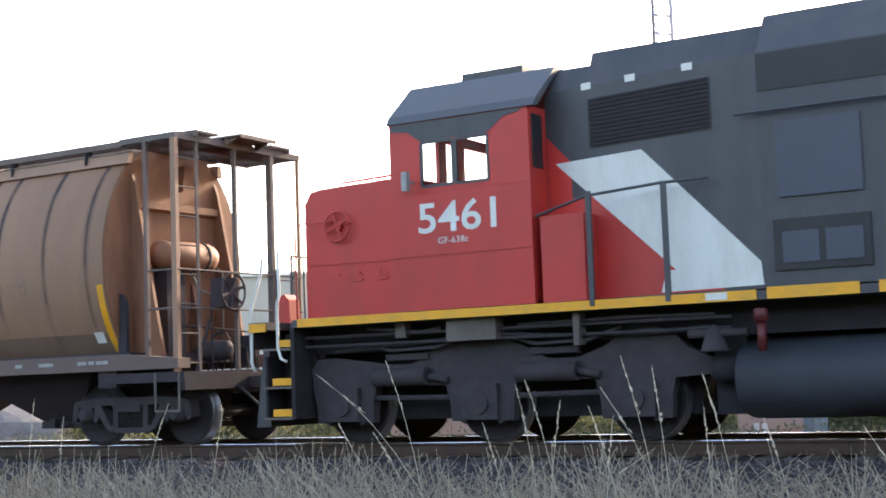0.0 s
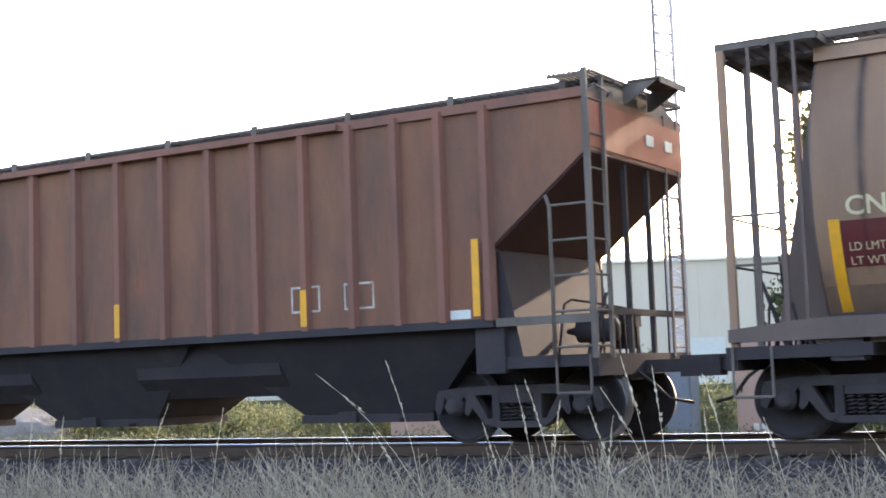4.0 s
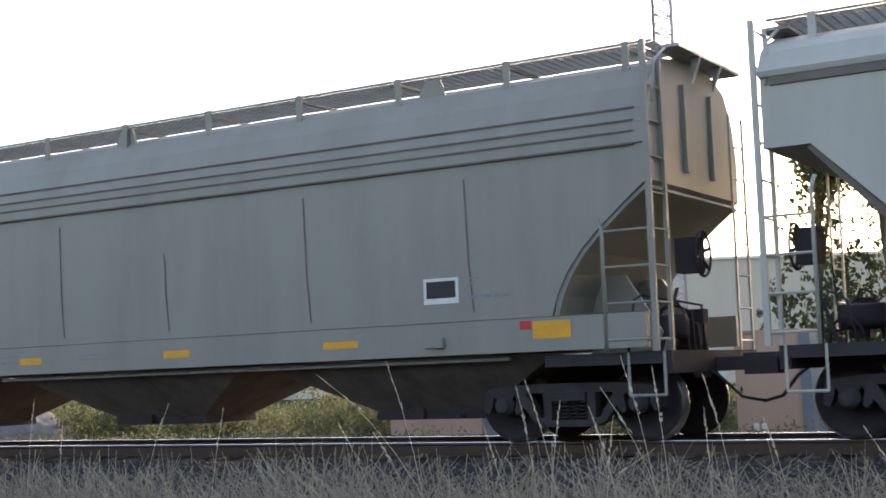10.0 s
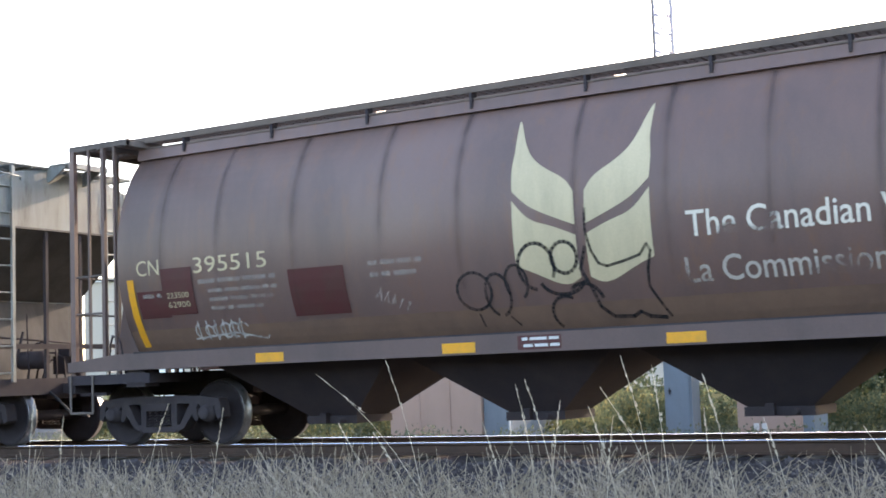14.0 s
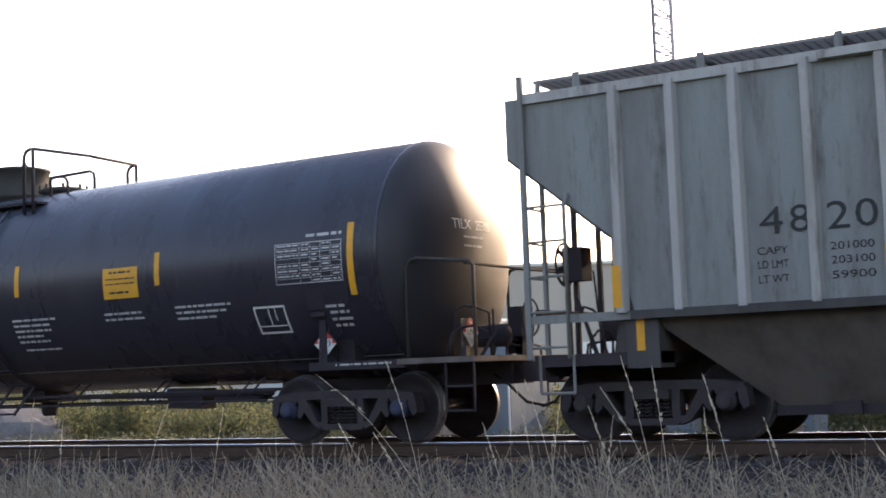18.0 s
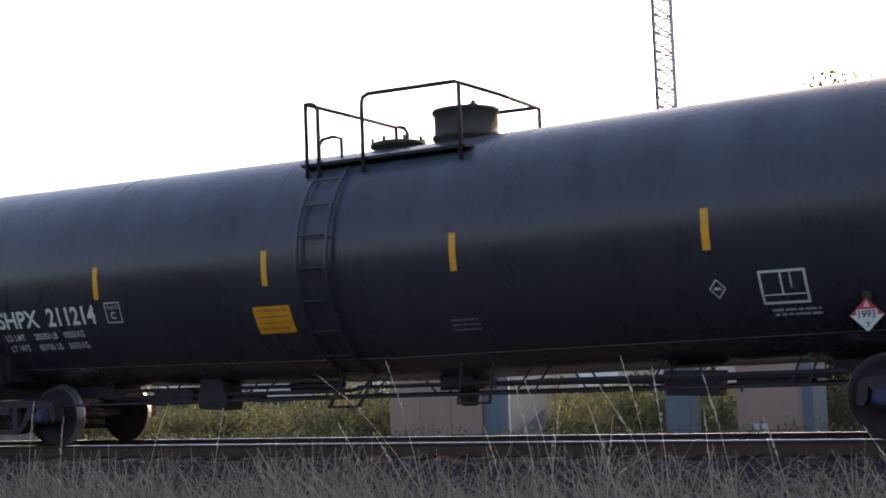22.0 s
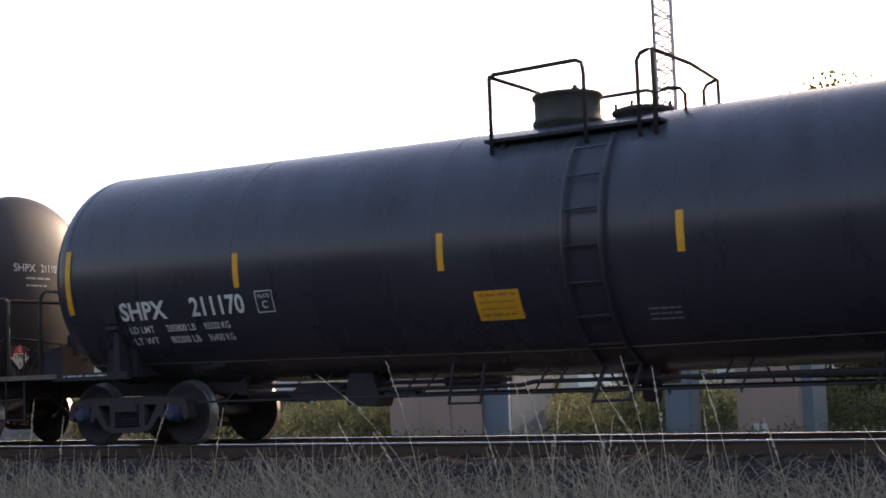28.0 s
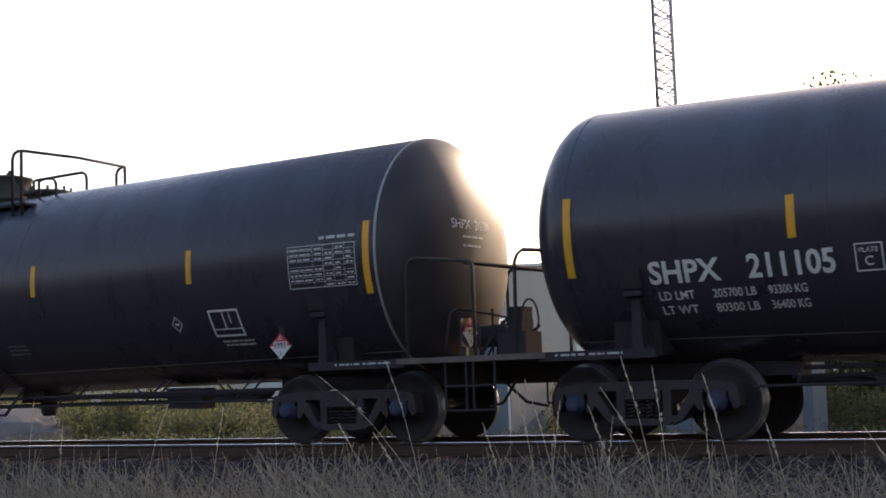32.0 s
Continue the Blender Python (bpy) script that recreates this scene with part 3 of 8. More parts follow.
def tank_car(x, name, label, flip, number, marks, seam_ring, weights, number_span, number_z, seed, ref_x, ref_z, box_x, plac_x, warn_x, dome_x, rail_x):
    random.seed(seed)
    car = new_car(name, label, x)
    bm = bmesh.new()
    prof = [(-8.69, 0.02)]
    for i in range(1, 11):
        a = math.pi / 2 * i / 10
        prof.append((-7.91 - 0.78 * math.cos(a), TR * math.sin(a)))
    dome = [(8.14 + HEAD * math.cos(math.pi / 2 * i / 18), TR * math.sin(math.pi / 2 * i / 18)) for i in range(18, 0, -1)] + [(8.14 + HEAD, 0.02)]
    prof += [(-4, TR), (0.11, TR), (4, TR), (8.14, TR)]
    lathe(bm, prof, "x", (0, 0, TZ), 72)
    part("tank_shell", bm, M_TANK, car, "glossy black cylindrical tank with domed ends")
    bm = bmesh.new()
    lathe(bm, dome, "x", (0, 0, TZ), 96)
    part("tank_head", bm, M_TANKHEAD, car, "satin black domed tank head")
    for xx in (-7.90, 8.13):
        bm = bmesh.new()
        lathe(bm, [(xx - 0.02, TR), (xx - 0.015, TR + 0.004), (xx + 0.015, TR + 0.004), (xx + 0.02, TR)], "x", (0, 0, TZ), 72)
        part("head_seam", bm, M_GALV if seam_ring and xx > 0 else M_TANK, car)
    bm = bmesh.new()
    for xx in (-4.8, -1.6, 1.6, 4.8):
        lathe(bm, [(xx - 0.012, TR), (xx - 0.008, TR + 0.004), (xx + 0.008, TR + 0.004), (xx + 0.012, TR)], "x", (0, 0, TZ), 72)
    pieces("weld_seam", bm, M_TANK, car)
    # stub sills, saddles and end platforms
    for s in (-1, 1):
        bm = bmesh.new()
        box(bm, min(s * 5.6, s * 9.35), max(s * 5.6, s * 9.35), -0.3, 0.3, 0.72, 1.08)
        pieces("stub_sill", soften(bm, 0.02, 1), M_DARKGRIME, car)
        bm = bmesh.new()
        prism(bm, [(s * 6.9, 1.0), (s * 7.5, 1.0), (s * 7.45, 1.9), (s * 6.95, 1.9)], "y", -1.2, 1.2)
        for yy in (-1, 1):
            prism(bm, [(s * 6.98, 0.98), (s * 7.26, 0.98), (s * 7.22, 1.3), (s * 7.02, 1.3)], "y", min(yy * 0.7, yy * 1.27), max(yy * 0.7, yy * 1.27))
        pieces("saddle", soften(bm, 0.03, 1), M_BLACKGAP, car)
        bm = bmesh.new()
        box(bm, min(s * 8.3, s * 9.42), max(s * 8.3, s * 9.42), -1.45, 1.45, 1.02, 1.09)
        part("end_platform", bm, M_GRIME, car, "dusty steel end platform")
        bm = bmesh.new()
        box(bm, min(s * 6.9, s * 8.4), max(s * 6.9, s * 8.4), -1.42, -1.34, 0.98, 1.09)
        box(bm, min(s * 6.9, s * 8.4), max(s * 6.9, s * 8.4), 1.34, 1.42, 0.98, 1.09)
        pieces("side_sill", bm, M_TFIT, car)
        bars("caution_print", [(s * 7.75 - 0.42 + a, s * 7.75 - 0.42 + a + w, 1.035, 0.024) for a, w in ((0, 0.03), (0.07, 0.2), (0.3, 0.1), (0.44, 0.2), (0.67, 0.2))], M_PRINT, car, lambda z: 1.42, 0.004)
        for y in (-1, 1):
            bm = bmesh.new()
            yy = y * 1.38
            if s > 0:
                pipe(bm, [(8.44, yy, 1.09), (8.44, yy, 2.24), (8.49, yy, 2.33), (8.58, yy, 2.36), (9.36, yy, 2.27), (9.42, yy, 2.22), (9.42, yy, 1.09)], 0.024, 6)
            else:
                pipe(bm, [(-8.71, yy, 1.09), (-8.69, yy, 2.2), (-8.65, yy, 2.30), (-8.57, yy, 2.35), (-8.2, yy, 2.31), (-7.95, yy * 0.98, 2.28)], 0.024, 6)
            part("end_handrail", bm, M_DOME, car)
            bm = bmesh.new()
            for q in (-0.2, 0.2):
                rod(bm, (s * 9.2 + q, y * 1.42, 1.02), (s * 9.2 + q, y * 1.42, 0.42), 0.016, 6)
            rod(bm, (s * 9.2 - 0.2, y * 1.42, 0.42), (s * 9.2 + 0.2, y * 1.42, 0.42), 0.016, 6)
            rod(bm, (s * 9.2 - 0.2, y * 1.42, 0.72), (s * 9.2 + 0.2, y * 1.42, 0.72), 0.016, 6)
            part("sill_step", bm, M_TFIT, car)
        bm = bmesh.new()
        rod(bm, (s * 9.3, -1.38, 2.25), (s * 9.3, 1.38, 2.25), 0.02, 6)
        part("end_handrail", bm, M_TFIT, car)
        coupler(car, s * 9.1, s)
        truck(car, s * 7.2, CAP_BLUE)
        # lifting bracket on the side above the saddle
        bm = bmesh.new()
        jx = s * 7.12
        skin(bm, tank_side, jx - 0.13, jx + 0.13, 1.78, 2.02, 0.02, 3)
        box(bm, jx - 0.11, jx + 0.11, -1.50, -1.40, 1.69, 1.75)
        prism(bm, [(jx - 0.07, 0.98), (jx + 0.07, 0.98), (jx + 0.05, 1.7), (jx - 0.05, 1.7)], "y", -1.40, -1.05)
        part("jacking_bracket", bm, M_TFIT, car, "dull blue-black bracket")
        bars("bracket_print", [(jx - 0.08, jx + 0.08, z, 0.015) for z in (1.85, 1.89, 1.93)], M_GREYINK, car, tank_side, 0.024)
    # brake gear on the end towards +x
    end_clutter(car, 1, 9.1, M_TFIT, seed)
    bm = bmesh.new()
    box(bm, 9.05, 9.25, 0.2, 0.55, 1.35, 1.75)
    box(bm, 9.1, 9.2, 0.3, 0.45, 1.09, 1.4)
    part("brake_housing", soften(bm, 0.03, 1), M_TFIT, car)
    bm = bmesh.new()
    ring = [(9.3, 0.38 + 0.25 * math.cos(i * math.pi / 10), 1.6 + 0.25 * math.sin(i * math.pi / 10)) for i in range(21)]
    pipe(bm, ring, 0.015, 5)
    part("brake_wheel", bm, M_TFIT, car)
    bm = bmesh.new()
    pipe(bm, [(-9.0, -0.3, 1.1), (-9.05, -0.3, 1.36), (-8.95, -0.25, 1.46), (-9.2, -0.2, 1.3), (-9.1, -0.2, 1.1)], 0.02, 6)
    part("release_rigging", bm, M_TFIT, car)
    bm = bmesh.new()
    box(bm, -9.3, -8.9, -0.75, -0.3, 1.09, 1.38)
    box(bm, -9.2, -9.0, -0.65, -0.42, 1.36, 1.52)
    part("control_valve", soften(bm, 0.06, 2), M_TFIT, car)
    # pipes and rails below
    bm = bmesh.new()
    for y in (-1.05, 1.05):
        rod(bm, (-5.9, y, 0.61), (5.9, y, 0.61), 0.018, 6)
        rod(bm, (1.2, y * 0.8, 0.745), (5.9, y * 0.8, 0.745), 0.025, 6)
        for xx in (-5.4, -3.9, -2.46, -2.17, -0.54, -0.28, 1.85, 2.1, 3.62, 3.78, 5.3, 5.5):
            rod(bm, (xx, y, 0.6), (xx, y * 0.8, 0.745), 0.014, 5)
            rod(bm, (xx, y * 0.8, 0.745), (xx, y * 0.5, 0.96), 0.016, 5)
    pieces("safety_rail", bm, M_TFIT, car)
    bm = bmesh.new()
    rod(bm, (-5.5, -0.35, 0.80), (-1.2, -0.35, 0.78), 0.03, 6)
    rod(bm, (-5.6, -0.25, 0.66), (-4.5, -0.3, 0.60), 0.05, 8)
    prism(bm, [(-4.62, 0.56), (-3.85, 0.58), (-3.80, 0.76), (-4.0, 0.82), (-4.5, 0.80), (-4.66, 0.68)], "y", -0.52, -0.2)
    prism(bm, [(-3.66, 0.50), (-3.2, 0.47), (-3.14, 0.62), (-3.26, 0.96), (-3.62, 0.96), (-3.70, 0.62)], "y", -0.55, -0.15)
    box(bm, -3.1, -2.6, -0.48, -0.3, 0.60, 0.70)
    prism(bm, [(3.62, 0.52), (4.27, 0.50), (4.30, 0.80), (3.60, 0.82)], "y", -0.52, -0.2)
    prism(bm, [(4.5, 0.62), (5.2, 0.58), (5.4, 0.66), (5.3, 0.74), (4.5, 0.76)], "y", -0.5, -0.25)
    rod(bm, (2.3, -0.4, 0.73), (3.62, -0.4, 0.70), 0.04, 8)
    pieces("brake_rigging", soften(bm, 0.03, 1), M_TFIT, car)
    bm = bmesh.new()
    box(bm, 0.35, 0.85, -0.35, 0.35, 0.66, 1.0)
    lathe(bm, [(0.44, 0.10), (0.5, 0.13), (1.0, 0.15)], "z", (0.6, 0, 0), 16)
    part("bottom_outlet", soften(bm, 0.02, 1), M_TFIT, car)
    bm = bmesh.new()
    lathe(bm, [(-2.5, 0.10), (-2.42, 0.14), (-1.7, 0.14), (-1.62, 0.10)], "x", (0, 0.2, 0.80), 18)
    part("air_reservoir", bm, M_TFIT, car)
    bm = bmesh.new()
    pipe(bm, [(-5.6, -0.5, 0.70), (-1, -0.5, 0.70), (-0.8, -0.5, 0.74), (1.2, -0.5, 0.74), (1.4, -0.5, 0.72), (5.6, -0.5, 0.70)], 0.028, 6)
    part("brake_pipe", bm, M_TFIT, car)
    bm = bmesh.new()
    skin(bm, tank_side, -8.0, 0.11, 1.130, 1.144, 0.012, 1)
    skin(bm, tank_side, 0.11, 8.1, 1.130, 1.144, 0.012, 1)
    part("jacket_edge", bm, M_GALV, car)
    # dome, manway, platform and rails
    d = dome_x
    bm = bmesh.new()
    r, top = (0.44, 4.50) if seam_ring else (0.485, 4.60)
    lathe(bm, [(TZ + TR - 0.12, r), (4.06, r), (4.07, r + 0.03), (4.12, r + 0.03), (4.13, r), (top - 0.08, r), (top - 0.07, r + 0.025), (top - 0.03, r + 0.025), (top, r - 0.12), (top + 0.02, 0.0)], "z", (d, 0.05, 0), 36)
    housing = part("valve_dome", bm, M_DOME, car, "black cylindrical valve housing")
    bm = bmesh.new()
    lathe(bm, [(top - 0.04, 0.06), (top + 0.06, 0.06), (top + 0.06, 0.03), (top + 0.1, 0.03)], "z", (d + 0.12, 0.05, 0), 10)
    part("valve_cap", bm, M_DOME, housing)
    bm = bmesh.new()
    md = d - flip * 1.08
    lathe(bm, [(TZ + TR - 0.15, 0.34), (4.07, 0.34), (4.08, 0.40), (4.12, 0.40), (4.15, 0.33), (4.18, 0.0)], "z", (md, 0, 0), 28)
    for i in range(8):
        a = i * math.pi / 4
        rod(bm, (md + 0.37 * math.cos(a), 0.37 * math.sin(a), 4.06), (md + 0.37 * math.cos(a), 0.37 * math.sin(a), 4.20), 0.022, 6)
    part("manway", bm, M_DOME, car)
    px0, px1 = rail_x
    bm = bmesh.new()
    for y0, y1 in ((-1.12, -0.62), (0.62, 1.12)):
        box(bm, px0 - 0.12, px1 + 0.05, y0, y1, 3.76, 3.80)
    for xa, xb in ((px0, px0 + 0.16), (px1 - 0.16, px1)):
        box(bm, xa, xb, -0.62, 0.62, 3.76, 3.80)
    for xx in (px0 + 0.1, px1 - 0.1):
        for y in (-0.9, 0.9):
            rod(bm, (xx, y * 1.1, 3.78), (xx, y * 1.25, 3.45), 0.025, 6)
    part("top_platform", bm, M_TFIT, car)
    # rails round the platform, open at the ladder; in is the closed end, out the end beside the opening
    t, z0 = 4.61, 3.60
    cin, cout = (px0, px1) if flip < 0 else (px1, px0)
    q = 1 if flip < 0 else -1
    reach = 1.3 if flip < 0 else 1.5
    for y in (-1.15, 1.15):
        bm = bmesh.new()
        pipe(bm, [(cin, y, z0), (cin, y, t - 0.03), (cin + q * 0.05, y, t), (cin + q * (reach - 0.1), y, t + 0.02), (cin + q * (reach - 0.02), y, t - 0.02), (cin + q * reach, y, t - 0.12), (cin + q * reach, y, z0)], 0.027, 7)
        part("platform_rail", bm, M_TFIT, car)
        bm = bmesh.new()
        pipe(bm, [(cout - q * 0.2, y, z0), (cout - q * 0.2, y, t - 0.1), (cout - q * 0.15, y, t - 0.02), (cout - q * 0.06, y, t + 0.01), (cout, y, t + 0.01), (cout, y, z0)], 0.027, 7)
        part("platform_rail", bm, M_TFIT, car)
    for xx, zz in ((cin, t - 0.02), (cout, t + 0.01)):
        bm = bmesh.new()
        pipe(bm, [(xx, -1.15, zz), (xx + (0.05 if xx == cout else 0) * q, 0.0, zz + 0.02), (xx, 1.15, zz)], 0.025, 7)
        part("platform_rail", bm, M_TFIT, car)
    bm = bmesh.new()
    pipe(bm, [(cout - q * 0.2, -0.6, z0), (cout - q * 0.2, -0.6, 4.2), (cout - q * 0.05, -0.6, 4.24), (cout + q * 0.12, -0.6, 4.22), (cout + q * 0.18, -0.6, 4.14), (cout + q * 0.18, -0.6, z0 - 0.05)], 0.024, 6)
    part("platform_rail", bm, M_TFIT, car)
    # side ladder that follows the shell
    lx = -0.98 if flip > 0 else 0.45 if number == "255388" else 0.25
    bm = bmesh.new()
    for xx in (lx, lx + 0.48):
        pts = [(xx, -TR * math.cos(a) - 0.09, TZ + TR * math.sin(a)) for a in [radians(k) for k in range(50, -71, -12)]]
        pipe(bm, pts + [(xx, -1.05, 0.50)], 0.028, 6)
    for k in range(-64, 50, 15):
        a = radians(k)
        rod(bm, (lx, -(TR + 0.09) * math.cos(a), TZ + (TR + 0.05) * math.sin(a)), (lx + 0.48, -(TR + 0.09) * math.cos(a), TZ + (TR + 0.05) * math.sin(a)), 0.016, 6)
    rod(bm, (lx, -1.05, 0.51), (lx + 0.48, -1.05, 0.51), 0.018, 6)
    pieces("ladder", bm, M_TANK, car)
    bm = bmesh.new()
    ex = lx + 2.0 * flip
    pipe(bm, [(ex, -0.9, 1.0), (ex, -1.05, 0.5), (ex + 0.46, -1.05, 0.5), (ex + 0.46, -0.9, 1.0)], 0.022, 6)
    part("stirrup", bm, M_TFIT, car)
    # markings
    for xx in [q + 0.08 for q in ref_x]:
        bm = bmesh.new()
        skin(bm, tank_side, xx - 0.047, xx + 0.047, ref_z, ref_z + 0.47, 0.006, 5)
        part("reflector", bm, M_YELLOW, car, "yellow reflective strip")
    for xx in (-7.85, 8.0 if number != "255388" else 7.75):
        bm = bmesh.new()
        skin(bm, tank_side, xx - 0.05, xx + 0.05, 1.94, 2.88, 0.012, 9)
        part("reflector", bm, M_YELLOW, car, "tall yellow reflective strip")
    x0, x1 = number_span[0] + 0.11, number_span[1] + 0.11
    cut, go_on = SPLIT[number]
    cutx, numx = x0 + (x1 - x0) * cut, x0 + (x1 - x0) * go_on
    letters("reporting_mark", marks, M_WTEXT, car, tank_side, x0, cutx, number_z - 0.02, number_z + 0.24, 0.01, 0.026, label="white stencilled reporting mark")
    letters("car_number", number, M_WTEXT, car, tank_side, numx, x1, number_z - 0.02, number_z + 0.25, 0.01, 0.026, label="white stencilled number")
    for i, row in enumerate(weights):
        zz = number_z - 0.2 - i * 0.16
        k = (x1 - x0 - 0.35)
        for a, w, tx in zip((0.04, 0.40, 0.76), (0.24, 0.28, 0.24), row):
            letters("load_print", tx, M_WTEXT, car, tank_side, x0 + a * k, x0 + (a + w) * k, zz, zz + 0.095, 0.01, 0.01)
    bm = bmesh.new()
    stroke(bm, tank_side, [(x1 + 0.22, number_z - 0.02), (x1 + 0.22, number_z + 0.26), (x1 + 0.50, number_z + 0.26), (x1 + 0.50, number_z - 0.02), (x1 + 0.22, number_z - 0.02)], 0.014, 0.01)
    part("plate_box", bm, M_WTEXT, car)
    letters("plate_letter", "C", M_WTEXT, car, tank_side, x1 + 0.31, x1 + 0.40, number_z + 0.03, number_z + 0.13, 0.01, 0.01)
    letters("plate_word", "PLATE", M_WTEXT, car, tank_side, x1 + 0.26, x1 + 0.46, number_z + 0.17, number_z + 0.22, 0.01)
    # data table
    bm = bmesh.new()
    tx0, tx1, tz0, tz1 = (6.76, 7.83, 2.07, 2.62) if number != "255388" else (6.54, 7.61, 2.14, 2.67)
    stroke(bm, tank_side, [(tx0, tz0), (tx0, tz1), (tx1, tz1), (tx1, tz0), (tx0, tz0)], 0.012, 0.01)
    cols = (0.0, 0.40, 0.57, 0.735, 0.90, 1.06)
    for k in range(1, 8):
        z = tz0 + (tz1 - tz0) * k / 8
        skin(bm, tank_side, tx0, tx1, z - 0.003, z + 0.003, 0.01, 1)
    for a in cols[1:-1]:
        skin(bm, tank_side, tx0 + a - 0.0035, tx0 + a + 0.0035, tz0, tz1, 0.01, 5)
    tagged(part("data_table", bm, M_PRINT, car), "white printed table", kind="stuff")
    bars("table_print", [(tx0 + a + 0.03, tx0 + b - 0.02, tz0 + 0.02 + k * 0.0675, 0.022) for k in range(8) for a, b in zip(cols, cols[1:]) if (k * 5 + int(a * 10)) % 4] + [(tx0 + 0.5, tx1, tz1 + 0.07, 0.04)], M_PRINT, car, tank_side, 0.011)
    # inspection box, small diamond, print
    bx = box_x + 0.125
    bm = bmesh.new()
    stroke(bm, tank_side, [(bx, 1.52), (bx, 1.86), (bx + 0.5, 1.86), (bx + 0.5, 1.52), (bx, 1.52)], 0.028, 0.01)
    skin(bm, tank_side, bx + 0.22, bx + 0.24, 1.6, 1.84, 0.01, 2)
    skin(bm, tank_side, bx + 0.33, bx + 0.345, 1.68, 1.84, 0.01, 2)
    skin(bm, tank_side, bx + 0.02, bx + 0.48, 1.60, 1.615, 0.01, 1)
    part("stencil_box", bm, M_WTEXT, car)
    if number != "255388":
        bars("small_print", [(bx + 0.06, bx + 0.6, 1.43, 0.025), (bx + 0.08, bx + 0.6, 1.38, 0.025)], M_PRINT, car, tank_side, 0.01)
        bm = bmesh.new()
        stroke(bm, tank_side, [(4.57, 1.71), (4.66, 1.81), (4.75, 1.71), (4.66, 1.61), (4.57, 1.71)], 0.014, 0.012)
        skin(bm, tank_side, 4.62, 4.70, 1.695, 1.725, 0.012, 1)
        part("small_diamond", bm, M_WTEXT, car)
        bars("vertical_print", [(1.15, 1.55, 1.53, 0.02), (1.15, 1.55, 1.47, 0.02), (1.15, 1.55, 1.41, 0.02)], M_GREYINK, car, tank_side, 0.01)
        ox0, ox1, oz0, oz1, om = warn_x + 0.13, warn_x + 0.75, 1.51, 1.87, M_YELLOW
    else:
        bars("instruction_print", [(1.45, 2.4, 1.90, 0.032), (1.45, 2.2, 1.82, 0.032), (1.45, 2.2, 1.74, 0.032), (1.45, 2.0, 1.66, 0.032), (1.45, 2.1, 1.58, 0.032), (1.5, 2.3, 1.46, 0.028),
                              (3.35, 4.1, 1.90, 0.032), (3.35, 4.1, 1.82, 0.032), (4.7, 5.7, 1.93, 0.032), (4.7, 5.6, 1.85, 0.032), (4.7, 5.4, 1.77, 0.032),
                              (7.25, 7.55, 1.8, 0.035), (7.3, 7.6, 1.72, 0.035), (7.3, 7.62, 1.63, 0.035), (7.32, 7.6, 1.55, 0.035)], M_PRINT, car, tank_side, 0.01)
        bm = bmesh.new()
        skin(bm, tank_side, 3.41, 4.08, 2.13, 2.57, 0.008, 4)
        part("yellow_notice", bm, M_YELLOW, car, "bright yellow notice panel")
        bars("notice_print", [(3.53, 3.95, 2.49, 0.03), (3.47, 4.02, 2.40, 0.02), (3.47, 4.02, 2.33, 0.02), (3.53, 3.95, 2.2, 0.03)], M_INK, car, tank_side, 0.012)
        ox0, ox1, oz0, oz1, om = -1.39, -0.79, 1.59, 1.89, M_ORANGE
    bm = bmesh.new()
    skin(bm, tank_side, ox0, ox1, oz0, oz1, 0.008, 3)
    part("warning_panel", bm, om, car, "faded yellow warning panel")
    bars("warning_print", [(ox0 + 0.06, ox1 - 0.05, oz0 + 0.05 + k * 0.08, 0.018 if k % 3 else 0.03) for k in range(4)], M_ORANGE if om is M_YELLOW else M_UNDER, car, tank_side, 0.012)
    # hazard placards: on the side and on both heads
    px = plac_x + 0.22
    bm = bmesh.new()
    prism(bm, [(px - 0.19, 1.335), (px, 1.145), (px + 0.19, 1.335), (px, 1.525)], "y", -1.375, -1.35)
    prism(bm, [(px - 0.05, 1.2), (px + 0.05, 1.2), (px + 0.05, 1.6), (px - 0.05, 1.6)], "y", -1.35, -1.1)
    part("placard_holder", bm, M_TFIT, car)
    placard(car, px, 1.335, 0.18, lambda z: 1.375)
    hm = letters("head_mark", marks, M_WTEXT, car, lambda z: 0, 0, 0.42, 0, 0.13)
    on_head(hm, -0.62, 2.74)
    hn = letters("head_number", number, M_WTEXT, car, lambda z: 0, 0, 0.40, 0, 0.13)
    on_head(hn, -0.08, 2.74)
    hp = bars("head_print", [(0.1, 0.6, -0.12, 0.03), (0.1, 0.55, -0.24, 0.03)], M_PRINT, car, lambda z: 0)
    on_head(hp, -0.5, 2.74)
    holder = bmesh.new()
    box(holder, 8.9, 8.98, -0.85, -0.75, 1.09, 1.3)
    box(holder, 8.98, 9.0, -0.98, -0.62, 1.22, 1.58)
    part("placard_holder", holder, M_TANK, car)
    flat = placard(car, 0, 0, 0.2, lambda z: 0)
    for o in flat:
        o.matrix_basis = pose(9.02, -0.8, 1.40, 0, 0, 90)
    settle(car, 0.0105 if seam_ring else 0.0035)
    return car


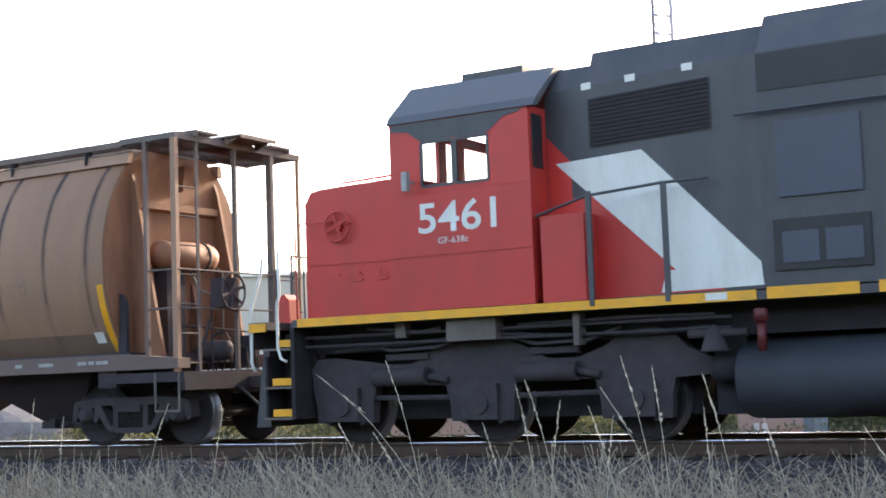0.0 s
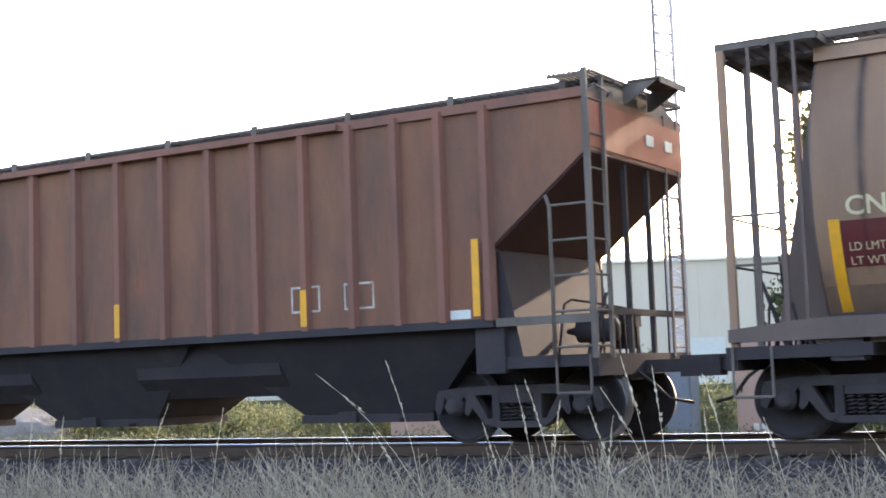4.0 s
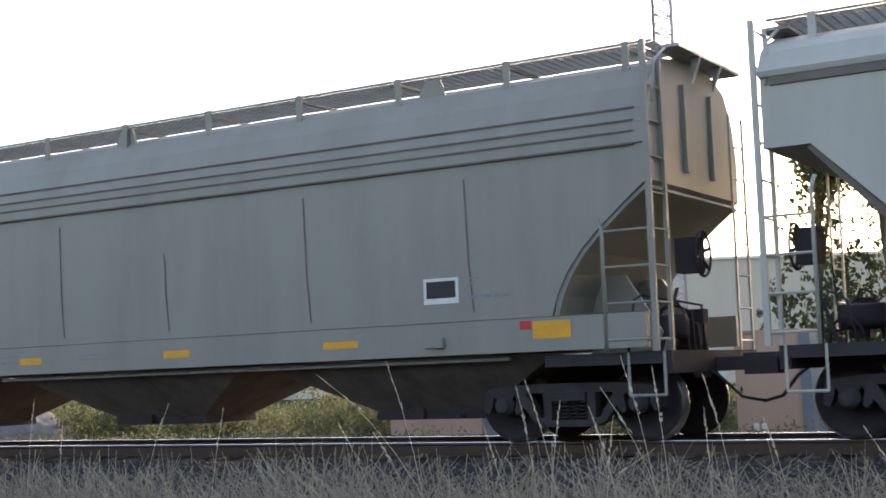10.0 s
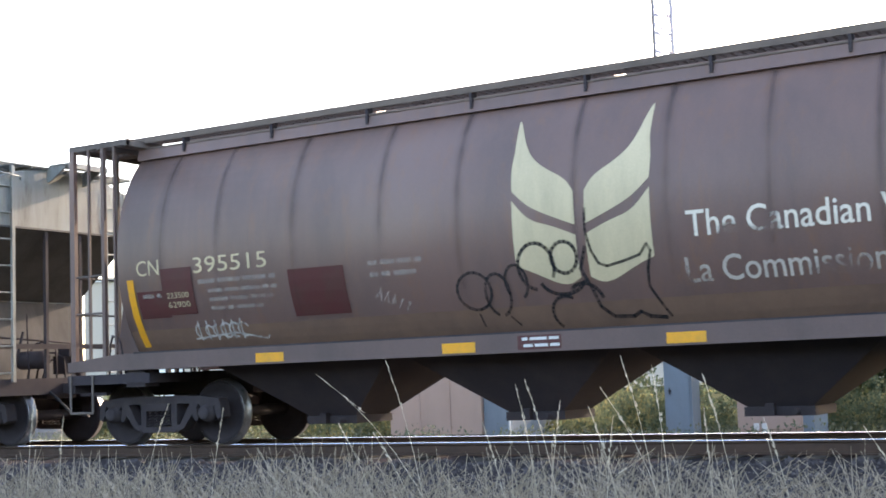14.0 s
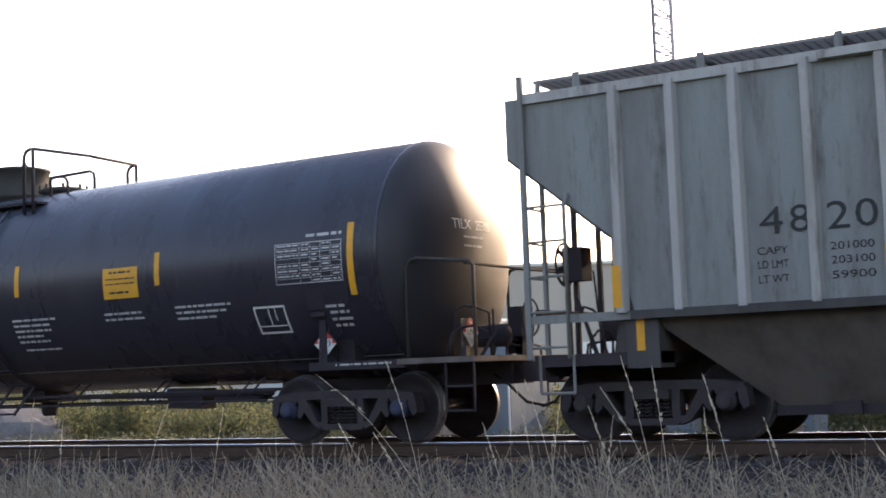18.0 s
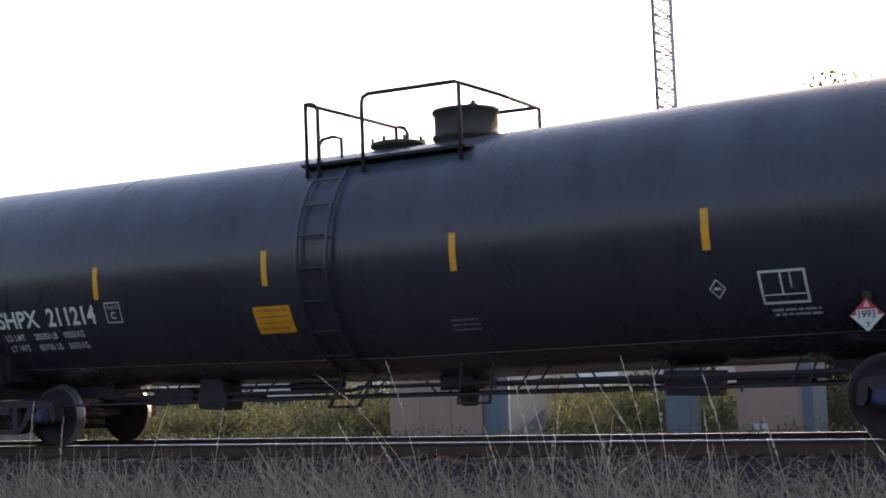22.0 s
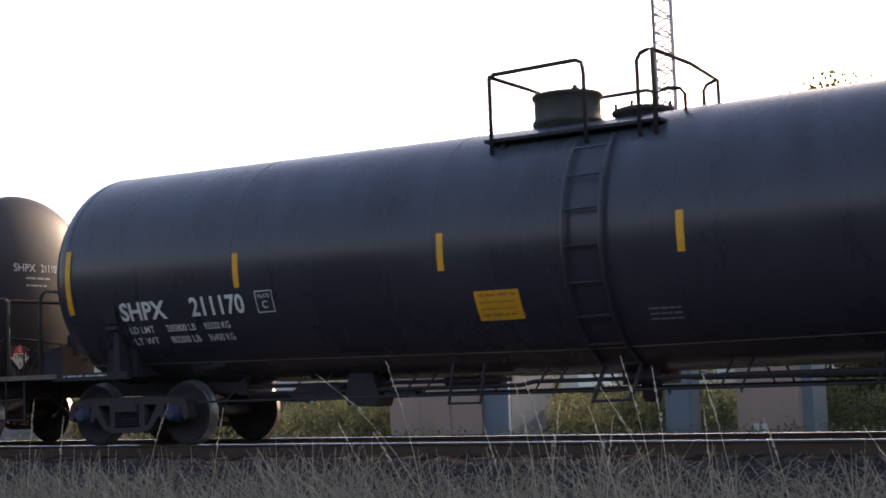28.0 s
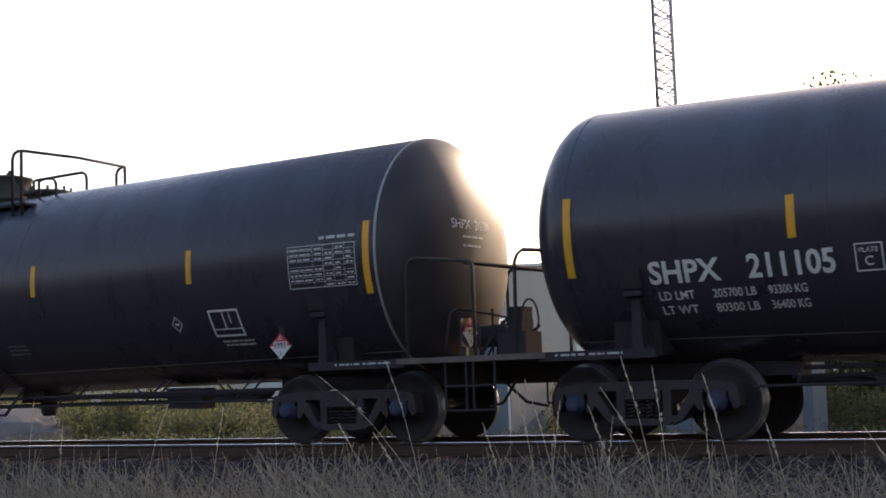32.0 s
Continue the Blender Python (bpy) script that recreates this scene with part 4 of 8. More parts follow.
def placard(car, cx, cz, r, surf):
    """Red-topped flammable-liquid diamond, class number below."""
    made = []
    for zlo, zhi, m, off in ((0.0, 1.0, M_SIGNRED, 0.010), (-1.0, 0.0, M_WTEXT, 0.010)):
        bm = bmesh.new()
        rows = []
        for i in range(4):
            k = zlo + (zhi - zlo) * i / 3
            w = r * (1 - abs(k))
            z = cz + k * r
            rows.append([bm.verts.new((cx + a * w, -surf(z) - off, z)) for a in (-1, 1)])
        for p, q in zip(rows, rows[1:]):
            bm.faces.new((p[0], p[1], q[1], q[0]))
        made.append(part("placard", bm, m, car, "red and white diamond hazard placard"))
    bm = bmesh.new()
    skin(bm, surf, cx - r * 0.62, cx + r * 0.62, cz - 0.05, cz + 0.06, 0.013, 1)
    made.append(part("placard_band", bm, M_WTEXT, car))
    made.append(letters("placard_number", "1993", M_INK, car, surf, cx - r * 0.5, cx + r * 0.5, cz - 0.035, cz + 0.05, 0.016, 0.02))
    made.append(letters("placard_class", "3", M_INK, car, surf, cx - 0.022, cx + 0.022, cz - r * 0.72, cz - r * 0.42, 0.014))
    bm = bmesh.new()
    stroke(bm, surf, [(cx - 0.025, cz + 0.09), (cx, cz + 0.14), (cx + 0.025, cz + 0.09), (cx - 0.025, cz + 0.09)], 0.012, 0.014)
    made.append(part("placard_flame", bm, M_WTEXT, car))
    return made


W1 = (("LD LMT", "205500 LB", "93350 KG"), ("LT WT", "60100 LB", "36350 KG"))
tank_car(-132.1, "tank_car", "long glossy black tank car with yellow strips and notice panel", -1, "255388", "TILX", False,
         (("LD LMT", "206600 LB", "93700 KG"), ("LT WT", "79400 LB", "36000 KG")), (-6.97, -4.86), 2.16, 8,
         (-4.72, -1.79, 1.55, 4.36), 2.27, 5.95, 6.93, -1.52, -0.11, (-0.77, 1.5))
W2 = (("LD LMT", "205900 LB", "93350 KG"), ("LT WT", "80100 LB", "36350 KG"))
W3 = (("LD LMT", "205800 LB", "93300 KG"), ("LT WT", "80200 LB", "36400 KG"))
W4 = (("LD LMT", "205700 LB", "93300 KG"), ("LT WT", "80300 LB", "36400 KG"))
SAY = "long glossy black tank car with white stencils"
for cx, num, flip, w, say, span, ref_x, ref_z, box_x, plac_x, warn_x, dome_x, rail_x in (
        (-150.7, "211214", 1, W1, " and pale seam", (-6.93, -4.87), (-4.75, -1.66, 1.27, 4.53), 2.14, 5.03, 6.05, -2.0, 0.68, (-1.16, 1.26)),
        (-169.4, "211221", 1, W2, " and yellow warning panel", (-7.0, -5.06), (-4.89, -1.69, 1.55, 4.72), 2.24, 5.21, 6.11, -2.43, 0.72, (-1.12, 1.30)),
        (-188.15, "211170", -1, W3, " behind another tank car", (-7.02, -4.75), (-4.79, -1.55, 1.6, 4.75), 2.15, 5.08, 6.16, -1.2, -0.42, (-0.93, 1.27)),
        (-206.95, "211105", -1, W4, " and worn grey strips", (-7.0, -4.87), (-5.27, -1.58, 1.84, 4.85), 2.20, 5.50, 6.30, -1.13, -0.46, (-0.95, 1.25)),
        (-225.65, "211104", -1, W1, " at the end", (-6.93, -4.87), (-4.75, -1.6, 1.9, 4.95), 2.25, 5.15, 6.2, -1.1, -0.46, (-0.95, 1.25))):
    tank_car(cx, "tank_car", SAY + say, flip, num, "SHPX", True, w, span, 1.82, 9, ref_x, ref_z, box_x, plac_x, warn_x, dome_x, rail_x)


# ---- covered hopper cars ----
def flat_side(z):
    return 1.60


def bay(car, x, half_top, half_bot, ztop, zbot, ytop, ybot, mat_, gate=True):
    """One discharge hopper: a funnel below the floor with its gate."""
    bm = bmesh.new()
    ring = []
    for hx, hy, z in ((half_top, ytop, ztop), (half_bot, ybot, zbot)):
        ring.append([bm.verts.new((x + a * hx, b * hy, z)) for a, b in ((-1, -1), (1, -1), (1, 1), (-1, 1))])
    bm.faces.new(ring[0]), bm.faces.new(ring[1][::-1])
    for i in range(4):
        bm.faces.new((ring[0][i], ring[0][(i + 1) % 4], ring[1][(i + 1) % 4], ring[1][i]))
    p = part("hopper_bay", soften(bm, 0.02, 1), mat_, car)
    if gate:
        bm = bmesh.new()
        box(bm, x - half_bot - 0.06, x + half_bot + 0.06, -ybot - 0.05, ybot + 0.05, zbot - 0.09, zbot + 0.02)
        rod(bm, (x + half_bot * 0.6, -ybot - 0.2, zbot - 0.04), (x + half_bot * 0.6, ybot + 0.2, zbot - 0.04), 0.035, 8)
        box(bm, x - half_bot * 0.4, x - half_bot * 0.1, -ybot - 0.14, -ybot - 0.05, zbot - 0.08, zbot + 0.06)
        part("outlet_gate", bm, M_DARKGRIME, car)
    return p


def hull(bm, outline, y):
    return prism(bm, outline, "y", -y, y)


def end_gear(car, s, half, metal, z_plat=1.05, dark=None, brake=False, ytop=1.5, lad_top=4.1, lad_low=0.55, lean=0.0):
    """End platform, sill steps, corner ladders and coupler at one end."""
    dark = dark or M_DARKGRIME
    bm = bmesh.new()
    box(bm, min(s * (half - 1.6), s * half), max(s * (half - 1.6), s * half), -1.52, 1.52, z_plat - 0.14, z_plat)
    box(bm, min(s * (half - 0.12), s * half), max(s * (half - 0.12), s * half), -1.5, 1.5, z_plat - 0.26, z_plat - 0.1)
    part("end_platform", bm, dark, car)
    coupler(car, s * (half - 0.05), s)
    if brake:
        handbrake(car, s * (half + 0.05), -0.47, 2.2, s, dark)
    end_clutter(car, s, s * (half - 0.45), dark, int(half * 100) + s)
    bm = bmesh.new()
    a, b = s * (half - 0.08), s * (half - 0.52)
    for xx in (a, b):
        rod(bm, (xx, -1.54, z_plat), (xx, -1.54, lad_low), 0.018, 6)
    rod(bm, (a, -1.54, lad_low), (b, -1.54, lad_low), 0.018, 6)
    part("sill_step", bm, metal, car)


def cyl_side(z):
    return 1.58 * math.sqrt(max(0.02, 1 - ((z - 2.72) / 1.95) ** 2))


def cylinder_hopper(x, name, label, paint, endpaint, sill_paint, seams, seed, seam_paint, sheet):
    random.seed(seed)
    car = new_car(name, label, x)
    zs = [1.33 + (4.22 - 1.33) * i / 20 for i in range(21)]
    sec = [(-cyl_side(z), z) for z in zs]
    sec += [(-0.72, 4.42), (-0.3, 4.50), (0.3, 4.50), (0.72, 4.42)] + [(-y, z) for y, z in sec[::-1]]
    bm = bmesh.new()
    prism(bm, sec, "x", -7.42, 7.02)
    for f in bm.faces:
        f.smooth = len(f.verts) == 4
    part("body", bm, paint, car, "rounded hopper body with stained vertical seams")
    # seams: slightly sunken-looking welded bands in darker grime
    for k in seams:
        bm = bmesh.new()
        w = random.uniform(0.07, 0.13)
        skin(bm, cyl_side, k - w, k + w, random.uniform(1.45, 1.9), 4.18, 0.006, 16)
        v = random.uniform(0.03, 0.05)
        skin(bm, cyl_side, k - v, k + v, random.uniform(1.5, 2.2), 4.17, 0.009, 16)
        pieces("side_seam", bm, seam_paint, car)
    # eave gutter and roof edge
    bm = bmesh.new()
    for s in (-1, 1):
        prism(bm, [(s * 0.98, 4.19), (s * 1.10, 4.19), (s * 1.06, 4.36), (s * 0.98, 4.38)], "x", -7.45, 7.1)
    pieces("eave", bm, paint, car)
    bm = bmesh.new()
    for s in (-1, 1):
        box(bm, -7.45, 7.1, min(s * 1.00, s * 1.075), max(s * 1.00, s * 1.075), 4.352, 4.375)
    pieces("gutter", bm, M_EAVE, car)
    bm = bmesh.new()
    skin(bm, cyl_side, -7.4, 7.0, 1.36, 1.66, 0.004, 3)
    part("rust_band", bm, M_BAND, car)
    bm = bmesh.new()
    for k in range(9):
        xx = -6.55 + k * 1.6
        for s in (-1, 1):
            box(bm, xx - 0.018, xx + 0.018, min(s * 0.98, s * 1.11), max(s * 0.98, s * 1.11), 4.24, 4.46)
    pieces("roof_bracket", bm, M_DARKGRIME, car)
    runningboard(car, -8.5, 8.46, 4.49, M_EAVE, [], 1.10, 0.2, None, 6)
    bm = bmesh.new()
    for s in (-1, 1):
        box(bm, -8.5, 8.46, s * 1.10 - 0.012, s * 1.10 + 0.012, 4.44, 4.53)
    pieces("board_edge", bm, M_EAVE, car)
    bm = bmesh.new()
    for k in range(4):
        xx = -5.4 + 3.6 * k
        prism(bm, [(xx - 1.75, 4.44), (xx + 1.75, 4.44), (xx + 1.7, 4.64), (xx - 1.7, 4.64)], "y", -0.36, 0.36)
    pieces("hatch_cover", bm, paint, car)
    # side sills
    for s in (-1, 1):
        bm = bmesh.new()
        prism(bm, [(-8.45, 1.10), (8.42, 1.10), (8.42, 1.24), (7.3, 1.33), (-7.5, 1.33), (-8.45, 1.24)], "y", min(s * 1.30, s * 1.56), max(s * 1.30, s * 1.56))
        pieces("side_sill", soften(bm, 0.015, 1), sill_paint, car)
    bm = bmesh.new()
    box(bm, -7.4, 7.3, -1.3, 1.3, 1.2, 1.36)
    part("floor_plate", bm, M_DARKGRIME, car)
    underframe(car, 8.4, 0.72, 1.06, inner=6.0)
    for k in (-4.52, -1.35, 1.82, 4.99):
        bay(car, k, 1.58, 0.36, 1.22, 0.34, 1.3, 0.4, M_DARKGRIME)
    # ends: bulkhead sheet, stiffeners, roof platform on posts, ladders
    for s in (-1, 1):
        xe = 7.02 if s > 0 else -7.42
        bm = bmesh.new()
        prism(bm, [(y * 0.985, z) for y, z in sec], "x", min(xe, xe + s * 0.03), max(xe, xe + s * 0.03))
        part("end_sheet", bm, sheet if s > 0 else endpaint, car, "dusty brown end bulkhead")
        bm = bmesh.new()
        for y in (-0.95, 0.95):
            prism(bm, [(xe, 1.3), (xe + s * 0.62, 1.3), (xe + s * 0.10, 3.9), (xe, 4.15)], "y", y - 0.03, y + 0.03)
        for y in (-0.35, 0.35):
            prism(bm, [(xe, 1.3), (xe + s * 0.3, 1.3), (xe + s * 0.06, 2.4), (xe, 2.5)], "y", y - 0.03, y + 0.03)
        prism(bm, [(xe, 3.50), (xe + s * 0.13, 3.54), (xe + s * 0.13, 3.65), (xe, 3.68)], "y", -0.93, 0.93)
        prism(bm, [(xe, 3.85), (xe + s * 0.12, 3.88), (xe + s * 0.16, 4.26), (xe, 4.26)], "y", 0.08, 0.12)
        pieces("end_stiffener", bm, M_BROWNEND if s > 0 else endpaint, car)
        if s > 0:
            bm = bmesh.new()
            lathe(bm, [(-0.76, 0.03), (-0.74, 0.12), (-0.68, 0.19), (-0.58, 0.225), (0.42, 0.225), (0.52, 0.19), (0.58, 0.12), (0.60, 0.03)], "y", (xe + 0.26, 0, 2.83), 20)
            tank = part("air_reservoir", bm, sheet if sheet is M_BROWNEND else M_SILL, car, "grimy air reservoir with domed heads")
            for y in (-0.45, 0.28):
                bm = bmesh.new()
                lathe(bm, [(y - 0.025, 0.22), (y - 0.025, 0.236), (y + 0.025, 0.236), (y + 0.025, 0.22)], "y", (xe + 0.26, 0, 2.83), 20)
                part("strap", bm, M_DARKGRIME, tank)
            bm = bmesh.new()
            pipe(bm, [(xe + 0.3, 0.56, 2.72), (xe + 0.42, 0.62, 2.6), (xe + 0.45, 0.6, 2.2), (xe + 0.5, 0.5, 1.5)], 0.018, 6)
            pipe(bm, [(xe + 0.3, 0.0, 2.62), (xe + 0.4, 0.0, 2.45), (xe + 0.55, -0.1, 2.3), (xe + 0.9, -0.2, 2.2)], 0.018, 6)
            pieces("air_pipe", bm, M_GRIME, car)
            bm = bmesh.new()
            box(bm, xe + 0.04, xe + 0.30, -0.52, -0.12, 1.3, 2.6)
            part("end_column", soften(bm, 0.03, 1), M_DARKGRIME, car)
            bm = bmesh.new()
            prism(bm, [(xe, 1.3), (xe + 0.16, 1.3), (xe + 0.16, 2.1), (xe + 0.1, 2.2), (xe, 2.24)], "y", -1.26, -1.20)
            part("corner_fin", bm, M_DARKGRIME, car)
        # roof platform: an angle frame with a grating on it
        xo, xp = (8.37, 8.33) if s > 0 else (8.46, 8.40)
        bm = bmesh.new()
        for y in (-1.48, -0.5, 0.44, 1.42):
            box(bm, min(s * 7.3, s * xo), max(s * 7.3, s * xo), y, y + 0.06, 4.38, 4.44)
        for xx in (7.3, 7.85, xo - 0.06):
            box(bm, min(s * xx, s * (xx + 0.06)), max(s * xx, s * (xx + 0.06)), -1.48, 1.48, 4.37, 4.445)
        pieces("platform_beam", bm, M_GRIME, car)
        bm = bmesh.new()
        for k in range(33):
            y = -1.46 + 2.90 * k / 32
            box(bm, min(s * 7.3, s * xo), max(s * 7.3, s * xo), y, y + 0.022, 4.446, 4.468)
        for k in range(9):
            xx = 7.3 + (xo - 7.32) * k / 8
            box(bm, min(s * xx, s * (xx + 0.02)), max(s * xx, s * (xx + 0.02)), -1.48, 1.48, 4.447, 4.467)
        part("roof_platform", bm, M_GRIME, car, "open steel grating")
        bm = bmesh.new()
        box(bm, min(s * 7.6, s * 8.72), max(s * 7.6, s * 8.72), -0.42, 0.42, 4.50, 4.53)
        box(bm, min(s * 8.70, s * 8.72), max(s * 8.70, s * 8.72), -0.42, 0.42, 4.47, 4.50)
        for y in (-0.36, 0.36):
            prism(bm, [(s * 8.36, 4.40), (s * 8.40, 4.40), (s * 8.66, 4.50), (s * 8.36, 4.50)], "y", y - 0.015, y + 0.015)
        part("end_walkway", bm, M_EAVE, car)
        near = ((-1.46, 0.045), (-0.13, 0.032), (0.74, 0.05), (1.46, 0.025)) if s > 0 else ((-1.46, 0.045), (-0.55, 0.035), (0.55, 0.035), (1.46, 0.045))
        for y, w in near:
            bm = bmesh.new()
            box(bm, s * xp - w, s * xp + w, y - w * 0.8, y + w * 0.8, 1.05, 4.38)
            pieces("platform_post", bm, paint if abs(y) > 1 else M_GRIME, car)
        bm = bmesh.new()
        for y in (-1.46, 1.46):
            box(bm, s * 7.79 - 0.03, s * 7.79 + 0.03, y - 0.03, y + 0.03, 1.2, 4.38)
        if s < 0:
            for xx in (-8.08, -7.57):
                box(bm, xx - 0.018, xx + 0.018, -1.48, -1.445, 1.2, 4.38)
        pieces("platform_post", bm, M_SILL, car)
        if s > 0:
            end_ladder(car, xp, -1.46, -0.98, 1.05, 4.38, M_GRIME, 0.42)
        end_ladder(car, s * (xp + 0.06), 0.80, 1.25, 1.05, 2.6, M_GRIME, 0.42)
        bm = bmesh.new()
        for z in (1.95, 2.5):
            rod(bm, (s * xp, -1.46, z), (s * 7.79, -1.46, z), 0.016, 6)
            rod(bm, (s * (xp + 0.04), -1.46, z), (s * (xp + 0.04), 1.46, z), 0.016, 6)
        part("grab_iron", bm, M_GRIME, car)
        end_gear(car, s, 8.5, M_GRIME, brake=(s > 0), lad_low=0.5)
        truck(car, s * 7.1)
        bm = bmesh.new()
        box(bm, s * 7.1 - 0.25, s * 7.1 + 0.1, -1.5, -1.2, 0.86, 1.1)
        part("jacking_pad", soften(bm, 0.02, 1), M_UNDER, car)
    return car


def wheat_emblem(car, x0, x1, z0, zm, zt, mat_):
    """Two pairs of leaves that rise from one stem: upper pair ending in long tips, lower pair cut below."""
    cx = (x0 + x1) / 2
    w = (x1 - x0) / 2
    for s in (-1, 1):
        up = [(0.07, zm + 0.02), (0.08, zm + (zt - zm) * 0.30), (0.20, zm + (zt - zm) * 0.42), (0.55, zm + (zt - zm) * 0.54), (0.78, zm + (zt - zm) * 0.68), (0.96, zt - 0.02), (1.0, zt),
              (0.97, zt - (zt - zm) * 0.22), (1.02, zm + (zt - zm) * 0.55), (1.0, zm + (zt - zm) * 0.35), (0.75, zm + (zt - zm) * 0.20), (0.35, zm + 0.12)]
        low = [(0.07, z0), (0.07, zm - 0.10), (0.40, zm + 0.03), (0.75, zm + 0.12), (1.0, zm + (zt - zm) * 0.27), (1.0, z0 + (zm - z0) * 0.30), (0.8, z0 + 0.12), (0.3, z0 - 0.1)]
        for pts, sharp in ((up, {0, 1, 6, 9}), (low, {0, 1, 4, 5})):
            marks = [(q, i in sharp) for i, q in enumerate(pts)]
            for _ in range(2):             # round off all but the tips
                cut = []
                for i, (q, hard) in enumerate(marks):
                    if hard:
                        cut.append((q, True))
                        continue
                    for r in (marks[i - 1][0], marks[(i + 1) % len(marks)][0]):
                        cut.append(((q[0] * 0.75 + r[0] * 0.25, q[1] * 0.75 + r[1] * 0.25), False))
                marks = cut
            pts = [q for q, hard in marks]
            bm = bmesh.new()
            f = bm.faces.new([bm.verts.new((cx + s * a * w, 0, z)) for a, z in pts])
            bmesh.ops.triangulate(bm, faces=bm.faces)
            k = z0
            while k < zt:
                bmesh.ops.bisect_plane(bm, geom=bm.verts[:] + bm.edges[:] + bm.faces[:], plane_co=(0, 0, k), plane_no=(0, 0, 1))
                k += 0.1
            for v in bm.verts:
                v.co.y = -cyl_side(v.co.z) - 0.008
            part("emblem_leaf", bm, mat_, car, "cream painted leaf emblem")


# first brown cylindrical hopper
SEAMS_A = [-6.9, -6.42, -6.18, -5.18, -4.68, -3.92, -3.14, -2.64, -1.63, -1.44, -0.08, 1.13, 1.38, 2.32, 2.86, 3.58, 4.34, 4.84, 5.83, 6.7]
car = cylinder_hopper(-21.45, "hopper_car", "faded brown cylindrical grain hopper with cream leaf emblem", M_BROWN, M_SILL, M_SILL, SEAMS_A, 21, M_STAIN, M_BROWNEND)
wheat_emblem(car, -1.0, 0.68, 2.15, 2.62, 3.78, M_CREAM)
letters("reporting_mark", "CN", M_CREAM, car, cyl_side, -7.08, -6.66, 2.39, 2.60, bold=0.015)
letters("car_number", "395609", M_CREAM, car, cyl_side, -6.03, -4.73, 2.37, 2.60, bold=0.015)
for x0, x1, z0, z1 in ((-6.62, -6.08, 1.95, 2.66), (-7.15, -5.95, 1.85, 2.34), (-4.38, -4.02, 1.76, 2.26), (-3.86, -3.32, 1.72, 2.3), (-6.1, -4.5, 1.46, 1.68)):
    bm = bmesh.new()
    skin(bm, cyl_side, x0, x1, z0, z1, 0.007, 4)
    pieces("paint_patch", bm, M_MAROON, car, "dark maroon painted-over patch")
for z, a, b in ((2.02, "LD LMT", "223500"), (1.87, "LT WT", "62900")):
    letters("load_print", a, M_CREAM, car, cyl_side, -7.08, -6.7, z, z + 0.085, 0.012)
    letters("load_print", b, M_CREAM, car, cyl_side, -6.32, -5.92, z, z + 0.085, 0.012)
letters("faded_title", "The Canadian Wheat Board", M_GHOST, car, cyl_side, 1.42, 5.43, 2.28, 2.56, label="almost vanished painted title")
for xx in (4.24, 1.19, -1.84, -5.12):
    bm = bmesh.new()
    skin(bm, cyl_side, xx - 0.055, xx + 0.045, 1.42, 1.90, 0.012, 4, xx - 0.01, xx + 0.09)
    part("reflector", bm, M_YELLOW, car, "yellow reflective strip")
    bm = bmesh.new()
    skin(bm, lambda z: 1.56, xx - 0.08, xx + 0.03, 1.12, 1.31, 0.004, 1)
    part("reflector", bm, M_YELLOW, car)
for xx, sh in ((6.95, 0.02), (-7.22, 0.12)):
    bm = bmesh.new()
    skin(bm, cyl_side, xx - 0.06, xx + 0.06, 1.38, 2.36, 0.009, 8)
    part("reflector", bm, M_YELLOW, car, "tall yellow reflective strip")
bm = bmesh.new()
def scallop(p, q, rise, w=0.035):
    """One hanging loop of a scrawl, from p up and over to q."""
    pts = [(p[0] + (q[0] - p[0]) * i / 10, p[1] + (q[1] - p[1]) * i / 10 + rise * math.sin(math.pi * i / 10) ** 0.7) for i in range(11)]
    stroke(bm, cyl_side, pts, w, 0.011)
BUMPS = [(-1.56, 1.96), (-1.06, 2.10), (-0.78, 2.12), (-0.14, 2.06), (0.11, 1.96), (0.60, 2.0), (1.10, 2.0), (1.36, 1.93)]
for (p, q), rise in zip(zip(BUMPS, BUMPS[1:]), (0.16, 0.09, 0.15, 0.09, 0.12, 0.17, 0.10)):
    scallop(p, q, rise)
scallop((1.36, 1.93), (1.86, 1.52), 0.26, 0.028)
scallop((-0.62, 1.98), (-0.55, 1.62), 0.02, 0.022)
stroke(bm, cyl_side, [(-0.14, 2.08), (-0.10, 1.8), (-0.02, 1.5)], 0.035, 0.011)
stroke(bm, cyl_side, [(-0.82, 1.98), (-0.6, 1.9), (-0.5, 1.75)], 0.022, 0.011)
stroke(bm, cyl_side, [(0.18, 2.28), (0.28, 2.34), (0.36, 2.26), (0.27, 2.2), (0.2, 2.27)], 0.03, 0.011)
for xx in (-1.42, -0.72):
    stroke(bm, cyl_side, [(xx - 0.06, 1.44), (xx, 1.6), (xx + 0.07, 1.44)], 0.022, 0.011)
scallop((0.2, 1.75), (0.62, 1.82), 0.12, 0.02), scallop((0.66, 1.8), (1.05, 1.72), 0.1, 0.02)
stroke(bm, cyl_side, [(2.0, 1.82), (2.3, 1.80)], 0.026, 0.011)
stroke(bm, cyl_side, [(2.16, 1.82), (2.2, 1.66), (2.05, 1.5)], 0.026, 0.011)
scallop((2.38, 1.55), (2.86, 1.55), 0.24, 0.026)
stroke(bm, cyl_side, [(2.42, 1.64), (2.86, 1.64)], 0.022, 0.011)
stroke(bm, cyl_side, [(3.08, 2.0), (3.06, 1.75), (3.0, 1.47)], 0.026, 0.011)
stroke(bm, cyl_side, [(2.88, 1.82), (3.24, 1.81)], 0.026, 0.011)
rng = random.Random(5)
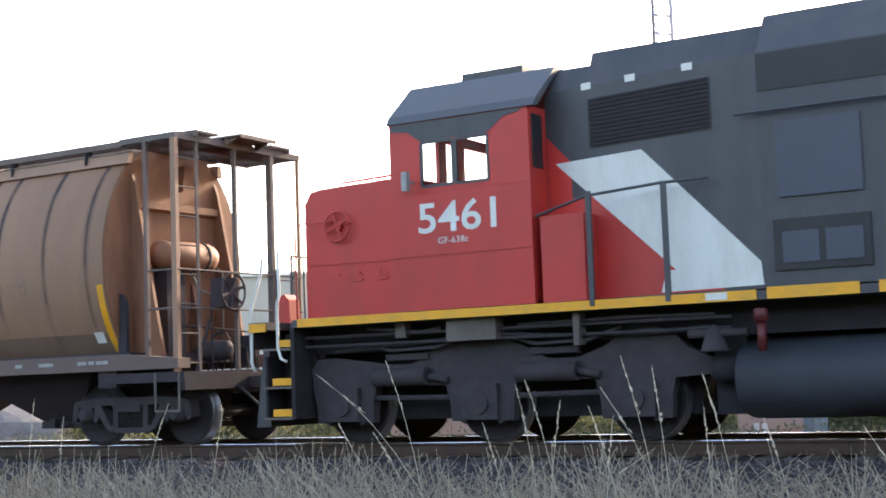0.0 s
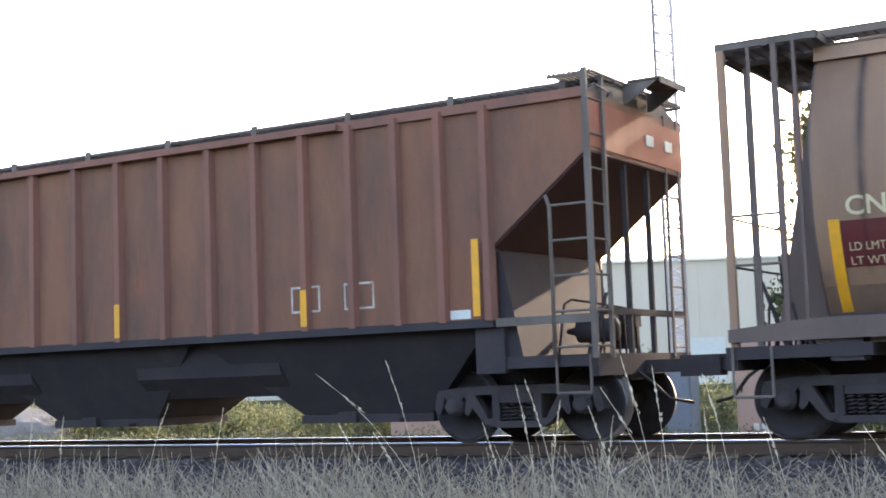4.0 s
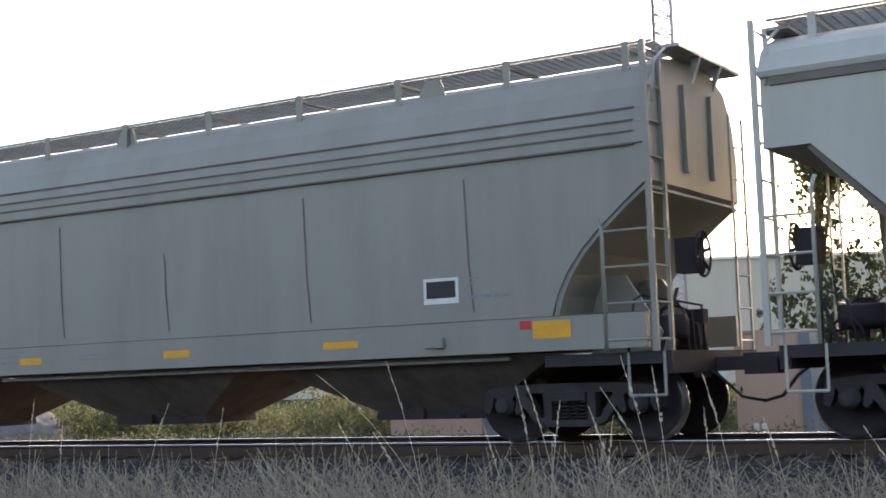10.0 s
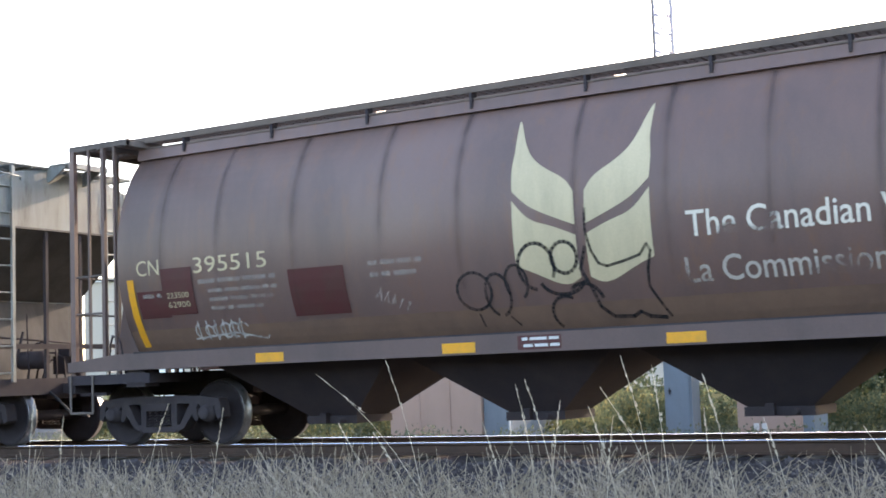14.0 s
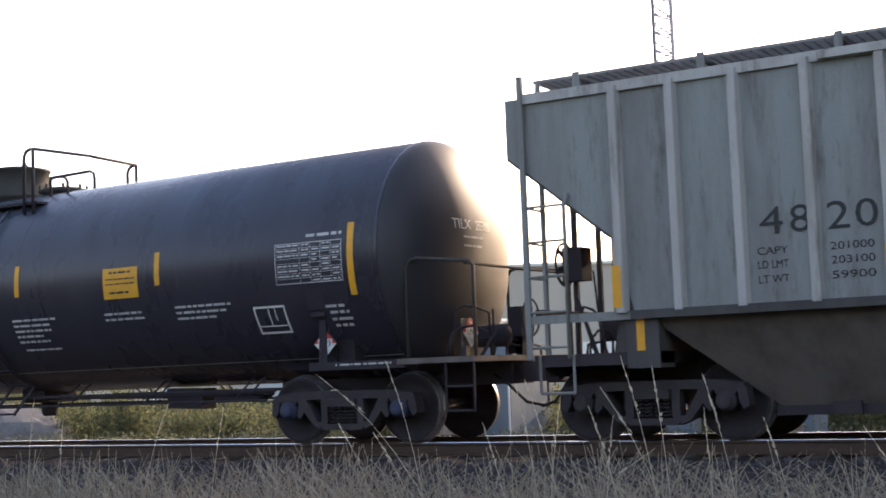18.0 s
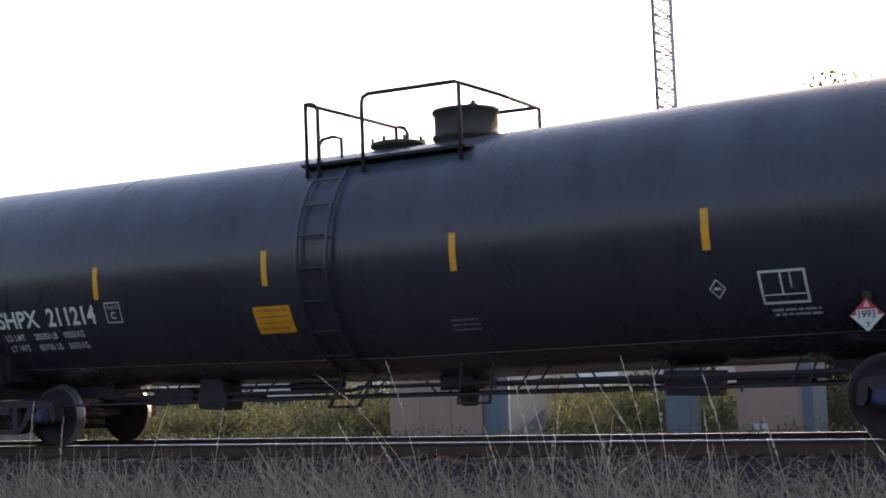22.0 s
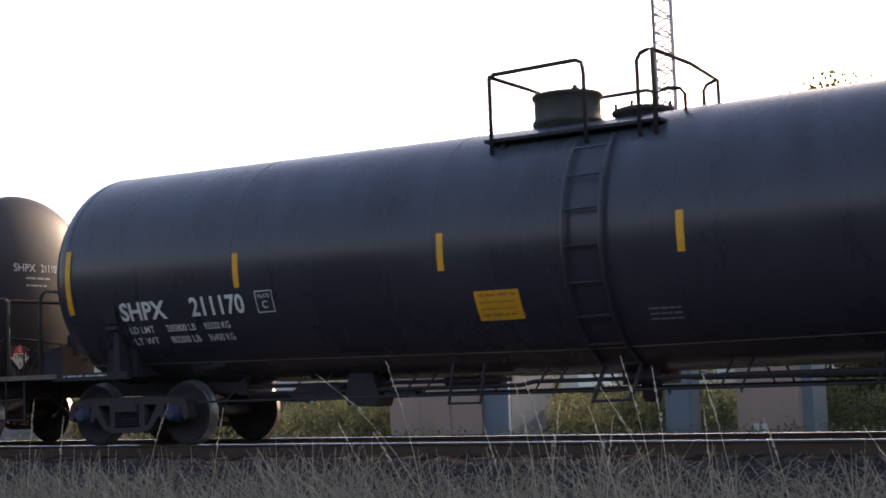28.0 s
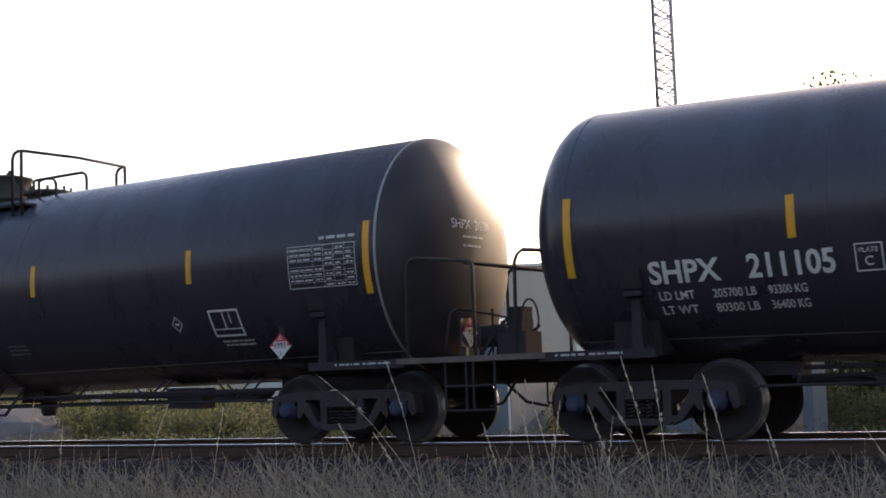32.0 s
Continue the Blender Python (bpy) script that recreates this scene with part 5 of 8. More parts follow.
for k in range(16):
    xx = -4.3 + 0.17 * k
    a = rng.uniform(1.50, 1.58)
    scallop((xx, 1.46), (xx + rng.uniform(0.06, 0.13), rng.uniform(1.44, 1.58)), rng.uniform(0.08, 0.2), 0.018)
    stroke(bm, cyl_side, [(xx + 0.03, a + 0.14), (xx + rng.uniform(0.02, 0.14), 1.46)], 0.016, 0.011)
tagged(part("graffiti", bm, M_GRAFF, car), "looping black spray-paint scrawl", kind="stuff")
bm = bmesh.new()
skin(bm, lambda z: 1.56, -0.95, -0.4, 1.13, 1.30, 0.006, 1)
part("stencil_panel", bm, M_MAROON, car)
bars("stencil_print", [(-0.92, -0.43, 1.24, 0.035), (-0.9, -0.42, 1.16, 0.035)], M_WTEXT, car, lambda z: 1.56, 0.01)
bm = bmesh.new()
skin(bm, cyl_side, 6.62, 6.80, 1.52, 1.68, 0.01, 2)
pieces("small_tag", bm, M_WTEXT, car)
bars("sill_print", [(5.2, 5.35, 1.2, 0.05), (5.7, 6.0, 1.2, 0.05), (6.5, 7.1, 1.2, 0.05), (-6.3, -5.7, 1.2, 0.04)], M_GALV, car, lambda z: 1.56, 0.006)

# second brown cylindrical hopper
car = cylinder_hopper(-94.7, "hopper_car", "dark brown cylindrical grain hopper with leaf emblem and pale title", M_BROWN2, M_SILL, M_SILL, [-6.6, -5.6, -4.3, -2.9, -1.75, -0.16, 1.0, 2.2, 3.4, 4.7, 5.9], 22, M_FAINT, M_TANEND)
wheat_emblem(car, -0.98, 0.80, 1.95, 2.55, 3.95, M_CREAM)
letters("reporting_mark", "CN", M_CREAM, car, cyl_side, -7.06, -6.64, 2.42, 2.64)
letters("car_number", "395515", M_CREAM, car, cyl_side, -6.01, -4.73, 2.40, 2.62)
for x0, x1, z0, z1 in ((-6.62, -6.06, 1.85, 2.5), (-7.1, -6.55, 1.82, 2.2), (-4.4, -3.5, 1.72, 2.34)):
    bm = bmesh.new()
    skin(bm, cyl_side, x0, x1, z0, z1, 0.007, 4)
    pieces("paint_patch", bm, M_MAROON2, car, "faded maroon patch")
bars("old_print", [(-5.95, -4.6, 2.25, 0.06), (-5.8, -4.6, 2.12, 0.05), (-5.8, -4.7, 2.0, 0.05), (-5.8, -4.9, 1.88, 0.05), (-3.1, -2.3, 2.3, 0.06), (-3.1, -2.4, 2.15, 0.06), (-7.0, -6.65, 2.1, 0.06)], M_CHALK, car, cyl_side)
for z, b in ((2.08, "223500"), (1.95, "62900")):
    letters("load_print", b, M_CREAM, car, cyl_side, -6.55, -6.15, z, z + 0.08, 0.012)
letters("painted_title", "The Canadian Wheat Board", M_WORN, car, cyl_side, 1.22, 5.40, 2.31, 2.61, bold=0.008, label="worn pale painted title")
letters("painted_title", "La Commission Canadienne du Bl\u00e9", M_WORN2, car, cyl_side, 1.15, 6.30, 1.80, 2.09, bold=0.006, label="half-vanished pale painted title")
for xx in (6.93, -7.2):
    bm = bmesh.new()
    skin(bm, cyl_side, xx - 0.06, xx + 0.06, 1.42, 2.38, 0.009, 8)
    part("reflector", bm, M_YELLOW, car, "tall yellow reflective strip")
for xx in (4.8, 1.15, -1.8, -4.72):
    bm = bmesh.new()
    skin(bm, lambda z: 1.56, xx - 0.235, xx + 0.235, 1.125, 1.25, 0.005, 1)
    part("reflector", bm, M_YELLOW, car, "yellow reflective strip")
bm = bmesh.new()
stroke(bm, cyl_side, arc(-0.72, 2.12, 0.24, -30, 260, 18, 1.15), 0.045, 0.011)
stroke(bm, cyl_side, arc(-0.34, 2.2, 0.17, 0, 360, 18, 1.1), 0.045, 0.011)
stroke(bm, cyl_side, arc(-1.62, 1.88, 0.24, 20, 380, 18, 0.95), 0.038, 0.011)
stroke(bm, cyl_side, arc(-1.30, 1.82, 0.17, -80, 250, 16, 1.5), 0.038, 0.011)
stroke(bm, cyl_side, arc(-1.02, 1.95, 0.15, -60, 220, 16, 1.4), 0.034, 0.011)
stroke(bm, cyl_side, arc(-0.40, 1.98, 0.30, 200, 340, 12, 0.7), 0.045, 0.011)
stroke(bm, cyl_side, arc(-0.15, 1.62, 0.24, 20, 130, 12, 1.1), 0.045, 0.011)
stroke(bm, cyl_side, arc(-0.42, 1.55, 0.2, 60, 230, 12), 0.038, 0.011)
stroke(bm, cyl_side, [(-0.02, 2.75), (-0.03, 2.5), (0.02, 2.25), (0.1, 2.1), (0.2, 2.06), (0.4, 2.1), (0.62, 2.16), (0.72, 2.28), (0.76, 2.2), (0.7, 2.0), (0.68, 1.8), (0.78, 1.6), (0.86, 1.45)], 0.034, 0.011)
stroke(bm, cyl_side, [(-0.05, 2.3), (-0.14, 2.05), (-0.05, 1.85), (0.02, 1.6), (0.16, 1.48), (0.4, 1.47), (0.5, 1.52), (0.6, 1.46), (0.8, 1.44)], 0.045, 0.011)
stroke(bm, cyl_side, [(-1.62, 1.6), (-1.6, 1.45)], 0.024, 0.011)
stroke(bm, cyl_side, [(-1.2, 1.55), (-1.1, 1.44)], 0.024, 0.011)
tagged(part("graffiti", bm, M_GRAFF, car), "looping black spray-paint scrawl", kind="stuff")
bm = bmesh.new()
skin(bm, lambda z: 1.56, -0.98, -0.4, 1.13, 1.30, 0.006, 1)
part("stencil_panel", bm, M_MAROON2, car)
bars("stencil_print", [(-0.92, -0.43, 1.24, 0.035), (-0.9, -0.42, 1.16, 0.035)], M_WTEXT, car, lambda z: 1.56, 0.01)
bm = bmesh.new()
skin(bm, cyl_side, 6.66, 6.84, 1.52, 1.70, 0.01, 2)
pieces("small_tag", bm, M_WTEXT, car)
bm = bmesh.new()
rng = random.Random(6)
for k in range(6):
    xx = -6.1 + 0.15 * k
    stroke(bm, cyl_side, arc(xx, 1.60, rng.uniform(0.06, 0.11), rng.uniform(0, 120), rng.uniform(220, 340), 7), 0.026)
    stroke(bm, cyl_side, [(xx - 0.04, 1.48), (xx - 0.02, 1.74)], 0.024)
stroke(bm, cyl_side, [(-6.25, 1.50), (-5.5, 1.56), (-5.0, 1.46), (-4.95, 1.50)], 0.024)
tagged(part("graffiti", bm, M_WHITESPRAY, car), "small white spray-paint scrawl", kind="stuff")
bm = bmesh.new()
for k in range(5):
    xx = -3.05 + 0.1 * k
    stroke(bm, cyl_side, [(xx, 1.9 - 0.05 * k), (xx + 0.08, 2.0 - 0.05 * k), (xx + 0.05, 1.8)], 0.02)
tagged(part("graffiti", bm, M_CHALK, car), "pale spray-paint scrawl", kind="stuff")


def ribbed_hopper(x, name, label, paint, ribpaint, lower, ribs, seed, roofpaint, gear, far=-8.5):
    random.seed(seed)
    car = new_car(name, label, x)
    out = [(far, 4.16), (8.5, 4.16), (8.5, 3.46), (7.18, 2.40), (7.18, 1.52), (-7.18, 1.52), (far + 1.32, 2.40), (far, 3.46)]
    bm = bmesh.new()
    hull(bm, out, 1.56)
    part("body", bm, paint, car, "ribbed flat hopper side with weathered paint")
    for s in (-1, 1):
        bm = bmesh.new()
        e = 8.5 if s > 0 else -far
        prism(bm, [(s * e, 3.46), (s * (e - 1.32), 2.40), (s * (e - 1.29), 2.38), (s * (e + 0.01), 3.43)], "y", -1.54, 1.54)
        pieces("slope_sheet", bm, M_SLOPE if lower is M_DARKGRIME else lower, car)
        bm = bmesh.new()
        prism(bm, [(s * 7.2, 1.05), (s * 7.2, 2.36), (s * 7.23, 2.36), (s * 7.5, 1.05)], "y", -1.45, 1.45)
        pieces("bulkhead", bm, lower, car)
        bm = bmesh.new()
        box(bm, min(s * 7.22, s * 8.5), max(s * 7.22, s * 8.5), -1.6, -1.54, 1.42, 1.52)
        part("end_beam", bm, gear, car)
    for k in ribs:
        bm = bmesh.new()
        for s in (-1, 1):
            prism(bm, [(k - 0.075, s * 1.56), (k + 0.075, s * 1.56), (k + 0.045, s * 1.66), (k - 0.045, s * 1.66)], "z", 1.5, 4.14)
        pieces("side_post", bm, ribpaint, car)
    bm = bmesh.new()
    for s in (-1, 1):
        box(bm, -8.5, 8.5, min(s * 1.55, s * 1.61), max(s * 1.55, s * 1.61), 4.08, 4.2)
    box(bm, -4.9, 5.0, -1.68, -1.6, 4.09, 4.17)
    pieces("top_chord", soften(bm, 0.01, 1), ribpaint, car)
    bm = bmesh.new()
    for s in (-1, 1):
        box(bm, -7.2, 7.2, min(s * 1.52, s * 1.64), max(s * 1.52, s * 1.64), 1.42, 1.52)
    pieces("side_sill", bm, lower, car)
    bm = bmesh.new()
    prism(bm, [(-1.56, 4.16), (-0.95, 4.35), (-0.4, 4.43), (0.4, 4.43), (0.95, 4.35), (1.56, 4.16)], "x", -8.48, 8.48)
    part("roof", bm, roofpaint, car)
    runningboard(car, far + 0.15, 8.5, 4.44 if lower is M_GREYGRIME else 4.38, M_BOARD if lower is M_GREYGRIME else M_GRIME, [-8 + 1.6 * k for k in range(11)], 1.05, 0.22, roofpaint, 9 if lower is M_GREYGRIME else 4)
    bm = bmesh.new()
    for k in range(6):
        xx = -6 + 2.4 * k
        box(bm, xx - 1.1, xx + 1.1, -0.3, 0.3, 4.4, 4.5)
    pieces("hatch_cover", soften(bm, 0.03, 1), roofpaint, car)
    # walkway across the roof's end, and the end of the long walkway over the coupler
    zt = 4.44 if lower is M_GREYGRIME else 4.40
    bm = bmesh.new()
    for k in range(9):
        xx = 8.0 + 0.066 * k
        box(bm, xx, xx + 0.03, -1.5, 1.5, zt, zt + 0.022)
    for y in (-1.5, -0.75, 0.0, 0.75, 1.47):
        box(bm, 7.98, 8.56, y, y + 0.03, zt - 0.03, zt - 0.001)
    pieces("walkway_bar", bm, roofpaint, car)
    bm = bmesh.new()
    box(bm, 8.57, 9.02, -0.40, 0.48, zt + 0.03, zt + 0.055)
    box(bm, 9.0, 9.02, -0.40, 0.48, zt - 0.03, zt + 0.03)
    for y in (-0.36, 0.42):
        prism(bm, [(8.5, zt - 0.22), (8.56, zt - 0.22), (8.98, zt + 0.03), (8.5, zt + 0.03)], "y", y - 0.015, y + 0.015)
    part("end_walkway", bm, roofpaint, car)
    bm = bmesh.new()
    pipe(bm, [(8.53, -1.5, zt - 0.2), (8.58, -1.45, zt - 0.16), (8.58, -1.0, zt - 0.2), (8.53, -0.96, zt - 0.24)], 0.014, 5)
    part("grab_iron", bm, gear, car)
    for k in (-4.75, 0, 4.75):
        bay(car, k, 2.33, 1.0, 1.46, 0.36, 1.5, 0.75, M_GRIME if lower is M_GREYGRIME else lower)
    # inner slope sheets between the bays
    for k in (-2.375, 2.375):
        bm = bmesh.new()
        prism(bm, [(-1.36, 1.45), (1.36, 1.45), (1.22, 0.95), (0.9, 0.66), (-0.9, 0.66), (-1.22, 0.95)], "x", k - 1.3, k + 1.3)
        part("inner_slope", soften(bm, 0.02, 1), M_GRIME if lower is M_GREYGRIME else lower, car)
    underframe(car, 8.4, 0.72, 1.04)
    for s in (-1, 1):
        end_gear(car, s, 8.5, gear, brake=(s < 0), lad_low=0.6)
        corner_ladder(car, s, s * 8.52, -1.60, -1.12, s * 8.0, 1.0, 4.42, 2.95, gear)
        bm = bmesh.new()
        box(bm, s * 8.45 - 0.03, s * 8.45 + 0.03, -0.4, -0.34, 1.0, 3.5)
        box(bm, s * 8.45 - 0.03, s * 8.45 + 0.03, 0.34, 0.4, 1.0, 3.5)
        box(bm, s * 8.45 - 0.03, s * 8.45 + 0.03, -1.5, 1.5, 1.52, 1.6)
        pieces("end_post", bm, M_UNDER, car)
        end_ladder(car, s * 8.5, 0.95, 1.4, 1.0, 4.2, gear, 0.40)
        truck(car, s * 7.2)
        bm = bmesh.new()
        box(bm, s * 7.1 - 0.2, s * 7.1 + 0.2, -1.55, -1.1, 0.86, 1.45)
        part("bolster_end", soften(bm, 0.02, 1), lower, car)
    return car


RIBS_B = [-7.15, -6.42, -5.74, -4.89, -4.09, -3.25, -2.43, -1.53, -0.62, 0.25, 1.1, 1.95, 2.8, 3.6, 4.4, 5.15, 5.85, 6.5, 7.15]
car = ribbed_hopper(-40.0, "hopper_car", "rust-brown ribbed hopper with sloped ends and faded lettering", M_RUST, M_RUSTRIB, M_DARKGRIME, RIBS_B, 31, M_GRIME, M_GRIME)
bm = bmesh.new()
skin(bm, lambda z: 1.56, -4.8, -4.15, 1.6, 4.06, 0.006, 2)
part("primed_panel", bm, M_RUSTRED, car, "reddish primed side panel")
for xx, z0, z1 in ((-7.15, 1.56, 2.52), (-4.09, 1.56, 2.04), (-1.53, 1.56, 2.06), (1.1, 1.56, 2.04), (4.4, 1.56, 2.04), (7.0, 1.56, 2.5)):
    bm = bmesh.new()
    skin(bm, lambda z: 1.66, xx - 0.05, xx + 0.05, z0, z1, 0.006, 1)
    part("reflector", bm, M_YELLOW, car, "yellow reflective strip")
bm = bmesh.new()
skin(bm, lambda z: 1.56, -6.14, -5.99, 2.85, 3.38, 0.008, 1)
stroke(bm, lambda z: 1.56, arc(-5.32, 3.1, 0.22, 40, 320, 12, 1.15), 0.09)
pieces("faded_letters", bm, M_OLDINK, car, "faded dark letters")
letters("faded_number", "76", M_OLDINK, car, lambda z: 1.56, -6.18, -5.88, 2.26, 2.44)
bars("faded_number", [(-5.56, -5.36, 2.3, 0.12), (-5.22, -5.05, 2.3, 0.12)], M_OLDINK, car, lambda z: 1.56)
bm = bmesh.new()
skin(bm, lambda z: 1.56, -6.2, -5.86, 1.56, 1.68, 0.01, 1)
skin(bm, lambda z: 1.56, 6.55, 6.86, 1.54, 1.65, 0.01, 1)
pieces("small_tag", bm, M_WTEXT, car)
bm = bmesh.new()
rng = random.Random(14)
for x0, x1 in ((-3.95, -3.42), (-3.15, -2.55)):
    for k in range(7):
        xx = x0 + (x1 - x0) * k / 7
        stroke(bm, lambda z: 1.56, arc(xx + 0.05, rng.uniform(1.82, 1.9), rng.uniform(0.05, 0.1), rng.uniform(0, 120), rng.uniform(220, 380), 9, 1.5), 0.045, 0.006 + 0.001 * k)
tagged(part("graffiti", bm, M_BLUESPRAY, car), "faded blue spray-paint scrawl", kind="stuff")
bm = bmesh.new()
for k in range(5):
    xx, zz = -2.32 + 0.06 * k, 1.78 + 0.045 * (k % 3)
    stroke(bm, lambda z: 1.56, [(xx, zz), (xx + 0.12, zz + 0.07), (xx + 0.3, zz + 0.05), (xx + 0.42, zz + 0.09)], 0.016, 0.007 + 0.001 * k)
tagged(part("graffiti", bm, M_CHALK, car), "pale chalk scrawl", kind="stuff")
bm = bmesh.new()
for x0, n in ((-5.05, 2), (-4.55, 6)):
    for k in range(n):
        stroke(bm, lambda z: 1.5, arc(x0 + 0.14 * k, 1.2, 0.055, 60 * k, 60 * k + 250, 8, 1.2), 0.02, 0.02)
tagged(part("graffiti", bm, M_RUBBED, car), "rubbed chalk scrawl on the hopper slope", kind="stuff")
for xa in (5.0, 4.15):
    bm = bmesh.new()
    stroke(bm, lambda z: 1.56, [(xa, 1.76), (xa, 2.08), (xa + 0.44, 2.08), (xa + 0.44, 1.76), (xa, 1.76)], 0.03)
    part("stencil_box", bm, M_TEXTGREY, car)
bm = bmesh.new()
box(bm, 8.502, 8.515, -1.54, 1.54, 3.50, 4.06)
part("end_sheet", bm, M_RUSTRED, car, "faded red end sheet")
bm = bmesh.new()
box(bm, 8.517, 8.53, 0.25, 0.5, 3.72, 3.86)
box(bm, 8.517, 8.53, 0.9, 1.15, 3.72, 3.86)
pieces("end_number_panel", bm, M_WHITE, car)

RIBS_G = [-7.31, -6.61, -5.87, -5.06, -4.26, -3.44, -2.61, -1.73, -0.9, -0.05, 0.8, 1.65, 2.45, 3.2, 4.0, 4.8, 5.6, 6.35, 7.1]
car = ribbed_hopper(-113.3, "hopper_car", "weathered grey ribbed hopper with sloped ends and black numbers", M_GREYWAG, M_GREYRIB, M_GREYGRIME, RIBS_G, 32, M_GREYWAG, M_GREYWAG, -8.75)
for ch, x0, x1 in (("4", -5.66, -5.40), ("8", -5.32, -5.10), ("2", -4.92, -4.68), ("0", -4.62, -4.38), ("3", -4.10, -3.88), ("2", -3.80, -3.55)):
    letters("car_number", ch, M_INK, car, lambda z: 1.56, x0, x1, 2.26, 2.56, label="black serif numeral")
bars("stencil_print", [(-6.44, -6.28, 2.27, 0.22), (-6.22, -6.06, 2.27, 0.22)], M_GREYGRIME, car, lambda z: 1.56)
for z, a, b in ((2.04, "CAPY", "201000"), (1.89, "LD LMT", "203100"), (1.73, "LT WT", "59900")):
    letters("load_print", a, M_UNDER, car, lambda z: 1.56, -5.70, -5.36, z, z + 0.085)
    letters("load_print", b, M_UNDER, car, lambda z: 1.56, -4.9, -4.44, z, z + 0.085)
bars("load_print", [(-4.08, -3.95, 2.04, 0.08), (-4.05, -3.55, 1.74, 0.07)], M_UNDER, car, lambda z: 1.56)
for xx, z0, z1 in ((-7.34, 1.56, 2.04), (-4.26, 1.56, 2.05), (-1.73, 1.56, 2.04), (0.8, 1.56, 2.04), (4.0, 1.55, 2.06), (7.08, 1.7, 2.18)):
    bm = bmesh.new()
    skin(bm, lambda z: 1.66, xx - 0.055, xx + 0.055, z0, z1, 0.006, 1)
    part("reflector", bm, M_YELLOW, car, "yellow reflective strip")
for xx in (-7.12, 7.12):
    bm = bmesh.new()
    skin(bm, lambda z: 1.55, xx - 0.05, xx + 0.05, 1.06, 1.46, 0.006, 1)
    part("reflector", bm, M_YELLOW, car)
bm = bmesh.new()
skin(bm, lambda z: 1.56, -3.34, -2.72, 1.56, 2.03, 0.008, 1)
pieces("paint_patch", bm, M_DUSTY, car, "tan overpainted patch")
for xa in (4.28, 5.06):
    bm = bmesh.new()
    skin(bm, lambda z: 1.56, xa, xa + 0.4, 1.76, 2.12, 0.008, 1)
    part("stencil_box", bm, M_INK, car)
    bm = bmesh.new()
    stroke(bm, lambda z: 1.56, [(xa, 1.76), (xa, 2.12), (xa + 0.4, 2.12), (xa + 0.4, 1.76), (xa, 1.76)], 0.02, 0.012)
    part("stencil_frame", bm, M_WTEXT, car)
bm = bmesh.new()
skin(bm, lambda z: 1.56, -1.5, -1.2, 1.73, 1.85, 0.01, 1)
pieces("small_tag", bm, M_WTEXT, car)
bm = bmesh.new()
stroke(bm, lambda z: 1.56, [(-1.5, 2.0), (-1.45, 2.4), (-1.25, 2.3), (-1.4, 2.15), (-1.15, 1.95)], 0.04)
stroke(bm, lambda z: 1.56, [(5.75, 1.9), (5.72, 2.1), (5.85, 2.0), (5.75, 1.92)], 0.02)
tagged(part("graffiti", bm, M_GREYINK, car), "small grey scrawl", kind="stuff")


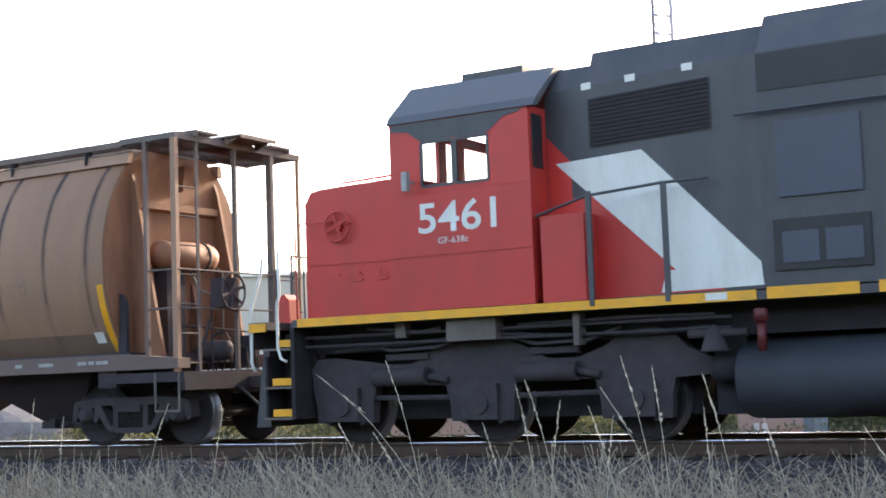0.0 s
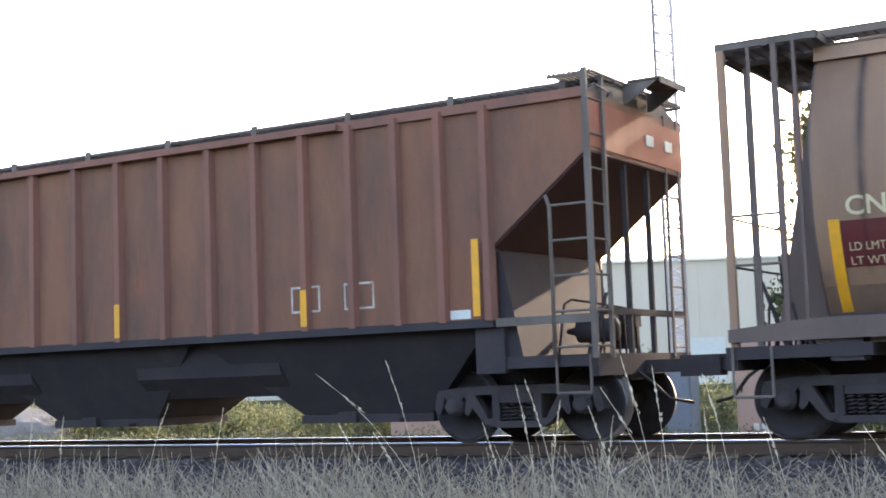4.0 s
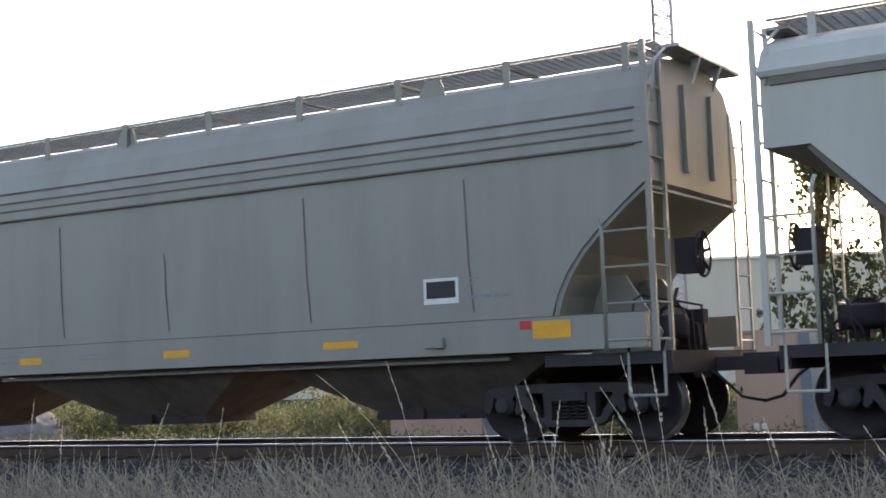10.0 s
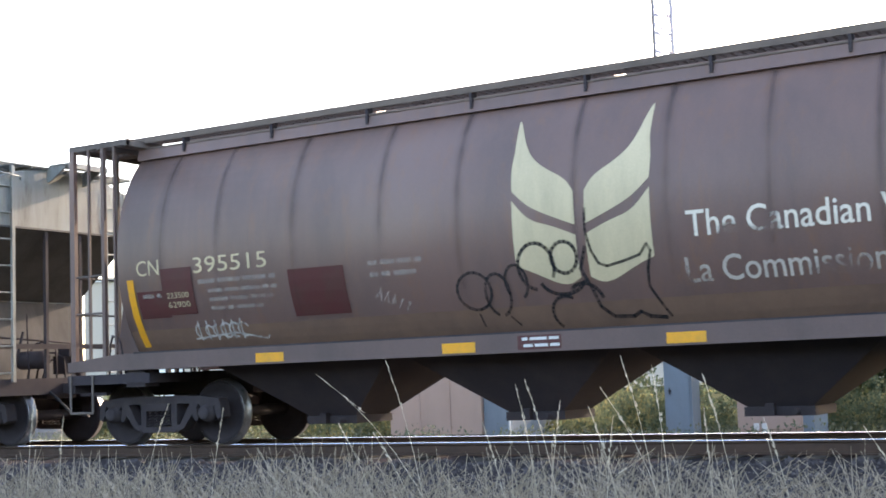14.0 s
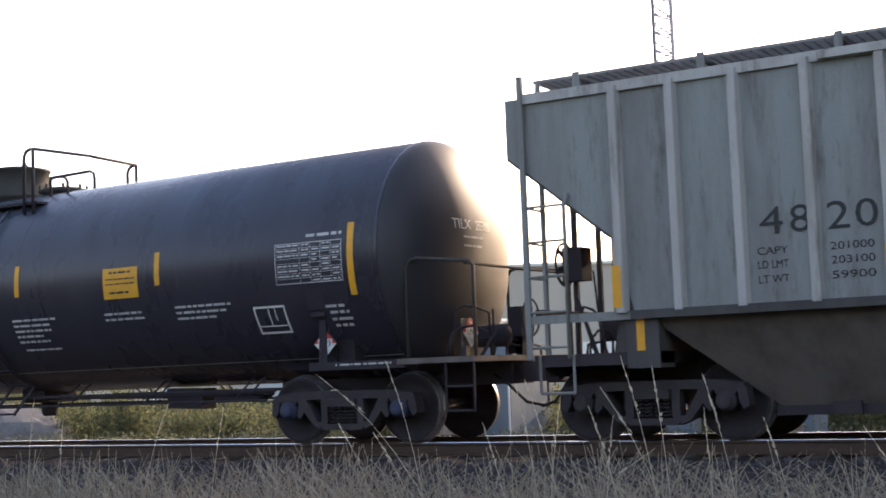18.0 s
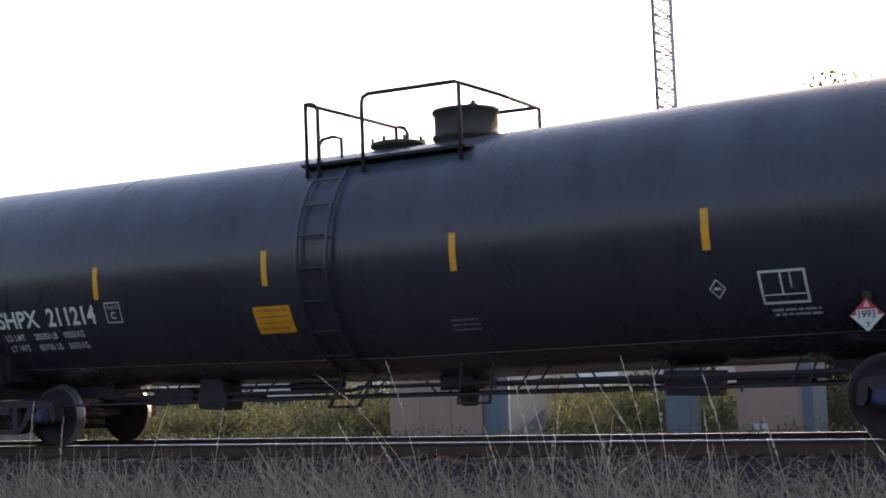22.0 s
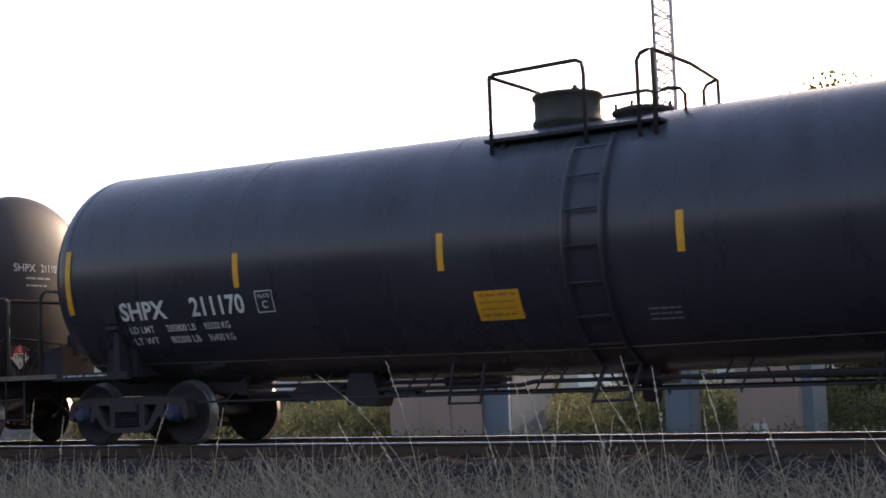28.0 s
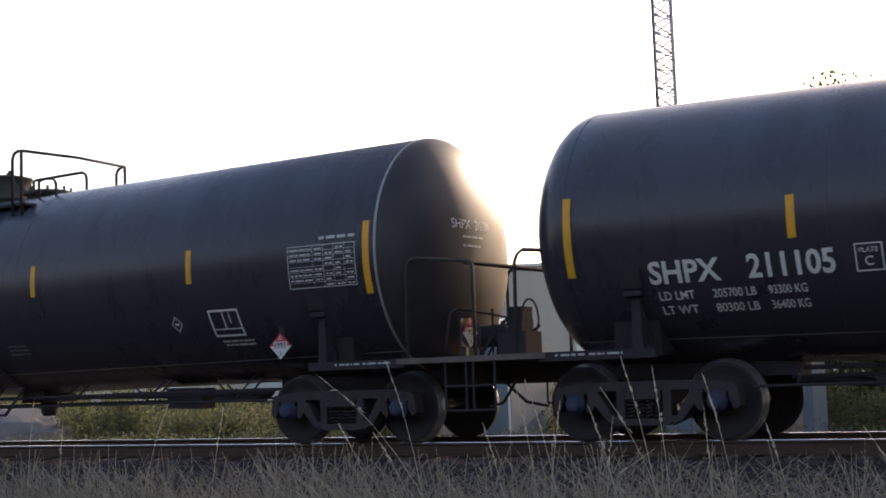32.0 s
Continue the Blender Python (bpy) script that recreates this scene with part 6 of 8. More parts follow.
def smooth_hopper(x, name, label, paint, kind, seed):
    """Smooth-sided hopper; kind 1 has flat sides with a bright lower edge, kind 2 bowed sides over a deep sill."""
    random.seed(seed)
    car = new_car(name, label, x)
    low = 1.66 if kind == 1 else 1.12
    if kind == 1:
        ends = [(8.52, 3.99), (8.52, 3.20), (8.0, 3.20), (7.12, 2.34), (7.12, low)]
        eave, roof_z = 3.97, 4.36
    else:
        ends = [(8.34, 3.46), (8.34, 3.02), (8.06, 2.80), (7.74, 2.53), (7.48, 2.28), (7.28, 2.02), (7.14, 1.76), (7.06, 1.5), (7.05, low)]
        eave, roof_z = 3.44, 4.42
    out = ends + [(-a, b) for a, b in ends[::-1]]
    bm = bmesh.new()
    hull(bm, out, 1.6)
    part("body", bm, paint, car, "smooth flat hopper side")
    bm = bmesh.new()
    if kind == 1:
        sec = [(1.6, 3.97), (1.66, 3.98), (1.68, 4.04), (1.62, 4.12), (1.52, 4.28), (1.34, 4.40), (0.95, 4.54), (0.4, 4.62)]
    else:
        sec = [(1.6, 3.44), (1.63, 3.45), (1.63, 3.58), (1.60, 3.59), (1.60, 3.71), (1.57, 3.72), (1.55, 3.87), (1.44, 4.14), (1.22, 4.42), (0.9, 4.54), (0.4, 4.62)]
    prism(bm, [(-y, z) for y, z in sec] + sec[::-1], "x", -ends[0][0], ends[0][0])
    part("roof", bm, paint, car, "rounded roof with moulded gutter")
    if kind == 1:
        bm = bmesh.new()
        for s in (-1, 1):
            prism(bm, [(s * 1.6, 3.88), (s * 1.63, 3.89), (s * 1.655, 3.975), (s * 1.6, 3.975)], "x", -8.4, 8.4)
        pieces("gutter", bm, M_GUTTER, car)
    else:
        for z, y in ((3.455, 1.64), (3.60, 1.64), (3.73, 1.61), (3.885, 1.565)):
            bm = bmesh.new()
            for s in (-1, 1):
                box(bm, -8.2, 8.2, min(s * 1.5, s * y), max(s * 1.5, s * y), z - 0.027, z - 0.003)
            pieces("gutter_line", bm, M_GRIME, car)
        bm = bmesh.new()
        for s in (-1, 1):
            box(bm, -8.2, 8.2, min(s * 1.6, s * 1.628), max(s * 1.6, s * 1.628), 1.502, 1.512)
        pieces("sill_joint", bm, M_GRIME, car)
    ny = 1.22
    runningboard(car, -ends[0][0] + 0.1, ends[0][0] + 0.02, 4.67, M_BOARD, [-8.0 + 1.6 * k for k in range(11)], ny, 0.34, paint, 10, 0.019)
    bm = bmesh.new()
    for s in (-1, 1):
        rod(bm, (-ends[0][0], s * (ny + 0.02), 4.705), (ends[0][0], s * (ny + 0.02), 4.705), 0.018, 6)
    pieces("board_edge", bm, M_GALV, car)
    bm = bmesh.new()
    for k in range(4):
        xx = -5.7 + 3.8 * k
        box(bm, xx - (1.7 if kind == 1 else 1.88), xx + (1.7 if kind == 1 else 1.88), -0.34, 0.34, 4.42, 4.65)
    pieces("hatch_cover", soften(bm, 0.03, 1), paint, car)
    for k in range(3):
        bm = bmesh.new()
        prism(bm, [(-5.3 + 5.3 * k - 0.28, 4.36), (-5.3 + 5.3 * k + 0.2, 4.36), (-5.3 + 5.3 * k + 0.1, 4.66), (-5.3 + 5.3 * k - 0.1, 4.66)], "y", -1.2, -1.16)
        part("roof_gusset", bm, paint, car)
    if kind == 1:
        bm = bmesh.new()
        for s in (-1, 1):
            box(bm, -7.12, 7.12, min(s * 1.5, s * 1.615), max(s * 1.5, s * 1.615), 1.60, 1.66)
        pieces("side_sill", bm, M_PALE, car)
        for k in (-2.375, 2.375):
            bm = bmesh.new()
            prism(bm, [(-0.62, 1.12), (-0.72, 0.62), (0.72, 0.62), (0.62, 1.12)], "x", k - 1.25, k + 1.25)
            part("sill_hood", soften(bm, 0.02, 1), M_GRIME, car, "dusty hood over the centre sill")
            # dark panel added to block the view through the void between the bays
            bm = bmesh.new()
            box(bm, k - 1.3, k + 1.3, -0.08, 0.08, 1.1, 1.6)
            part("cross_bearer", bm, M_DARKGRIME, car)
            bm = bmesh.new()
            box(bm, k - 0.78, k + 0.78, -1.52, 1.52, 1.48, 1.6)
            part("floor_sheet", bm, M_DARKGRIME, car)
        for k in (-4.75, 0, 4.75):
            bm = bmesh.new()
            v = [[bm.verts.new((k + a * hx, b * hy, z)) for a, b in ((-1, -1), (1, -1), (1, 1), (-1, 1))] for hx, hy, z in ((1.72, 1.56, 1.62), (1.66, 1.54, 1.42), (1.28, 0.85, 0.66))]
            for p, q in zip(v, v[1:]):
                for i in range(4):
                    bm.faces.new((p[i], p[(i + 1) % 4], q[(i + 1) % 4], q[i]))
            bm.faces.new(v[0]), bm.faces.new(v[-1])
            if k:
                e = math.copysign(1, k)
                f = [bm.verts.new((k + e * a, b, z)) for a, b, z in ((1.6, -1.5, 1.6), (2.3, -1.5, 1.6), (1.2, -0.8, 0.7), (1.6, 1.5, 1.6), (2.3, 1.5, 1.6), (1.2, 0.8, 0.7))]
                for c in ((0, 1, 2), (3, 5, 4), (1, 4, 5, 2), (0, 3, 4, 1), (0, 2, 5, 3)):
                    bm.faces.new([f[i] for i in c])
            part("hopper_bay", bm, M_GRIME, car, "dusty tapered hopper bay")
            bay(car, k, 1.15, 0.95, 0.67, 0.34, 0.78, 0.5, M_DARKGRIME)
            bm = bmesh.new()
            box(bm, k - 0.25, k + 0.25, -1.25, -1.05, 0.95, 1.02)
            rod(bm, (k - 0.1, -1.15, 0.95), (k + 0.1, -1.15, 0.88), 0.04, 8)
            part("vibrator_bracket", bm, M_GRIME, car)
        for s in (-1, 1):
            bm = bmesh.new()
            box(bm, s * 6.75 - 0.18, s * 6.75 + 0.18, -1.6, -1.3, 1.02, 1.6)
            part("bolster_web", soften(bm, 0.01, 1), M_PALE, car)
            bm = bmesh.new()
            box(bm, min(s * 5.4, s * 6.6), max(s * 5.4, s * 6.6), -1.3, 1.3, 1.25, 1.6)
            part("bolster", bm, M_DARKGRIME, car)
    else:
        for k in range(3):
            bay(car, -4.75 + 4.75 * k, 2.2, 0.8, 1.06, 0.38, 1.4, 0.55, M_GRIME)
        bm = bmesh.new()
        for s in (-1, 1):
            box(bm, -8.25, 8.25, min(s * 1.5, s * 1.625), max(s * 1.5, s * 1.625), 1.10, 1.50)
        pieces("side_sill", soften(bm, 0.012, 1), paint, car, "deep grey side sill")
        bm = bmesh.new()
        rod(bm, (-6.0, -1.45, 1.02), (-2.9, -1.45, 1.02), 0.03, 6)
        rod(bm, (-2.4, -1.45, 1.03), (6.4, -1.45, 1.03), 0.025, 6)
        part("brake_pipe", bm, M_GALV, car)
    seams = (-6.15, -4.3, -2.5, -0.7, 1.1, 2.9, 4.7, 6.4) if kind == 1 else (-5.86, -3.5, -0.98, 1.05, 3.5, 5.95)
    for k in seams:
        if kind == 2:
            bm = bmesh.new()
            stroke(bm, flat_side, [(k - 0.02, 2.7 if 0 < k < 2 else 3.25), (k, 2.6), (k + 0.01, 2.2), (k + 0.06, 1.62)], 0.024, 0.006)
            part("grime_run", bm, M_GRIME, car)
            continue
        bm = bmesh.new()
        for s in (-1, 1):
            box(bm, k - 0.018, k + 0.018, min(s * 1.6, s * 1.606), max(s * 1.6, s * 1.606), 1.75, 3.4 if kind == 2 else 3.86)
        pieces("side_seam", bm, paint if kind == 1 else M_GRIME, car)
    underframe(car, 8.3, 0.72, 1.04, inner=0.0 if kind == 1 else 6.4)
    half = 8.5
    for s in (-1, 1):
        # inside of the end: sloping sheet, grimy
        bm = bmesh.new()
        if kind == 1:
            prism(bm, [(s * 8.0, 3.19), (s * 7.13, 2.33), (s * 7.13, 1.7), (s * 7.16, 1.7), (s * 7.2, 2.25), (s * 8.05, 3.17)], "y", -1.57, 1.57)
            for y in (-1.5, 0, 1.5):
                prism(bm, [(s * 7.1, 1.05), (s * (7.78 if s > 0 else 7.36), 1.05), (s * (7.74 if s > 0 else 7.32), 1.6), (s * (7.6 if s > 0 else 7.3), 2.3), (s * 7.28, 2.35), (s * 7.1, 2.2)], "y", y - 0.02, y + 0.02)
        else:
            prism(bm, [(s * 8.3, 2.97), (s * 8.05, 2.785), (s * 7.735, 2.52), (s * 7.475, 2.27), (s * 7.275, 2.01), (s * 7.135, 1.75), (s * 7.07, 1.5), (s * 7.07, 1.1), (s * 7.13, 1.1), (s * 7.13, 1.5), (s * 7.2, 1.74), (s * 7.33, 1.99), (s * 7.52, 2.24), (s * 7.77, 2.49), (s * 8.08, 2.75), (s * 8.32, 2.93)], "y", -1.57, 1.57)
            for y in (-0.6, 0.6):
                prism(bm, [(s * 7.1, 1.05), (s * 8.2, 1.05), (s * 7.6, 2.0), (s * 7.2, 2.0)], "y", y - 0.02, y + 0.02)
        pieces("slope_sheet", bm, M_DUSTY if kind == 1 else paint, car)
        bm = bmesh.new()
        for y in (-0.35, 0.6):
            box(bm, s * ends[0][0] - 0.02, s * ends[0][0] + 0.05, y - 0.04, y + 0.04, 3.22, 4.3)
        pieces("end_stiffener", bm, paint, car)
        end_gear(car, s, half, M_PALE if kind == 1 else M_GALV, brake=True, lad_low=0.55)
        corner_ladder(car, s, s * (8.58 if kind == 1 else 8.36), -1.62, -1.14, s * (8.02 if kind == 1 else 7.75), 1.05, 4.64, 2.86 if kind == 1 else 2.6, M_PALE if kind == 1 else paint)
        bm = bmesh.new()
        pipe(bm, [(s * (half - 0.05), -1.62, 3.9), (s * (half - 0.05), -1.5, 4.4), (s * (half - 0.07), -1.0, 4.66)], 0.02, 6)
        part("roof_grab", bm, M_PALE if kind == 1 else M_GALV, car)
        end_ladder(car, s * half, 0.9, 1.4, 1.05, 4.1, M_PALE if kind == 1 else M_GALV, 0.42)
        truck(car, s * 7.0 if kind == 1 else s * 7.0)
        bm = bmesh.new()
        box(bm, min(s * 8.3, s * 8.62), max(s * 8.3, s * 8.62), -1.1, 1.1, 4.62, 4.66)
        prism(bm, [(s * 8.5, 4.3), (s * 8.62, 4.62), (s * 8.5, 4.62)], "y", -0.4, -0.34)
        prism(bm, [(s * 8.5, 4.3), (s * 8.62, 4.62), (s * 8.5, 4.62)], "y", 0.34, 0.4)
        part("end_walkway", bm, M_GALV, car)
    return car


car = smooth_hopper(-58.5, "hopper_car", "pale grey smooth-sided hopper with orange edge strips", M_PALE, 1, 41)
bm = bmesh.new()
skin(bm, flat_side, -6.06, -4.95, 2.76, 3.16, 0.005, 1)
pieces("mark_panel", bm, M_MARK, car, "grey panel behind the mark")
letters("reporting_mark", "SMW", M_INK, car, flat_side, -6.02, -5.005, 2.80, 3.12, 0.009)
letters("reporting_mark", "SMW", M_INK, car, flat_side, -5.995, -4.98, 2.80, 3.12, 0.012)
letters("car_number", "851170", M_INK, car, flat_side, -5.97, -4.80, 2.25, 2.55, 0.006, 0.015)
letters("load_print", "LD LMT  224400", M_INK, car, flat_side, -5.94, -5.24, 1.97, 2.05, 0.006)
letters("load_print", "LT WT   61600", M_INK, car, flat_side, -5.94, -5.24, 1.80, 1.88, 0.006)
bm = bmesh.new()
skin(bm, flat_side, -4.5, -4.24, 2.52, 2.82, 0.005, 1)
part("plate_box", bm, M_INK, car)
bm = bmesh.new()
skin(bm, flat_side, -4.48, -4.26, 2.54, 2.80, 0.007, 1)
part("plate_field", bm, M_MARK, car)
letters("plate_letter", "C", M_INK, car, flat_side, -4.41, -4.33, 2.59, 2.69, 0.009)
bars("plate_print", [(-4.46, -4.28, 2.73, 0.03)], M_GREYINK, car, flat_side, 0.009)
for x0, x1 in ((-7.05, -6.52), (-4.62, -4.16), (-1.78, -1.33), (1.0, 1.45), (3.89, 4.36), (6.22, 7.10)):
    bm = bmesh.new()
    skin(bm, lambda z: 1.615, x0, x1, 1.575, 1.66, 0.004, 1)
    part("reflector", bm, M_ORANGE, car, "dull orange reflective strip")
for x0, x1, z0, z1, m in ((4.53, 4.92, 1.86, 2.15, M_INK), (0.02, 0.5, 1.84, 2.15, M_GREYINK)):
    bm = bmesh.new()
    skin(bm, flat_side, x0, x1, z0, z1, 0.006, 1)
    part("stencil_box", bm, m, car)
bars("stencil_print", [(4.58, 4.7, 2.07, 0.04), (4.57, 4.9, 1.9, 0.02), (4.83, 4.86, 1.95, 0.15)], M_WTEXT, car, flat_side, 0.01)
bars("small_print", [(3.7, 4.25, 1.96, 0.03), (3.75, 4.2, 1.89, 0.03), (5.25, 5.65, 2.03, 0.035), (5.25, 5.7, 1.96, 0.035), (5.25, 5.6, 1.89, 0.03), (6.35, 6.9, 1.96, 0.03), (6.3, 6.95, 1.90, 0.03),
                     (-0.35, -0.05, 2.0, 0.03), (-0.35, -0.05, 1.94, 0.03), (-0.35, -0.05, 1.87, 0.03), (-7.08, -6.82, 1.85, 0.02), (-7.05, -6.85, 1.78, 0.02), (0.06, 0.46, 2.07, 0.03), (0.06, 0.46, 1.98, 0.03), (0.06, 0.46, 1.9, 0.03)],
     M_GREYINK, car, flat_side, 0.008)
bm = bmesh.new()
stroke(bm, flat_side, arc(-2.2, 2.05, 0.13, 30, 340, 10), 0.02)
stroke(bm, flat_side, [(-2.4, 2.1), (-2.32, 1.88), (-2.2, 2.0), (-1.95, 1.85)], 0.02)
stroke(bm, flat_side, arc(5.95, 2.19, 0.06, 0, 360, 10), 0.02)
tagged(part("graffiti", bm, M_GREYINK, car), "small grey scrawl", kind="stuff")

car = smooth_hopper(-76.73, "hopper_car", "steel grey hopper with deep sill and yellow strips", M_STEELGREY, 2, 42)
letters("reporting_mark", "SMW", M_INK, car, flat_side, -5.74, -4.97, 2.48, 2.79, 0.006)
letters("car_number", "850764", M_INK, car, flat_side, -5.70, -4.36, 1.94, 2.22, 0.006, 0.012)
for z, tx in ((1.31, "LD LMT 223500"), (1.17, "LT WT   62500")):
    letters("load_print", tx, M_GREYINK, car, lambda z: 1.625, -5.7, -5.0, z, z + 0.07, 0.006)
bm = bmesh.new()
stroke(bm, flat_side, [(-3.16, 2.25), (-3.16, 2.52), (-2.92, 2.52), (-2.92, 2.25), (-3.16, 2.25)], 0.018)
part("plate_box", bm, M_INK, car)
letters("plate_letter", "C", M_INK, car, flat_side, -3.08, -3.0, 2.29, 2.38, 0.006)
bars("plate_print", [(-3.12, -2.95, 2.43, 0.03)], M_INK, car, flat_side)
for x0, x1, z0, z1 in ((-7.3, -6.82, 1.24, 1.44), (6.81, 7.31, 1.25, 1.46), (-4.53, -4.06, 1.24, 1.33), (-1.83, -1.38, 1.24, 1.34), (1.02, 1.5, 1.24, 1.34), (3.76, 4.3, 1.25, 1.34)):
    bm = bmesh.new()
    skin(bm, lambda z: 1.625, x0, x1, z0, z1, 0.005, 1)
    part("reflector", bm, M_YELLOW, car, "yellow reflective strip")
for x0, x1 in ((-6.79, -6.66), (6.64, 6.79)):
    bm = bmesh.new()
    skin(bm, lambda z: 1.625, x0, x1, 1.37, 1.47, 0.005, 1)
    part("red_tag", bm, M_SIGNRED, car)
bm = bmesh.new()
skin(bm, flat_side, 5.30, 5.80, 1.74, 2.06, 0.006, 1)
part("stencil_frame", bm, M_WTEXT, car)
bm = bmesh.new()
skin(bm, flat_side, 5.34, 5.76, 1.81, 2.02, 0.009, 1)
part("stencil_box", bm, M_INK, car)
bars("small_print", [(5.95, 6.15, 2.02, 0.03), (5.95, 6.1, 1.96, 0.03), (5.95, 6.5, 1.78, 0.04), (-2.6, -1.9, 1.36, 0.03), (-2.65, -1.85, 1.27, 0.03), (-0.6, -0.1, 1.33, 0.025), (-0.6, -0.05, 1.27, 0.025)], M_GREYINK, car, lambda z: 1.60 if z > 1.5 else 1.625)
for xx in (-6.6, 5.45):
    bm = bmesh.new()
    box(bm, xx - 0.14, xx + 0.14, -1.68, -1.62, 1.2, 1.32)
    part("sill_fitting", soften(bm, 0.02, 1), M_STEELGREY, car)


# ---- locomotive ----
def locomotive(x):
    random.seed(5)
    car = new_car("locomotive", "red, black and white diesel locomotive with yellow sill stripe", x, category="locomotive")
    # nose
    bm = bmesh.new()
    prism(bm, [(-9.02, 1.68), (-9.02, 3.22), (-8.92, 3.38), (-8.77, 3.41), (-7.4, 3.45), (-7.4, 1.68)], "y", -1.22, 1.22)
    part("nose", soften(bm, 0.08, 3), M_RED, car, "red short hood with rounded corners")
    # cab
    cab = [(-1.5, 1.68), (-1.5, 4.02), (-1.42, 4.16), (-0.86, 4.62), (0.86, 4.62), (1.42, 4.16), (1.5, 4.02), (1.5, 1.68)]
    bm = bmesh.new()
    x0, x1, xb = -7.45, -5.45, -5.45
    for s in (-1, 1):
        a, b = sorted((s * 1.44, s * 1.5))
        box(bm, x0, -6.98, a, b, 1.68, 4.1)
        box(bm, -6.02, x1, a, b, 1.68, 4.1)
        box(bm, -6.98, -6.02, a, b, 1.68, 3.24)
        box(bm, -6.98, -6.02, a, b, 3.80, 4.1)
    box(bm, x0, x0 + 0.06, -1.44, 1.44, 1.68, 3.45)
    box(bm, x0, x0 + 0.06, -1.44, 1.44, 4.02, 4.16)
    for y0, y1 in ((-1.44, -1.25), (-0.35, -0.15), (0.15, 0.35), (1.25, 1.44)):
        box(bm, x0, x0 + 0.06, y0, y1, 3.45, 4.02)
    box(bm, x1 - 0.05, x1, -1.44, 1.44, 1.68, 4.1)
    box(bm, x0, x1, -1.44, 1.44, 1.68, 1.72)
    pieces("cab_panel", bm, M_RED, car, "red cab sheet round the windows")
    bm = bmesh.new()
    prism(bm, [(-1.53, 4.08), (-1.45, 4.19), (-0.88, 4.66), (0.88, 4.66), (1.45, 4.19), (1.53, 4.08), (1.44, 4.08), (0.85, 4.58), (-0.85, 4.58), (-1.44, 4.08)], "x", -7.48, -5.35)
    part("cab_roof", bm, M_LGREY, car, "dark faceted cab roof")
    bm = bmesh.new()
    box(bm, -6.85, -5.95, -0.6, 0.6, 4.64, 4.82)
    part("roof_hatch", soften(bm, 0.02, 1), M_LBLACK, car)
    bm = bmesh.new()
    bm.faces.new([bm.verts.new((a, -1.508, z)) for a, z in ((-7.42, 3.98), (-7.18, 3.96), (-6.98, 3.82), (-6.02, 3.82), (-5.78, 4.0), (-5.6, 4.02), (-5.5, 4.07), (-7.42, 4.07))])
    part("window_header", bm, M_LBLACK, car)
    for s in (-1, 1):
        y = s * 1.49
        bm = bmesh.new()
        for a, b in ((-6.98, -6.52), (-6.48, -6.02)):
            for p, q in (((a, 3.24), (b, 3.24)), ((a, 3.80), (b, 3.80)), ((a, 3.24), (a, 3.80)), ((b, 3.24), (b, 3.80))):
                rod(bm, (p[0], y, p[1]), (q[0], y, q[1]), 0.025, 4)
        part("window_frame", bm, M_LBLACK, car)
        for a, b in ((-6.98, -6.52), (-6.48, -6.02)):
            bm = bmesh.new()
            box(bm, a, b, y - 0.004, y + 0.004, 3.24, 3.80)
            part("window_pane", bm, M_GLASS, car).visible_shadow = False
    bm = bmesh.new()
    box(bm, -7.14, -7.06, -1.74, -1.66, 3.18, 3.42)
    rod(bm, (-7.1, -1.66, 3.3), (-7.1, -1.48, 3.3), 0.015, 6)
    part("mirror", soften(bm, 0.01, 1), M_GALV, car)
    # Draper taper behind the cab
    def wide(xx):
        return min(1.5, 1.02 + max(0, xx + 5.4) / 2.8 * 0.48)
    bm = bmesh.new()
    top = [(-5.4, 4.60), (-4.85, 4.60), (-4.85, 4.76)]
    plan = [(-5.45, 1.02), (-2.6, 1.5), (10.2, 1.5)]
    prism(bm, [(a, -b) for a, b in plan] + [(a, b) for a, b in plan[::-1]], "z", 1.68, 4.30)
    part("carbody", bm, M_LBLACK, car, "weathered black full-width carbody")
    bm = bmesh.new()
    prism(bm, [(-1.0, 4.28), (-0.8, 4.62), (0.8, 4.62), (1.0, 4.28)], "x", -5.42, -4.8)
    prism(bm, [(-1.1, 4.28), (-0.85, 4.76), (0.85, 4.76), (1.1, 4.28)], "x", -4.85, -2.6)
    prism(bm, [(-1.5, 4.28), (-1.1, 4.80), (1.1, 4.80), (1.5, 4.28)], "x", -2.6, 10.2)
    part("hood_roof", bm, M_LBLACK, car, "black roof hatches")
    bm = bmesh.new()
    for xx in (0.5, 3.0, 5.5):
        lathe(bm, [(4.78, 0.62), (4.95, 0.62), (4.97, 0.56), (4.97, 0.0)], "z", (xx, 0, 0), 28)
    pieces("cooling_fan", bm, M_LBLACK, car)

    def on_taper(name, pts, m, off, label=""):
        b = bmesh.new()
        b.faces.new([b.verts.new((a, -wide(a) - off, z)) for a, z in pts])
        return part(name, b, m, car, label)
    on_taper("red_panel", [(-5.44, 1.70), (-3.1, 1.70), (-5.0, 3.3), (-5.44, 3.75)], M_RED, 0.006)
    on_taper("white_stripe", [(-5.32, 3.40), (-4.10, 3.42), (-2.66, 1.98), (-2.64, 1.72), (-3.92, 1.72), (-3.85, 1.97), (-3.72, 1.97)], M_WHITE, 0.012, "broad white diagonal stripe")
    on_taper("intake_grille", [(-4.82, 3.52), (-3.17, 3.52), (-3.17, 4.13), (-4.82, 4.13)], M_INK, 0.008)
    bm = bmesh.new()
